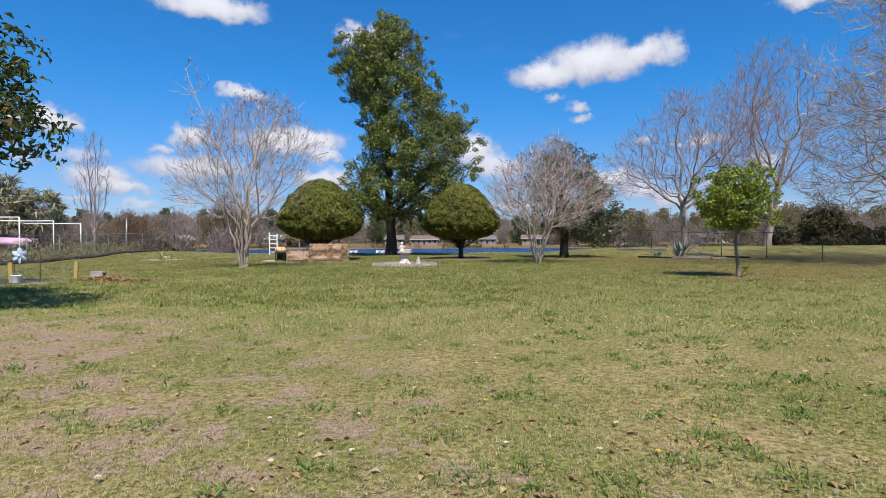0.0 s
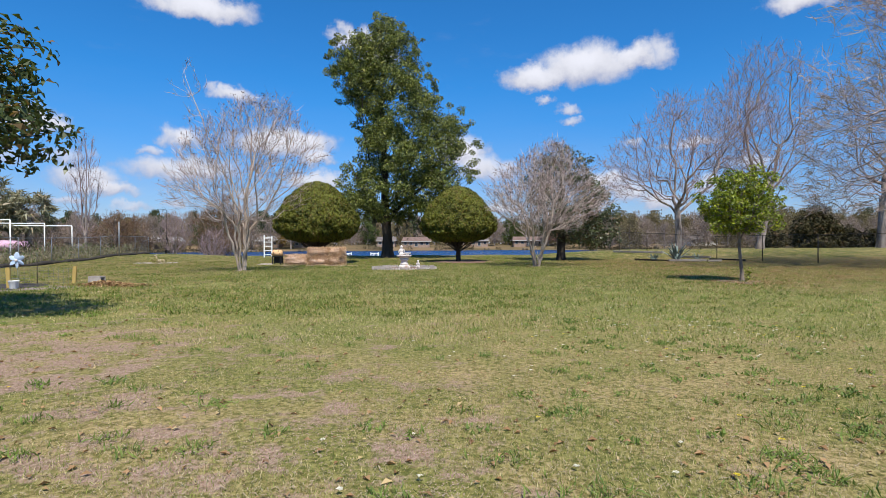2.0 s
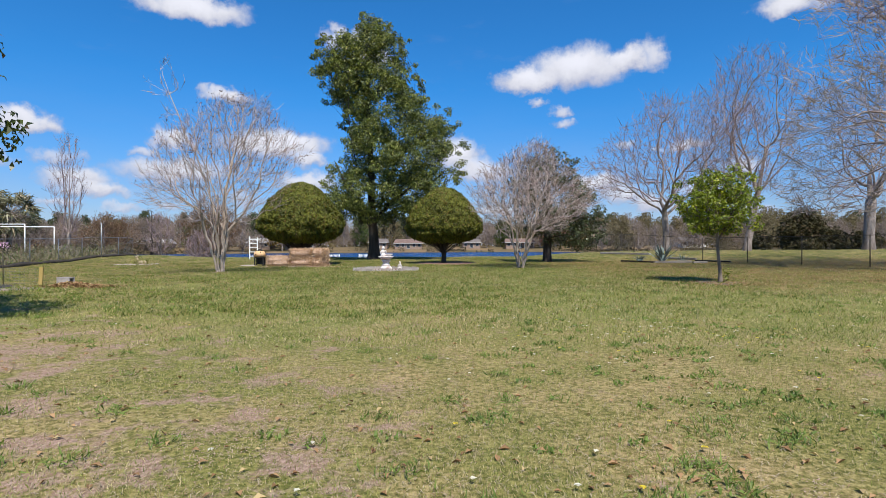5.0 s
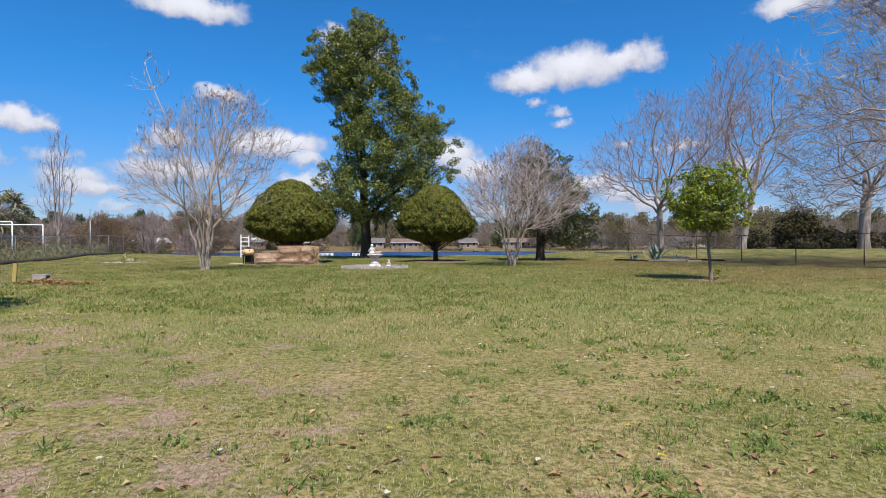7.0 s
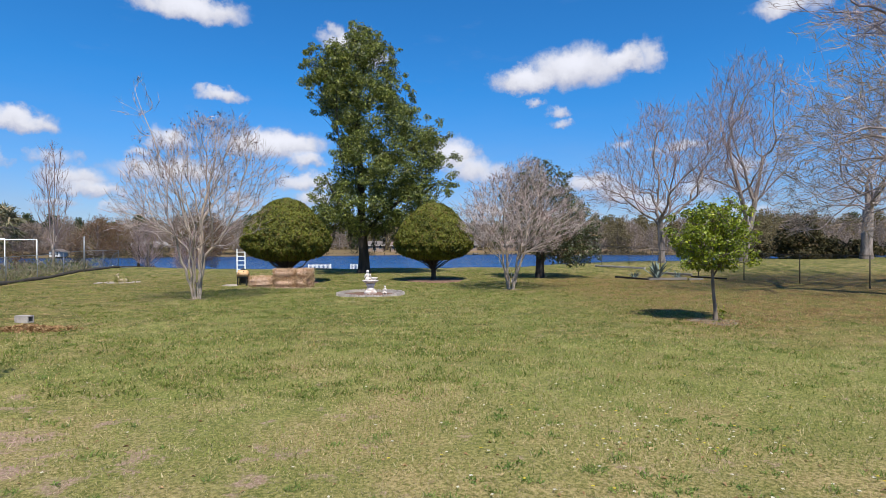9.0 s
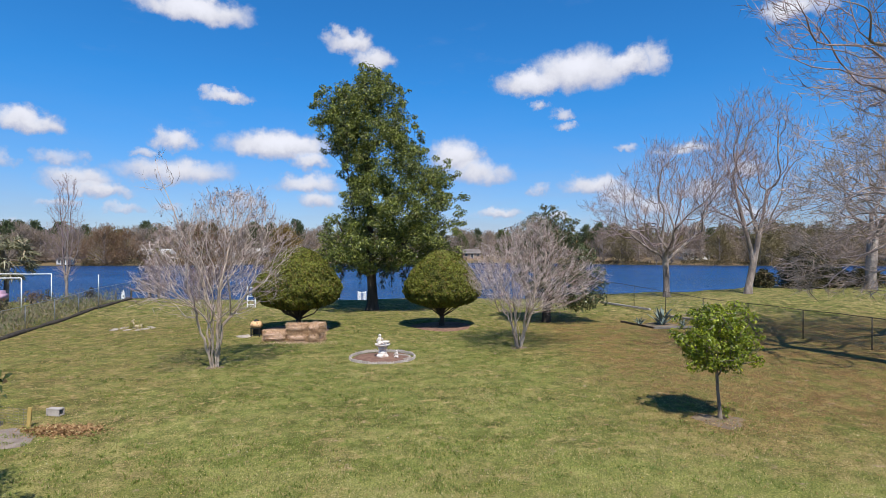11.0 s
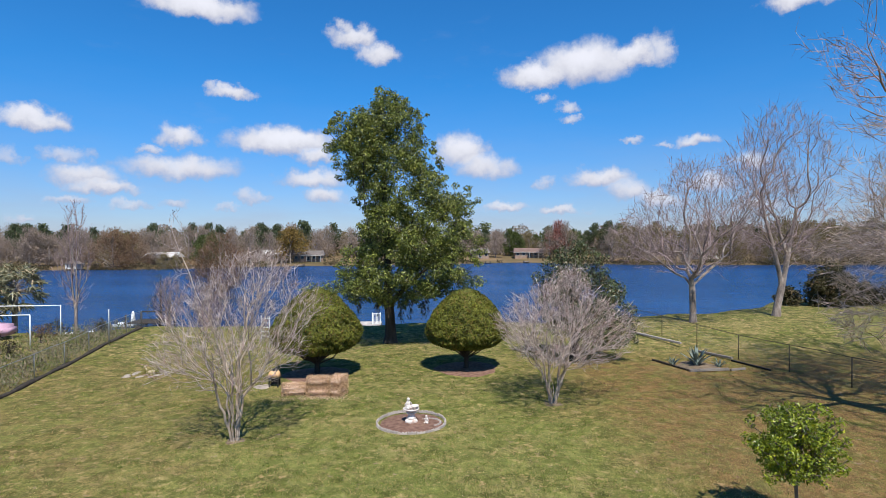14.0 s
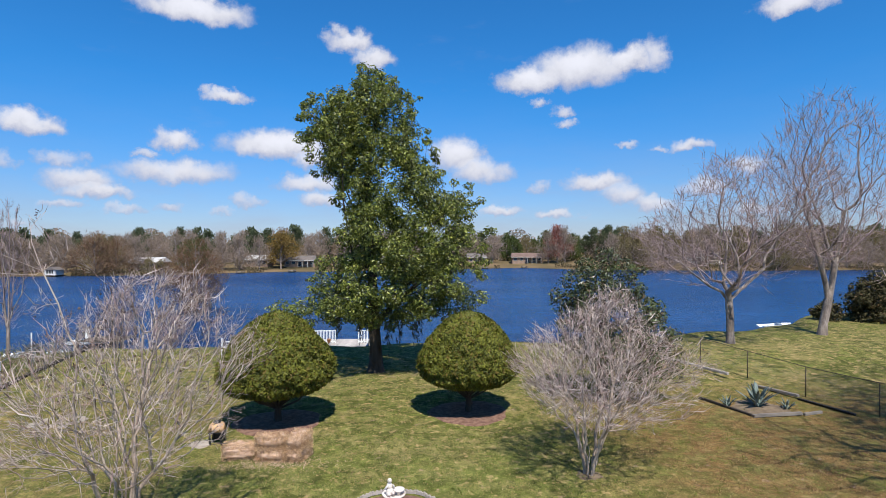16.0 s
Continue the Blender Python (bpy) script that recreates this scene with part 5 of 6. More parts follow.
for bx, by, bs, mt, lb in ((-10.35, 14.15, 0.75, BUCKET, "white plastic bucket beside the garden bed"), (-10.85, 13.85, 0.8, BLACK, "black plastic pot beside the garden bed"), (-11.3, 14.0, 0.8, BLACK, "black plastic pot beside the garden bed")):
    pot = thing("bucket" if mt is BUCKET else "plant_pot", bx, by, label=lb, category="bucket" if mt is BUCKET else "pot")
    part("body", lathe(bmesh.new(), [(r * bs, h * bs) for r, h in ((0.11, 0.0), (0.12, 0.02), (0.145, 0.26), (0.155, 0.27), (0.155, 0.29), (0.135, 0.29), (0.12, 0.06))], 18), mt, pot, smooth=True)
    tube(pot, "handle", [(0.15 * bs * math.cos(a), 0.02, 0.27 * bs + 0.10 * bs * math.sin(a)) for a in np.linspace(0, math.pi, 9)], 0.005, GALV, sides=5)

block = thing("concrete_block", -10.0, 16.85, turn=-12, label="hollow grey concrete block lying on the grass", category="block")
bm = bmesh.new()
for c, s in (((0, 0, 0.017), (0.42, 0.20, 0.035)), ((0, 0, 0.183), (0.42, 0.20, 0.035)), ((0, -0.083, 0.10), (0.42, 0.034, 0.131)), ((0, 0.083, 0.10), (0.42, 0.034, 0.131)), ((0, 0, 0.10), (0.035, 0.132, 0.131))):
    box(bm, c, s, 0.004)
part("body", bm, CONCRETE, block)

LEAF_LITTER = foliage("dead_leaf", (0.16, 0.08, 0.035), (0.42, 0.26, 0.13), (0.46, 0.34, 0.17), 0.15, 0.7, 0.2)
rng = np.random.default_rng(9)
pile = rng.normal(size=(1500, 3)) * (0.45, 0.24, 0.0)
pile[:, 2] = 0.12 * np.exp(-(pile[:, 0] / 0.6) ** 2 - (pile[:, 1] / 0.28) ** 2) * rng.random(1500) + 0.01
tagged(hang("leaf_pile", leaf_mesh("leaf_pile", pile + (-8.9, 15.4, land(-8.9, 15.4)), np.tile((0, 0, 1.0), (1500, 1)), 0.09, 0.55, LEAF_LITTER, rng, 0.6)), "raked heap of dry brown leaves on the lawn", "leaf pile", kind="stuff")

# mulch under the bushes and trees
disc("mulch_bed", -6.98, 33.0, 1.9, MULCH, "round mulch bed under the clipped cypress", "garden bed", 0.06, 0.04, 11)
disc("mulch_bed", 1.35, 34.05, 1.85, MULCH, "round mulch bed under the clipped cypress", "garden bed", 0.06, 0.04, 12)
disc("bare_patch", 8.55, 15.9, 0.62, DARK_DIRT, "bare leaf-strewn soil at the citrus tree's foot", "soil", 0.012, 0.16, 13)
disc("bare_patch", -7.85, 22.8, 0.34, DARK_DIRT, "bare soil at the crape myrtle's foot", "soil", 0.02, 0.1, 14)
disc("bare_patch", 4.85, 27.15, 0.42, DARK_DIRT, "bare soil at the crape myrtle's foot", "soil", 0.02, 0.1, 15)

# ---- agave bed by the fence ----
AGAVE = foliage("agave_leaf", (0.10, 0.135, 0.115), (0.24, 0.29, 0.27), glow=0.05, rough=0.6)


def agave(x, y, n, size, seed, label):
    rg = random.Random(seed)
    ob = thing("agave_plant", x, y, label=label, category="agave", group="agaves")
    for i in range(n):
        a, tilt = 360 * i * 0.382 + rg.uniform(-12, 12), 52 - 46 * (i / n) + rg.uniform(-7, 7)
        ln = size * rg.uniform(0.8, 1.1)
        bm = bmesh.new()
        rows = []
        for k in range(6):
            q = k / 5
            w = 0.085 * size * (1 - q) ** 0.65 * (1 + 0.9 * q)
            bend = 0.16 * ln * q * q
            rows.append([bm.verts.new((-w, bend, q * ln)), bm.verts.new((0, bend + 0.03, q * ln)), bm.verts.new((w, bend, q * ln)), bm.verts.new((0, bend + 0.055 * (1 - q), q * ln))])
        for r0, r1 in zip(rows, rows[1:]):
            for j in range(4):
                bm.faces.new((r0[j], r0[(j + 1) % 4], r1[(j + 1) % 4], r1[j]))
        part("leaf", bm, AGAVE, ob, smooth=True, m=pose(0, 0, 0, 0, 0, a) @ pose(0, 0.03, 0.02, -tilt, 0, 0))


agave(14.9, 34.3, 17, 1.2, 1, "large grey-green agave rosette in a timber-edged bed")
agave(13.6, 34.5, 12, 0.55, 2, "small grey-green agave rosette in a timber-edged bed")
agave(16.0, 33.9, 12, 0.5, 3, "small grey-green agave rosette in a timber-edged bed")
disc("garden_bed", 14.9, 34.1, 1.25, DARK_DIRT, "dry sandy planting bed edged with timbers", "garden bed", 0.03, 0.08, 16)


def timber(a, b, r, label, material):
    ob = thing("landscape_timber", a[0], a[1], label=label, category="timber", group="bed timbers")
    ln = math.dist(a, b)
    bm = box(bmesh.new(), (ln / 2, 0, r * 0.85), (ln, r * 2, r * 1.7), 0.02, rough=0.006)
    part("log", bm, material, ob)
    ob.matrix_basis = pose(a[0], a[1], land(*a), 0, 0, math.degrees(math.atan2(b[1] - a[1], b[0] - a[0])))


timber((12.9, 35.8), (13.8, 32.9), 0.07, "dark weathered landscape timber edging the agave bed", DARK_WOOD)
timber((13.75, 32.75), (16.1, 33.0), 0.08, "grey weathered landscape timber edging the agave bed", OLD_WOOD)
timber((16.2, 33.0), (17.2, 33.3), 0.07, "grey weathered landscape timber edging the agave bed", OLD_WOOD)
timber((14.3, 44.3), (16.1, 39.0), 0.08, "pale bleached log lying along the fence", CONCRETE)
timber((16.6, 37.6), (17.6, 35.4), 0.08, "pale bleached log lying along the fence", OLD_WOOD)
timber((17.5, 35.3), (18.3, 32.7), 0.06, "dark pipe lying along the fence", BLACK)

# ---- lakeside ----
dock = thing("dock", -8.3, 57.5, -0.97, label="pale boarded dock with white picket rails", category="dock")
for i in range(29):
    part("plank", box(bmesh.new(), (-3.3 + i * 0.2, 0, 0.0), (0.19, 5.0, 0.04), 0.004), CONCRETE, dock)
for px in (-3.2, -0.4, 2.3):
    for py in (-1.8, 2.3):
        tube(dock, "pile", [(px, py, -2.6), (px, py, -1.0), (px, py, -0.02)], 0.09, OLD_WOOD)


def picket(parent, x0, x1, y, z, h=0.95):
    for zz in (0.12, h - 0.06):
        part("rail", box(bmesh.new(), ((x0 + x1) / 2, y, z + zz), (x1 - x0, 0.04, 0.07), 0.006), WHITE_WOOD, parent)
    n = int((x1 - x0) / 0.13)
    for i in range(n + 1):
        part("picket", box(bmesh.new(), (x0 + (x1 - x0) * i / n, y - 0.04, z + h / 2), (0.05, 0.02, h), 0.003), WHITE_WOOD, parent)
    for xx in (x0, x1):
        part("rail_post", box(bmesh.new(), (xx, y + 0.02, z + h / 2), (0.09, 0.09, h + 0.1), 0.008), WHITE_WOOD, parent)


picket(dock, -2.7, -0.45, 0.4, 0.02, 1.15)
picket(dock, 1.6, 2.4, 0.4, 0.02, 1.15)
pot = thing("plant_pot", -9.2, 57.2, -0.80, label="terracotta pot standing on the dock", category="pot")
part("body", lathe(bmesh.new(), ((0.12, 0), (0.17, 0.28), (0.19, 0.28), (0.19, 0.34), (0.15, 0.34), (0.12, 0.1)), 14), surface("terracotta", (0.2664, 0.1184, 0.0592), (0.37, 0.1924, 0.111), 5, 40, 0.85, 0.2), pot, smooth=True)

ladder = thing("ladder", -13.2, 44.0, label="white wooden ladder standing upright by the lake", category="ladder")
for lx in (-0.3, 0.3):
    part("side_rail", box(bmesh.new(), (lx, 0, 0.82 if lx < 0 else 0.78), (0.08, 0.06, 1.9 if lx < 0 else 1.8), 0.008), WHITE_WOOD, ladder)
for i in range(5):
    part("rung", box(bmesh.new(), (0, 0, 0.22 + i * 0.33), (0.56, 0.05, 0.06), 0.006), WHITE_WOOD, ladder)

HULL = surface("white_hull", (0.72, 0.74, 0.76), (0.84, 0.85, 0.86), 2.0, 30.0, 0.35, 0.0)
CANVAS = surface("boat_cover", (0.148, 0.1998, 0.2664), (0.2516, 0.296, 0.3552), 3.0, 40.0, 0.8, 0.2)


def boat(x, y, z, turn, ln, label):
    ob = thing("boat", x, y, z, turn, label, "boat")
    bm = bmesh.new()
    rows = []
    for i in range(9):
        q = i / 8
        w = 0.62 * (1 - max(0, q - 0.45) ** 2 / 0.31) ** 0.5 if q < 0.999 else 0.02
        rise = 0.16 * q * q
        rows.append([bm.verts.new((q * ln - ln / 2, s * w * f, h + rise)) for s, f, h in ((-1, 1, 0.42), (-1, 0.86, 0.12), (0, 0, 0), (1, 0.86, 0.12), (1, 1, 0.42), (1, 0.86, 0.40), (0, 0, 0.22), (-1, 0.86, 0.40))])
    for a, b in zip(rows, rows[1:]):
        for j in range(8):
            bm.faces.new((a[j], a[(j + 1) % 8], b[(j + 1) % 8], b[j]))
    bm.faces.new(rows[0])
    bm.faces.new(list(reversed(rows[-1])))
    part("hull", bm, HULL, ob)
    part("seat", box(bmesh.new(), (-0.2 * ln, 0, 0.36), (0.3, 0.9, 0.05), 0.01), HULL, ob)
    bm = box(bmesh.new(), (0.08 * ln, 0, 0.48), (0.5, 0.6, 0.22), 0.06)
    part("console", bm, CANVAS, ob)
    return ob


boat(37.6, 68.2, WATER - 0.02, 8, 3.8, "small white boat moored at the grassy shore")
boat(-33.0, 61.9, WATER - 0.02, 4, 3.4, "small white boat moored beside a dark jetty")
boat(-34.6, 55.6, WATER - 0.02, 12, 2.8, "small white boat floating by the bank")
boat(-32.0, 56.0, WATER - 0.02, -8, 2.3, "small white boat floating by the bank")
boat(-29.7, 55.2, WATER - 0.02, 10, 2.1, "small white boat floating by the bank")
jetty = thing("jetty", -30.5, 61.0, -0.9, label="dark weathered jetty with a covered white mooring post", category="jetty")
for i in range(20):
    part("plank", box(bmesh.new(), (-1.9 + i * 0.2, 0, 0), (0.18, 3.2, 0.05), 0.004), DARK_WOOD, jetty)
for px in (-1.8, 1.8):
    for py in (-1.5, 1.5):
        tube(jetty, "pile", [(px, py, -3.0), (px, py, -0.5), (px, py, 0.9)], 0.1, DARK_WOOD)
part("handrail", box(bmesh.new(), (0, 1.5, 0.85), (3.7, 0.08, 0.12), 0.01), DARK_WOOD, jetty)
umb = thing("closed_umbrella", -32.8, 61.8, -2.2, label="closed white patio umbrella by the jetty", category="umbrella")
part("canopy", lathe(bmesh.new(), ((0.10, 0.5), (0.24, 0.7), (0.22, 1.4), (0.16, 2.0), (0.05, 2.3)), 10), WHITE_WOOD, umb, smooth=True)
tube(umb, "pole", [(0, 0, -0.8), (0, 0, 0.6), (0, 0, 2.35)], 0.03, GALV)
PINK = surface("faded_pink_tarp", (0.42, 0.24, 0.33), (0.60, 0.40, 0.49), 2.0, 14.0, 0.7, 0.4)
tarp = thing("covered_cart", -33.2, 43.5, label="low cart under a faded pink tarpaulin", category="cart")
bm = box(bmesh.new(), (0, 0, 0.75), (3.0, 1.5, 0.8), 0.22)
for v in bm.verts:
    v.co.z += 0.12 * math.sin(v.co.x * 3) + 0.05 * math.sin(v.co.y * 5)
part("cover", bm, PINK, tarp, "faded pink tarpaulin", True)
for wx in (-0.9, 0.9):
    part("wheel", lathe(bmesh.new(), ((0.05, -0.06), (0.26, -0.06), (0.3, -0.03), (0.3, 0.03), (0.26, 0.06), (0.05, 0.06)), 18), BLACK, tarp, m=pose(wx, -0.7, 0.3, 90, 0, 0))

# ---- shrubs and lesser trees round the lawn ----
HEDGE_LEAF = foliage("hedge_leaf", (0.024, 0.023, 0.011), (0.10, 0.088, 0.04), (0.13, 0.09, 0.05), 0.15, 0.7, 0.15)
RUST_LEAF = foliage("rusty_leaf", (0.111, 0.0555, 0.0296), (0.222, 0.1221, 0.0666), (0.148, 0.0962, 0.037), 0.3)
FAN_LEAF = foliage("palm_frond", (0.075, 0.078, 0.04), (0.27, 0.255, 0.15), (0.38, 0.30, 0.19), 0.15)


def shrub(x, y, half, h, seed, leaf, label, name="shrub", size=0.22, per=150, group=""):
    n = max(14, int(13 * half))
    leafy_tree(name, x, y, label, "shrub", ((0.4, -half * 0.9, half * 0.9), (h * 0.45, -half, half), (h * 0.8, -half * 0.7, half * 0.7), (h, -half * 0.3, half * 0.3)), 0.9, n, min(0.4 * half, 0.9), per, size, 0.5, leaf,
               BARK_DARK, seed, ((0, 0, -0.1, 0.09), (0, 0, h * 0.4, 0.06), (0.1, 0, h * 0.9, 0.02)), group=group, hollow=0.0)


for i, (sx, sy, hf, h) in enumerate(((36.6, 59.0, 1.5, 1.7), (40.4, 58.0, 2.7, 4.1), (44.4, 59.0, 2.0, 2.3), (48.5, 59.5, 2.0, 2.0), (53.0, 59.0, 2.4, 2.6), (58.5, 58.0, 2.4, 2.6), (64.0, 56.0, 3.0, 3.6))):
    shrub(sx, sy, hf, h, 60 + i, HEDGE_LEAF, "dense dark olive shrub at the lake's edge", size=0.34, per=240, group="shoreline shrubs")
for i, (sx, sy, hf, h) in enumerate(((-27.0, 37.0, 0.9, 1.2), (-28.5, 42.0, 1.1, 1.3), (-26.4, 45.6, 0.8, 1.1), (-31.5, 48.0, 1.2, 1.5), (-35.0, 44.0, 1.5, 1.8), (-25.2, 31.0, 0.8, 1.0), (-19.5, 55.2, 0.9, 1.0))):
    shrub(sx, sy, hf, h, 80 + i, RUST_LEAF if i % 3 == 1 else HEDGE_LEAF, "straggly low shrub beyond the fence", size=0.14, per=190, group="shrubs beyond the fence")

leafy_tree("rusty_tree", -33.0, 86.0, "feathery rust-brown swamp tree standing in the lake shallows", "tree",
           ((1.6, -2.2, 2.2), (3.8, -4.2, 4.2), (6.6, -4.6, 4.6), (9.2, -3.2, 3.2), (11.4, -1.0, 1.0)), 0.9, 110, 1.1, 170, 0.30, 0.16, RUST_LEAF, BARK_GREY, 51,
           ((0, 0, -1.5, 0.5), (0, 0, 0.8, 0.32), (0.1, 0, 3, 0.2), (0.2, 0, 7, 0.1), (0.1, 0, 11.0, 0.02)), z=WATER - 0.8, edge=50)
leafy_tree("lakeside_tree", -25.6, 53.0, "thin lakeside tree with sparse olive leaves", "tree", ((1.4, -1.0, 1.2), (3.0, -1.6, 1.6), (5.0, -1.2, 1.2), (6.2, -0.5, 0.5)), 0.9, 26, 0.6, 80, 0.13, 0.4, HEDGE_LEAF, BARK_DARK, 52,
                      ((0, 0, -1.0, 0.16), (0, 0, 1.0, 0.13), (0.15, 0, 3, 0.08), (0.1, 0, 6, 0.02)))


def palm(x, y, h, seed):
    rng = np.random.default_rng(seed)
    ob = thing("palm_tree", x, y, label="shaggy fan palm with dry hanging fronds", category="palm tree", group="fan palms")
    t = Tubes()
    t.add(((0, 0, -0.1), (0.05, 0, h * 0.5), (0.1, 0, h)), (0.22, 0.19, 0.17), 8)
    at, al = [], []
    for i in range(62):
        a, e = 2 * math.pi * rng.random(), rng.uniform(-0.9, 1.25)
        d = np.array((math.cos(a) * math.cos(e), math.sin(a) * math.cos(e), math.sin(e)))
        root = np.array((0.1, 0, h)) + d * 0.15
        end = root + d * rng.uniform(1.0, 1.5)
        t.add(limb_path(rng, root, end, 4, 0.15, 0.02), (0.025, 0.02, 0.015, 0.01), 4)
        fan = unit(np.cross(d, (0, 0, 1)))
        for k in np.linspace(-1.2, 1.2, 15):
            w = unit(d * math.cos(k) + fan * math.sin(k) - np.array((0, 0, 0.25)))
            at.append(end + w * 0.5)
            al.append(w * 3)
    hang("trunk", t.mesh("trunk", BARK_GREY), ob)
    hang("crown", leaf_mesh("crown", np.array(at), np.tile((0, 0, 1.0), (len(at), 1)), 1.1, 0.085, FAN_LEAF, rng, 0.4, np.array(al)), ob)


for i, (px, py, h) in enumerate(((-36.5, 46.6, 5.3), (-34.0, 46.8, 3.6), (-39.6, 47.0, 5.8), (-38.0, 44.5, 4.4), (-35.2, 45.0, 2.9), (-42.5, 47.0, 5.4))):
    palm(px, py, h, 90 + i)

rng = np.random.default_rng(95)
n = 9000
y = rng.uniform(16, 47.5, n)
x = -24.7 + (48.2 - np.minimum(y, 48.2)) * 0.187 - 0.3 - np.abs(rng.normal(0, 3.2, n)) - np.maximum(y - 48.2, 0) * 0.9
hh = 1.15 * (0.35 + 0.65 * (np.sin(x * 1.3) * np.sin(y * 0.9 + x) * 0.5 + 0.5))
pts = np.stack((x, y, land_rows(x, y) + rng.random(n) ** 1.3 * hh), 1)
BRAMBLE = foliage("bramble", (0.13, 0.105, 0.07), (0.32, 0.27, 0.19), (0.12, 0.145, 0.055), 0.25, 0.8, 0.1, 0.3)
tagged(hang("brambles", leaf_mesh("brambles", pts, np.zeros((n, 3)), 0.30, 0.16, BRAMBLE, rng, 0.2, np.tile((0, 0, 0.8), (n, 1)))), "tangled weeds and dry stems beyond the fence", "weeds", kind="stuff")

# ---- the far bank ----
# twig brown lightened: the haze of distance is mixed into the colour
HAZY_BROWN = foliage("hazy_bare_twigs", (0.215, 0.165, 0.14), (0.315, 0.25, 0.215), (0.25, 0.185, 0.125), 0.2, 0.9, 0.1)
FAR_OLIVE = foliage("far_olive", (0.14, 0.115, 0.06), (0.235, 0.19, 0.105), (0.20, 0.145, 0.085), 0.2, 0.9, 0.1)
# scrub coloured extra dark to stand in for the reflection along the waterline
REFLECTION_SCRUB = foliage("scrub_reflection_dark", (0.055, 0.045, 0.027), (0.155, 0.125, 0.072), (0.18, 0.13, 0.08), 0.15, 0.9, 0.1)
FAR_GREEN = foliage("far_green", (0.0481, 0.0703, 0.0222), (0.1258, 0.148, 0.0518), None, 0.2, 0.9, 0.1)
# pine green likewise paled by painted-in aerial haze
HAZY_PINE = foliage("hazy_pine", (0.045, 0.062, 0.034), (0.115, 0.135, 0.07), None, 0.2, 0.9, 0.1)
FAR_GOLD = foliage("far_gold", (0.13, 0.085, 0.025), (0.27, 0.18, 0.06), None, 0.2, 0.9, 0.1)
FAR_RUST = foliage("far_rust", (0.12, 0.07, 0.045), (0.26, 0.165, 0.11), (0.17, 0.13, 0.06), 0.2, 0.9, 0.1)
FAR_RED = foliage("far_red", (0.222, 0.0666, 0.0555), (0.3404, 0.148, 0.1184), None, 0.2, 0.9, 0.1)


def far_tree(name, label, leaf, seed, h, half, low, sliver, n, clumps):
    """A far tree built once at the foot of the world's origin, then copied along the bank."""
    rng = np.random.default_rng(seed)
    ob = thing(name, 0, 0, 0.0, label=label, category="tree", group=label)
    t = Tubes()
    t.add(((0, 0, -0.5), (0.1, 0, h * 0.4), (0, 0, h * 0.93)), (0.028 * h, 0.02 * h, 0.05), 6)
    at = []
    for i in range(clumps):
        q = (i + rng.random()) / clumps
        z = h * (low + (0.95 - low) * q)
        w = half * math.sin(math.pi * min(0.97, 0.2 + 0.77 * q) ** 0.9)
        a, k = 2 * math.pi * rng.random(), rng.random() ** 0.5
        c = np.array((math.cos(a) * w * k, math.sin(a) * w * k, z))
        t.add(limb_path(rng, (0, 0, max(z - w * 0.6, h * low * 0.7)), c, 4, 0.1, 0.04), (0.10, 0.07, 0.05, 0.03), 3)
        at.append(c + np.clip(rng.normal(size=(n // clumps, 3)), -1.5, 1.5) * half * (0.20, 0.20, 0.14))
    at = np.concatenate(at)
    hang("trunk", t.mesh("trunk", BARK_GREY), ob)
    al = (at - (0, 0, h * low)) / half if sliver else None
    hang("crown", leaf_mesh("crown", at, np.tile((0, 0, 0.6), (len(at), 1)), 1.0 if sliver else 0.58, 0.14 if sliver else 0.65, leaf, rng, 0.3, al), ob)
    return ob


KINDS = {
    "bare": far_tree("far_bare_tree", "grey-brown leafless tree on the far bank", HAZY_BROWN, 201, 12, 6.0, 0.16, True, 2100, 46),
    "bare2": far_tree("far_bare_tree", "grey-brown leafless tree on the far bank", HAZY_BROWN, 207, 11, 6.6, 0.10, True, 2200, 48),
    "olive": far_tree("far_olive_tree", "brown-olive budding tree on the far bank", FAR_OLIVE, 202, 11, 6.2, 0.10, False, 2300, 46),
    "green": far_tree("far_green_tree", "fresh green tree on the far bank", FAR_GREEN, 203, 10, 4.4, 0.1, False, 1900, 36),
    "pine": far_tree("far_pine_tree", "tall dark pine on the far bank", HAZY_PINE, 204, 11.0, 3.8, 0.35, False, 1500, 28),
    "gold": far_tree("far_gold_tree", "golden-brown oak on the far bank", FAR_GOLD, 205, 11, 6.6, 0.28, False, 2600, 50),
    "red": far_tree("far_red_tree", "red-budded maple on the far bank", FAR_RED, 206, 11, 4.6, 0.2, True, 2200, 40),
    "rust": far_tree("far_rusty_tree", "large red-brown leafless tree leaning over the far water", FAR_RUST, 208, 12, 7.6, 0.06, True, 4000, 70),
}
used = set()


def plant(kind, x, y, s=1.0, turn=0.0):
    m = pose(x, y, land(x, y) - 0.1, 0, 0, turn) @ Matrix.Diagonal((s, s, s * 1.15, 1))
    if kind in used:
        copy_thing(KINDS[kind], m)
    else:
        used.add(kind)
        KINDS[kind].matrix_basis = m


def bank_x(bearing, y):
    return bearing * (y - 4.0) - 0.56


rr = random.Random(12)
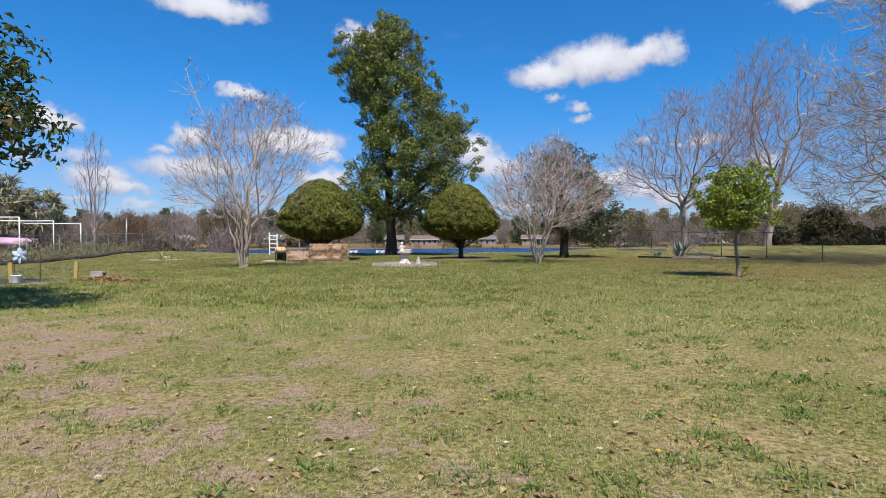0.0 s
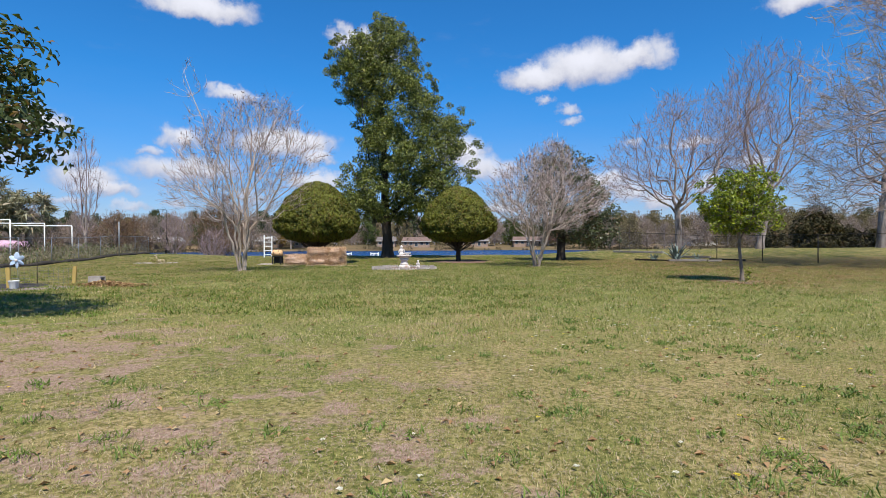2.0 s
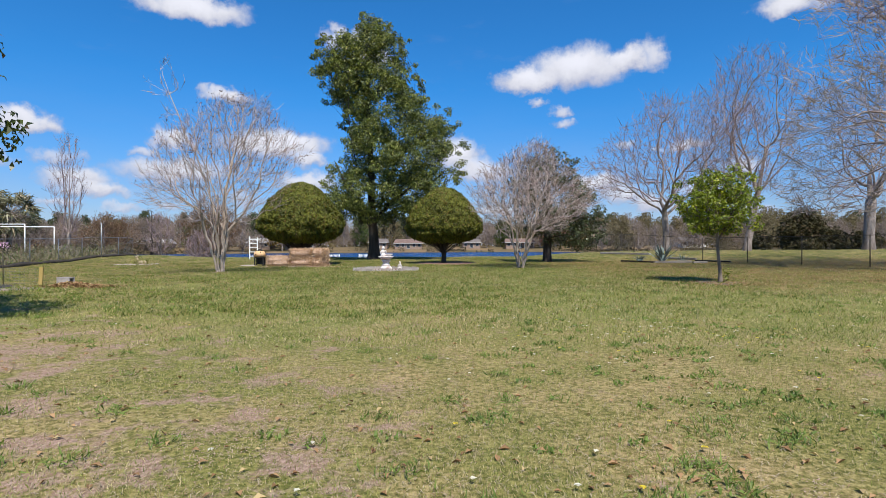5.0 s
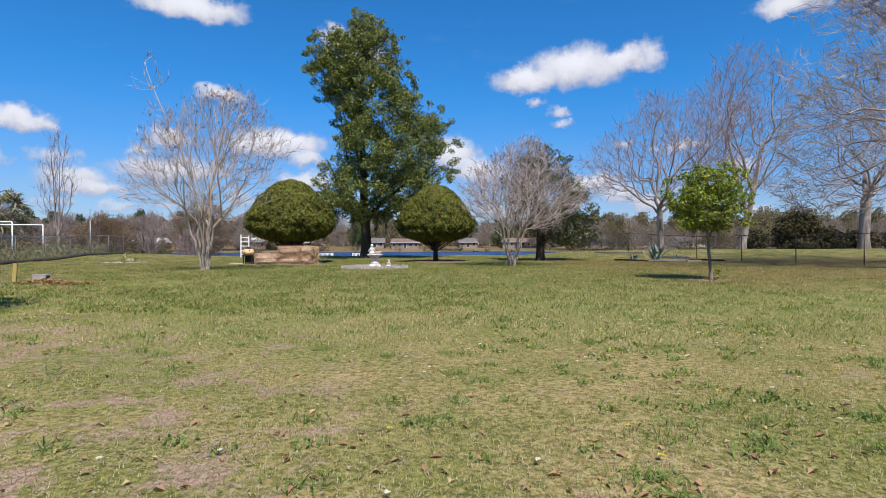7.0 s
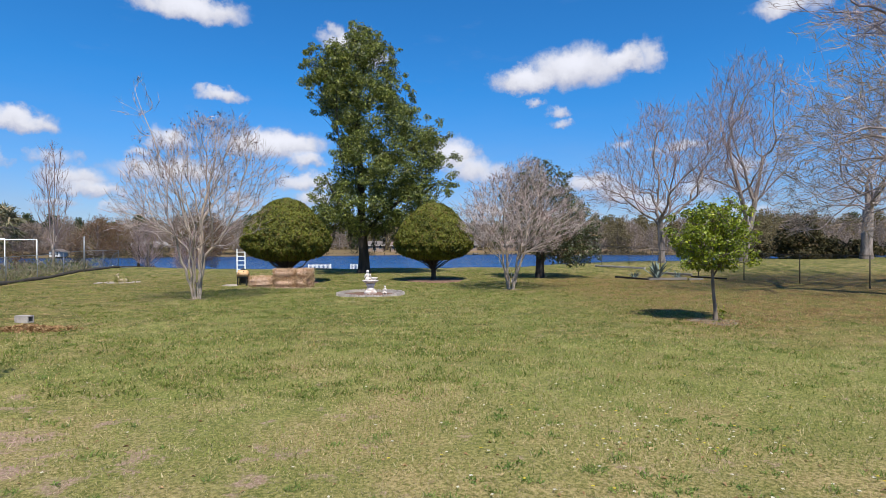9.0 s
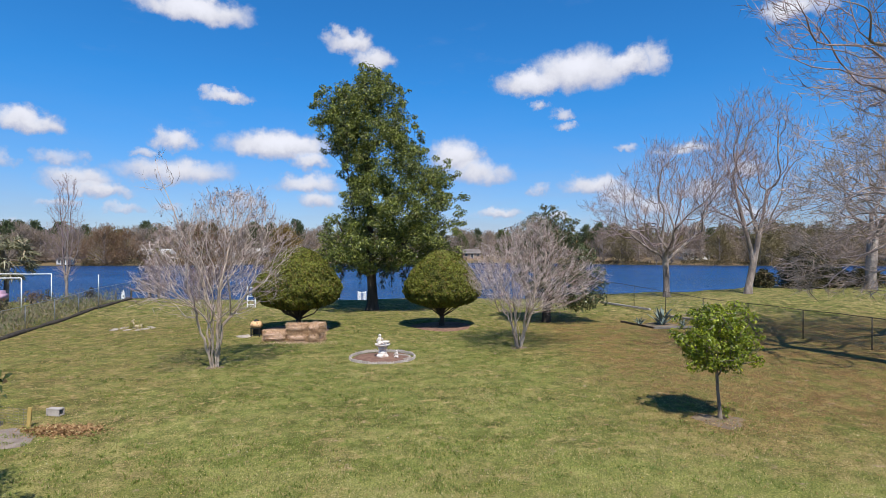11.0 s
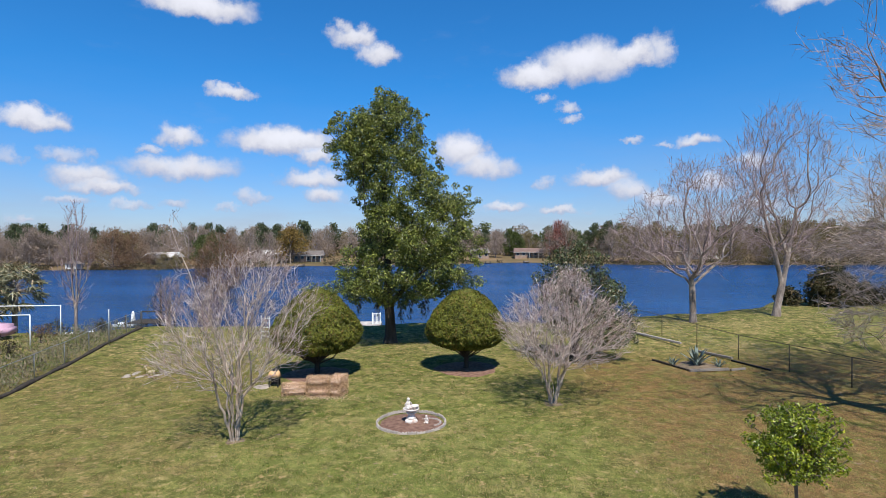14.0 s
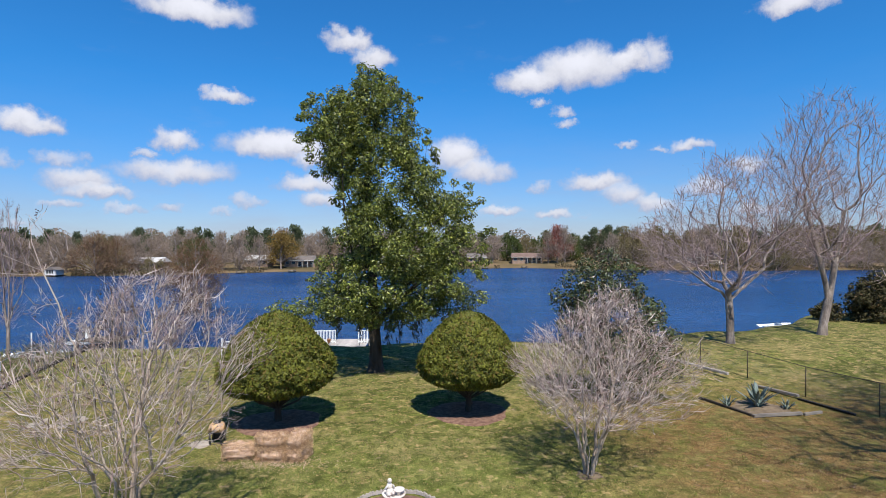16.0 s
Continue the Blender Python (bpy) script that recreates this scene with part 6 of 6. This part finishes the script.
for kind, b, back, s in (("rust", -0.585, 3, 1.0), ("rust", -0.548, 9, 0.8), ("olive", -0.575, 14, 1.0), ("olive", -0.49, 2, 0.42), ("olive", -0.47, 3, 0.36), ("bare", -0.515, 14, 0.9), ("bare2", -0.70, 10, 0.9), ("bare", -0.735, 6, 1.0), ("bare", -0.66, 22, 0.9), ("pine", -0.255, 24, 1.05), ("pine", -0.24, 30, 1.1), ("pine", -0.31, 30, 0.95), ("pine", -0.285, 26, 1.0), ("pine", -0.71, 34, 1.0), ("pine", -0.74, 30, 1.0), ("pine", -0.76, 34, 1.0), ("pine", -0.51, 40, 1.0), ("pine", -0.62, 44, 0.9), ("green", -0.422, 6, 1.0), ("pine", -0.392, 30, 0.95), ("green", -0.405, 12, 0.9), ("gold", -0.262, 12, 1.1),
                         ("red", 0.232, 20, 1.3), ("bare", 0.215, 18, 1.0), ("bare", 0.245, 20, 1.1), ("bare", 0.115, 24, 0.9), ("green", 0.14, 34, 1.0), ("pine", 0.30, 40, 1.0), ("pine", 0.325, 36, 1.05),
                         ("pine", 0.345, 44, 1.0), ("bare", -0.30, 8, 0.9), ("bare2", -0.335, 10, 1.0), ("bare", -0.365, 10, 0.85), ("green", 0.06, 40, 1.0), ("pine", -0.04, 40, 1.0), ("green", -0.12, 30, 1.1)):
    y = float(far_shore(b * 215)) + back
    plant(kind, bank_x(b, y), y, s, rr.uniform(0, 360))
for i in range(150):
    b = -1.15 + 2.3 * (i + rr.random()) / 150
    y = float(far_shore(b * 215))
    back = rr.uniform(26, 62)
    y += back
    x = bank_x(b, y)
    pool = ("bare", "bare2", "bare", "bare2", "olive", "pine") if b < 0.0 else ("green", "olive", "bare", "pine", "green") if b < 0.3 else ("bare", "olive", "olive", "olive", "bare2", "pine")
    kind = rr.choice(pool)
    plant(kind, x, y, rr.uniform(0.75, 1.1), rr.uniform(0, 360))
for i in range(34):
    b = 0.32 + 0.9 * (i + rr.random()) / 34
    y = float(far_shore(b * 210)) + rr.uniform(3, 16)
    plant(rr.choice(("bare2", "olive", "bare", "olive")), bank_x(b, y), y, rr.uniform(0.7, 1.0), rr.uniform(0, 360))
for i in range(18):
    b = -1.1 + 0.48 * (i + rr.random()) / 18
    y = float(far_shore(b * 210)) + rr.uniform(4, 16)
    plant(rr.choice(("bare2", "olive", "bare", "bare")), bank_x(b, y), y, rr.uniform(0.7, 1.0), rr.uniform(0, 360))

rng = np.random.default_rng(300)
for wname, leaf, n, hi in (("far_woods_brown", HAZY_BROWN, 64000, 15.5), ("far_woods_green", HAZY_PINE, 20000, 15.0)):
    b = rng.uniform(-1.3, 1.3, n)
    back = rng.uniform(55, 110, n)
    y = far_shore(b * 215) + back
    x = b * (y - 4)
    top = hi * (0.72 + 0.2 * np.sin(b * 31 + back * 0.05) + 0.14 * np.sin(b * 77 + 2))
    z = land_rows(x, y) + top * rng.random(n) ** 0.7
    pts = np.stack((x, y, z), 1)
    tagged(hang(wname, leaf_mesh(wname, pts, np.tile((0, -0.5, 0.5), (n, 1)), 1.1, 0.6, leaf, rng, 0.3)), "distant mixed woods behind the far bank houses", "woods", kind="stuff")
n = 7000
b = rng.uniform(-1.2, 1.2, n)
y = far_shore(b * 215) + rng.uniform(30, 70, n)
pts = np.stack((b * (y - 4), y, land_rows(b * (y - 4), y) + rng.random(n) ** 1.5 * 3.2), 1)
tagged(hang("far_undergrowth", leaf_mesh("far_undergrowth", pts, np.tile((0, -0.5, 0.5), (n, 1)), 1.3, 0.6, FAR_OLIVE, rng, 0.4)), "brown and olive undergrowth on the far bank", "undergrowth", kind="stuff")

# waterline scrub; its dark colour also paints the shore's dark reflection
n = 26000
b = rng.uniform(-1.2, 1.2, n)
keep = (np.sin(b * 23 + 1.0) + 0.7 * np.sin(b * 61 + 2.0) + rng.normal(size=n) * 0.25 > -0.6)
for gap, wide in ((-0.25, 0.045), (-0.345, 0.02), (-0.665, 0.035), (0.175, 0.05), (0.095, 0.02), (-0.02, 0.02)):
    keep &= np.abs(b - gap) > wide
b = b[keep]
n = len(b)
y = far_shore(b * 215) + rng.uniform(-0.5, 9, n)
pts = np.stack((b * (y - 4), y, land_rows(b * (y - 4), y) + rng.random(n) ** 1.3 * 2.6 * (0.6 + 0.4 * np.sin(b * 90))), 1)
tagged(hang("far_shore_scrub", leaf_mesh("far_shore_scrub", pts, np.tile((0, -0.5, 0.5), (n, 1)), 0.6, 0.5, REFLECTION_SCRUB, rng, 0.3)), "brown scrub overhanging the far water, darkened as its reflection line", "scrub", kind="stuff")

# houses across the lake
ROOF_GREY = surface("grey_shingle", (0.10, 0.084, 0.077), (0.175, 0.15, 0.135), 0.8, 6.0, 0.9, 0.2)
ROOF_PALE = surface("pale_roof", (0.34, 0.33, 0.315), (0.52, 0.50, 0.475), 0.8, 6.0, 0.8, 0.1)
ROOF_BROWN = surface("brown_shingle", (0.1184, 0.0777, 0.0629), (0.2072, 0.1406, 0.1184), 0.8, 6.0, 0.9, 0.2)
WALL_BRICK = surface("tan_brick_wall", (0.2072, 0.1406, 0.1036), (0.3108, 0.2294, 0.1776), 0.7, 8.0, 0.9, 0.2)
WALL_WHITE = surface("white_siding", (0.50, 0.48, 0.45), (0.66, 0.64, 0.60), 0.7, 8.0, 0.8, 0.1)
PANE = bpy.data.materials.new("window_pane")
PANE.use_nodes = True
PANE.node_tree.nodes["Principled BSDF"].inputs["Base Color"].default_value = (0.03, 0.04, 0.05, 1)
PANE.node_tree.nodes["Principled BSDF"].inputs["Roughness"].default_value = 0.08


FAR_TRIM = surface("weathered_trim", (0.36, 0.34, 0.31), (0.52, 0.50, 0.46), 0.9, 8.0, 0.8, 0.1)


def house(b, back, ln, wall, roof, label, h=2.5, turn=0.0, windows=5, porch=True):
    y = float(far_shore(b * 215)) + back
    x = bank_x(b, y)
    ob = thing("house", x, y, turn=turn, label=label, category="house", group="far bank houses")
    dp = 8.0
    part("wall", box(bmesh.new(), (0, 0, h / 2 - 0.3), (ln, dp, h + 0.6)), wall, ob)
    bm = bmesh.new()
    e, top = 0.6, h + 1.8
    lo = [bm.verts.new((sx * (ln / 2 + e), sy * (dp / 2 + e), h - 0.05)) for sx, sy in ((-1, -1), (1, -1), (1, 1), (-1, 1))]
    hi = [bm.verts.new((sx * (ln / 2 + e - 0.6), 0, top)) for sx in (-1, 1)]
    for f in ((lo[0], lo[1], hi[1], hi[0]), (lo[2], lo[3], hi[0], hi[1]), (lo[1], lo[2], hi[1]), (lo[3], lo[0], hi[0]), (lo[3], lo[2], lo[1], lo[0])):
        bm.faces.new(f)
    part("roof", bm, roof, ob)
    part("fascia", box(bmesh.new(), (0, -dp / 2 - e - 0.05, h - 0.1), (ln + 2 * e, 0.1, 0.24)), FAR_TRIM, ob)
    for i in range(windows):
        wx = (i + 0.5) / windows * ln - ln / 2
        if i == windows // 2:
            d = part("door", box(bmesh.new(), (wx, -dp / 2 - 0.03, 1.02), (1.5, 0.08, 2.04), 0.01), FAR_TRIM, ob)
            part("pane", box(bmesh.new(), (wx, -dp / 2 - 0.09, 1.05), (1.2, 0.03, 1.7)), PANE, d)
        else:
            w = part("window", box(bmesh.new(), (wx, -dp / 2 - 0.03, 1.5), (1.4, 0.08, 1.3), 0.01), FAR_TRIM, ob)
            part("pane", box(bmesh.new(), (wx, -dp / 2 - 0.09, 1.5), (1.2, 0.03, 1.1)), PANE, w)
    if porch:
        part("porch_roof", box(bmesh.new(), (ln * 0.2, -dp / 2 - 1.6, h - 0.32), (ln * 0.5, 3.0, 0.16), 0.01), roof, ob)
        for i in range(4):
            part("porch_post", box(bmesh.new(), (ln * (-0.03 + 0.152 * i), -dp / 2 - 2.9, h / 2 - 0.3), (0.16, 0.16, h), 0.01), FAR_TRIM, ob)
    return ob


house(-0.492, 22, 11.5, WALL_BRICK, ROOF_PALE, "low ranch house with a pale roof across the lake", turn=6, porch=False)
house(-0.228, 20, 12.0, WALL_BRICK, ROOF_GREY, "low ranch house with a white porch across the lake", turn=8)
house(-0.300, 24, 9.0, WALL_BRICK, ROOF_PALE, "small grey-roofed house across the lake", windows=3, porch=False)
house(0.176, 22, 13.5, WALL_BRICK, ROOF_BROWN, "low brick house with a brown roof across the lake", turn=-4)
house(0.085, 24, 8.0, WALL_BRICK, ROOF_GREY, "small tan house across the lake", windows=3, porch=False)
house(-0.030, 22, 12.0, WALL_BRICK, ROOF_BROWN, "low brown-roofed house across the lake", porch=False)
house(-0.085, 24, 8.0, WALL_BRICK, ROOF_GREY, "small tan house across the lake", windows=3, porch=False)
house(-0.655, 26, 11.0, WALL_BRICK, ROOF_GREY, "low grey-roofed house across the lake", turn=10, porch=False)
house(0.50, 26, 11.0, WALL_WHITE, ROOF_GREY, "low house among bare trees across the lake", porch=False)


def far_dock(b, ln, covered, label):
    y = float(far_shore(b * 215)) + 1.0
    ob = thing("boathouse" if covered else "far_dock", bank_x(b, y), y, WATER, label=label, category="boathouse" if covered else "dock")
    part("deck", box(bmesh.new(), (0, -ln / 2, 0.55), (2.2, ln, 0.12), 0.01), OLD_WOOD, ob)
    for q in range(3):
        for s in (-0.9, 0.9):
            tube(ob, "pile", [(s, -ln * (q + 0.3) / 3, -1.5), (s, -ln * (q + 0.3) / 3, 0), (s, -ln * (q + 0.3) / 3, 0.9)], 0.1, DARK_WOOD)
    if covered:
        for s in (-1.7, 1.7):
            part("side_wall", box(bmesh.new(), (s, -ln / 2, 1.4), (0.15, ln, 1.8)), WALL_WHITE, ob)
        part("rear_wall", box(bmesh.new(), (0, -0.1, 1.4), (3.2, 0.15, 1.8)), DARK_WOOD, ob)
        for s in (-1.35, -0.45, 0.45, 1.35):
            part("front_post", box(bmesh.new(), (s, -ln, 1.4), (0.4 if abs(s) > 1 else 0.2, 0.15, 1.8)), WALL_WHITE, ob)
        part("front_rail", box(bmesh.new(), (0, -ln - 0.02, 0.85), (3.3, 0.12, 0.4)), WALL_WHITE, ob)
        bm = bmesh.new()
        v = [bm.verts.new(p) for p in ((-2.2, -ln - 0.3, 2.25), (2.2, -ln - 0.3, 2.25), (2.2, 0.3, 2.25), (-2.2, 0.3, 2.25), (0, -ln - 0.3, 3.2), (0, 0.3, 3.2))]
        for f in ((0, 1, 4), (1, 2, 5, 4), (2, 3, 5), (3, 0, 4, 5), (3, 2, 1, 0)):
            bm.faces.new([v[i] for i in f])
        part("roof", bm, ROOF_GREY, ob)


far_dock(-0.648, 4, True, "white-walled boathouse with a grey roof on the far bank")
far_dock(0.17, 5, False, "small weathered dock on the far bank")
far_dock(-0.24, 5, False, "small weathered dock on the far bank")
far_dock(-0.33, 4, False, "small weathered dock on the far bank")
far_dock(0.10, 4, False, "small weathered dock on the far bank")

# ---- the lawn's small growth ----
BLADE = foliage("grass_blade", (0.085, 0.112, 0.026), (0.34, 0.36, 0.10), (0.52, 0.43, 0.25), 0.3, 0.7, 0.2, 0.26)
WEED = foliage("weed_leaf", (0.085, 0.135, 0.03), (0.225, 0.295, 0.07), None, 0.35, 0.6, 0.25)
FLOWER_Y = foliage("yellow_petal", (0.518, 0.3848, 0.0222), (0.629, 0.518, 0.0592), None, 0.2)
FLOWER_W = foliage("white_petal", (0.5328, 0.5032, 0.407), (0.629, 0.6068, 0.5328), None, 0.2)


SPOTS = []
rr = random.Random(71)
for _ in range(120):
    sy = 2.0 + 9.0 * rr.random() ** 1.3
    sx = rr.uniform(-0.9, 0.9) * sy if rr.random() < 0.6 else -2.2 - rr.random() * 4.5
    if sx < -2.0 and not rr.random() < 0.3:
        sy = rr.uniform(4.8, 8.8)
    SPOTS.append((sx, sy, rr.uniform(0.05, 0.20) * (1.6 if sx < -2.0 else 0.4 if sx > 0.7 else 1.0)))
SPOTS += [(-0.13, 3.06, 0.14), (0.02, 2.75, 0.2), (-0.2, 2.6, 0.16), (-0.75, 3.9, 0.28), (-0.3, 3.8, 0.24), (0.15, 4.9, 0.3)]


def on_spot(x, y):
    """How thin the grass is at the points: above 1 on a worn spot."""
    best = np.zeros(len(x))
    for sx, sy, r in SPOTS:
        a = np.arctan2(y - sy, x - sx)
        q = r * (1 + 0.28 * np.sin(3 * a + sx * 9) + 0.18 * np.sin(7 * a + sy * 5))
        best = np.maximum(best, q / (np.hypot(x - sx, (y - sy) * 0.8) + 1e-6))
    return best



def lawn_blades(n, seed, y0, y1, size, wide):
    """Single blades over the nearer lawn, thinner with distance."""
    rng = np.random.default_rng(seed)
    y = y0 + (y1 - y0) * rng.beta(1.25, 2.3, n)
    x = rng.normal(0.2, 0.42, n) * (4.0 + 0.9 * np.maximum(y, 0))
    keep = np.sin(x * 2.3 + 1.7 * np.sin(y * 1.9)) + np.sin(y * 3.1 + 2 * np.sin(x * 1.3)) + rng.normal(size=n) * 1.0 > -0.9
    keep &= on_spot(x, y) < rng.uniform(0.7, 3.2, n)
    x, y = x[keep], y[keep]
    n = len(x)
    z = land_rows(x, y)
    a = rng.uniform(0, 2 * np.pi, n)
    lean = rng.uniform(0.15, 1.35, n)
    ln = size * rng.uniform(0.5, 1.4, n)
    w = wide * rng.uniform(0.7, 1.3, n)
    ca, sa = np.cos(a), np.sin(a)
    b = rng.uniform(0, 2 * np.pi, n)
    root = np.stack((x, y, z - 0.004), 1)
    side = np.stack((np.cos(b), np.sin(b), np.zeros(n)), 1) * w[:, None]
    tip = root + np.stack((ca * np.sin(lean), sa * np.sin(lean), np.cos(lean)), 1) * ln[:, None]
    v = np.stack((root - side, root + side, tip), 1).reshape(-1, 3)
    return flat_mesh("grass", v, np.arange(n * 3, dtype=np.int32).reshape(n, 3), BLADE)


tagged(hang("grass", lawn_blades(380000, 401, 1.3, 13.0, 0.027, 0.0021)), "short patchy green and straw grass blades", "grass", kind="stuff")
tagged(hang("grass_far", lawn_blades(210000, 402, 6.5, 36.0, 0.05, 0.006)), "short patchy green and straw grass blades", "grass", kind="stuff")


def tufts(name, spots, blades, size, wide, material, label, category, seed, up=0.9):
    rng = np.random.default_rng(seed)
    pts, al = [], []
    for x, y, s in spots:
        k = int(blades * s)
        a, lean = rng.uniform(0, 2 * np.pi, k), rng.uniform(0.1, 1.2, k)
        d = np.stack((np.cos(a) * np.sin(lean), np.sin(a) * np.sin(lean), np.cos(lean)), 1)
        r = np.stack((rng.normal(size=k) * 0.06 * s, rng.normal(size=k) * 0.05 * s, np.zeros(k)), 1) + (x, y, land(x, y))
        pts.append(r + d * size * 0.4)
        al.append(d * 4)
    pts = np.concatenate(pts)
    return tagged(hang(name, leaf_mesh(name, pts, np.tile((0, -0.4, 0.4), (len(pts), 1)), size, wide, material, rng, 0.2, np.concatenate(al))), label, category, kind="stuff")


rr = random.Random(58)
CLUMP = foliage("grass_clump", (0.065, 0.095, 0.02), (0.23, 0.275, 0.06), (0.34, 0.28, 0.13), 0.3, 0.8, 0.15, 0.2)
clumps = []
while len(clumps) < 2600:
    cy = rr.uniform(9.0, 46.0)
    cx = rr.uniform(-0.75, 0.6) * (cy * 0.75 + 5)
    if cx > 4 + 0.25 * (cy - 20) and rr.random() < 0.75 or cx < -10 and rr.random() < 0.5 or math.hypot(cx - FX, cy - FY) < 1.7 or min(math.hypot(cx - 1.35, cy - 34.0), math.hypot(cx + 6.98, cy - 33.0)) < 2.2:
        continue
    if noise.noise(Vector((cx * 0.35, cy * 0.35, 4.0))) < rr.uniform(-0.5, 0.25):
        continue
    clumps.append((cx, cy, rr.uniform(0.7, 2.2)))
tufts("grass_clumps", clumps, 13, 0.10, 0.13, CLUMP, "darker green clumps of taller grass in the lawn", "grass", 59)
THATCH = foliage("dry_thatch", (0.25, 0.195, 0.13), (0.40, 0.33, 0.225), (0.24, 0.15, 0.09), 0.1, 0.9, 0.1)
rng = np.random.default_rng(403)
n = 50000
y = 1.0 + 13.0 * rng.beta(1.1, 2.2, n)
x = rng.normal(0.0, 0.42, n) * (3.0 + 0.9 * y)
tagged(hang("grass_thatch", leaf_mesh("grass_thatch", np.stack((x, y, land_rows(x, y) + 0.012), 1), np.tile((0, 0, 1.0), (n, 1)), 0.032, 0.12, THATCH, rng, 0.7)), "dry clippings and thatch lying in the lawn", "thatch", kind="stuff")
SOIL_BIT = foliage("soil_crumb", (0.33, 0.225, 0.175), (0.50, 0.375, 0.31), None, 0.05, 0.95, 0.05)
rng = np.random.default_rng(405)
n = 130000
y = 1.6 + 10.0 * rng.beta(1.0, 2.0, n)
x = rng.uniform(-0.95, 0.95, n) * y
ok = on_spot(x, y) > rng.uniform(0.75, 1.6, n)
x, y = x[ok], y[ok]
n = len(x)
tagged(hang("soil_crumbs", leaf_mesh("soil_crumbs", np.stack((x, y, land_rows(x, y) + 0.004), 1), np.tile((0, 0, 1.0), (n, 1)), 0.009, 0.7, SOIL_BIT, rng, 0.98)), "pinkish sandy soil showing through worn grass", "soil", kind="stuff")
TUFT = foliage("lawn_tuft", (0.062, 0.080, 0.019), (0.215, 0.235, 0.055), (0.34, 0.245, 0.12), 0.3, 0.8, 0.15, 0.3)
rng = np.random.default_rng(404)
n = 116000
y = 9.0 + 37.0 * rng.beta(1.5, 1.5, n)
x = rng.normal(0.0, 0.36, n) * (6.0 + 0.75 * y)
ok = (np.sin(x * 3.1 + np.sin(y * 2.3) * 2) + np.sin(y * 3.7 + np.sin(x * 1.9) * 2) + rng.normal(size=n) * 0.9 > 0.0) & (np.hypot(x - FX, y - FY) > 1.5) & (np.hypot(x - 1.35, y - 34.0) > 2.2) & (np.hypot(x + 7.15, y - 33.0) > 2.2)
x, y = x[ok], y[ok]
n = len(x)
tagged(hang("lawn_tufts", leaf_mesh("lawn_tufts", np.stack((x, y, land_rows(x, y) + 0.02), 1), np.tile((0, -0.7, 0.3), (n, 1)), 0.085, 0.15, TUFT, rng, 0.3, np.tile((0, 0, 1.2), (n, 1)))), "uneven clumps of grass across the lawn", "grass", kind="stuff")
rr = random.Random(55)
near = [(-0.33, 3.0, 1.2), (0.35, 2.95, 1.6), (0.62, 3.05, 1.2), (1.35, 3.1, 1.4), (1.62, 3.4, 1.6), (1.9, 3.9, 1.4), (1.2, 2.6, 1.2), (0.9, 2.4, 1.2), (1.7, 2.9, 1.5)]
wide_spots = [(rr.uniform(-0.8, 0.8) * y, y, rr.uniform(0.5, 1.2)) for y in [2.0 + 14 * rr.random() ** 1.4 for _ in range(170)]]
tufts("weed_tufts", near + wide_spots, 42, 0.075, 0.10, WEED, "bright green grass tufts in the lawn", "weeds", 56)
dark_spots = [(rr.uniform(1.0, 4.5), rr.uniform(3.5, 8.5), rr.uniform(0.6, 1.2)) for _ in range(60)] + [(rr.uniform(-0.8, 0.85) * y, y, rr.uniform(0.5, 1.1)) for y in [3 + 22 * rr.random() for _ in range(90)]]
tufts("clover_patches", dark_spots, 24, 0.05, 0.32, WEED, "low broad-leaved weeds in the lawn", "weeds", 57)
rng = np.random.default_rng(60)
n = 1800
y = 1.8 + 22 * rng.random(n) ** 1.6
x = rng.uniform(-0.85, 0.85, n) * y
tagged(hang("fallen_leaves", leaf_mesh("fallen_leaves", np.stack((x, y, land_rows(x, y) + 0.014), 1), np.tile((0, 0, 1.0), (n, 1)), 0.05, 0.5, LEAF_LITTER, rng, 0.75)), "dry brown leaves scattered over the grass", "leaves", kind="stuff")
n = 420
x, y = rng.normal(8.6, 0.6, n), rng.normal(15.7, 0.45, n)
tagged(hang("fallen_leaves", leaf_mesh("fallen_leaves", np.stack((x, y, land_rows(x, y) + 0.02), 1), np.tile((0, 0, 1.0), (n, 1)), 0.06, 0.5, LEAF_LITTER, rng, 0.75)), "dry leaves under the citrus tree", "leaves", kind="stuff")
for fname, mt, n, seed in (("yellow_flowers", FLOWER_Y, 70, 61), ("white_flowers", FLOWER_W, 160, 62)):
    rng = np.random.default_rng(seed)
    y = np.concatenate((2.2 + 16 * rng.random(n // 2) ** 1.3, rng.normal(7.0, 1.2, n - n // 2)))
    x = np.concatenate((rng.uniform(-0.8, 0.8, n // 2) * y[: n // 2], rng.normal(3.2, 1.2, n - n // 2)))
    c = np.stack((x, y, land_rows(x, y) + 0.032), 1)
    a = np.tile(np.arange(7) * 2 * np.pi / 7, n)
    pet = np.repeat(c, 7, 0) + np.stack((np.cos(a), np.sin(a), np.zeros(n * 7)), 1) * 0.008
    tagged(hang(fname, leaf_mesh(fname, pet, np.tile((0, 0, 1.0), (n * 7, 1)), 0.020, 0.6, mt, rng, 0.9)), "small flowers dotted over the lawn", "flowers", kind="stuff")
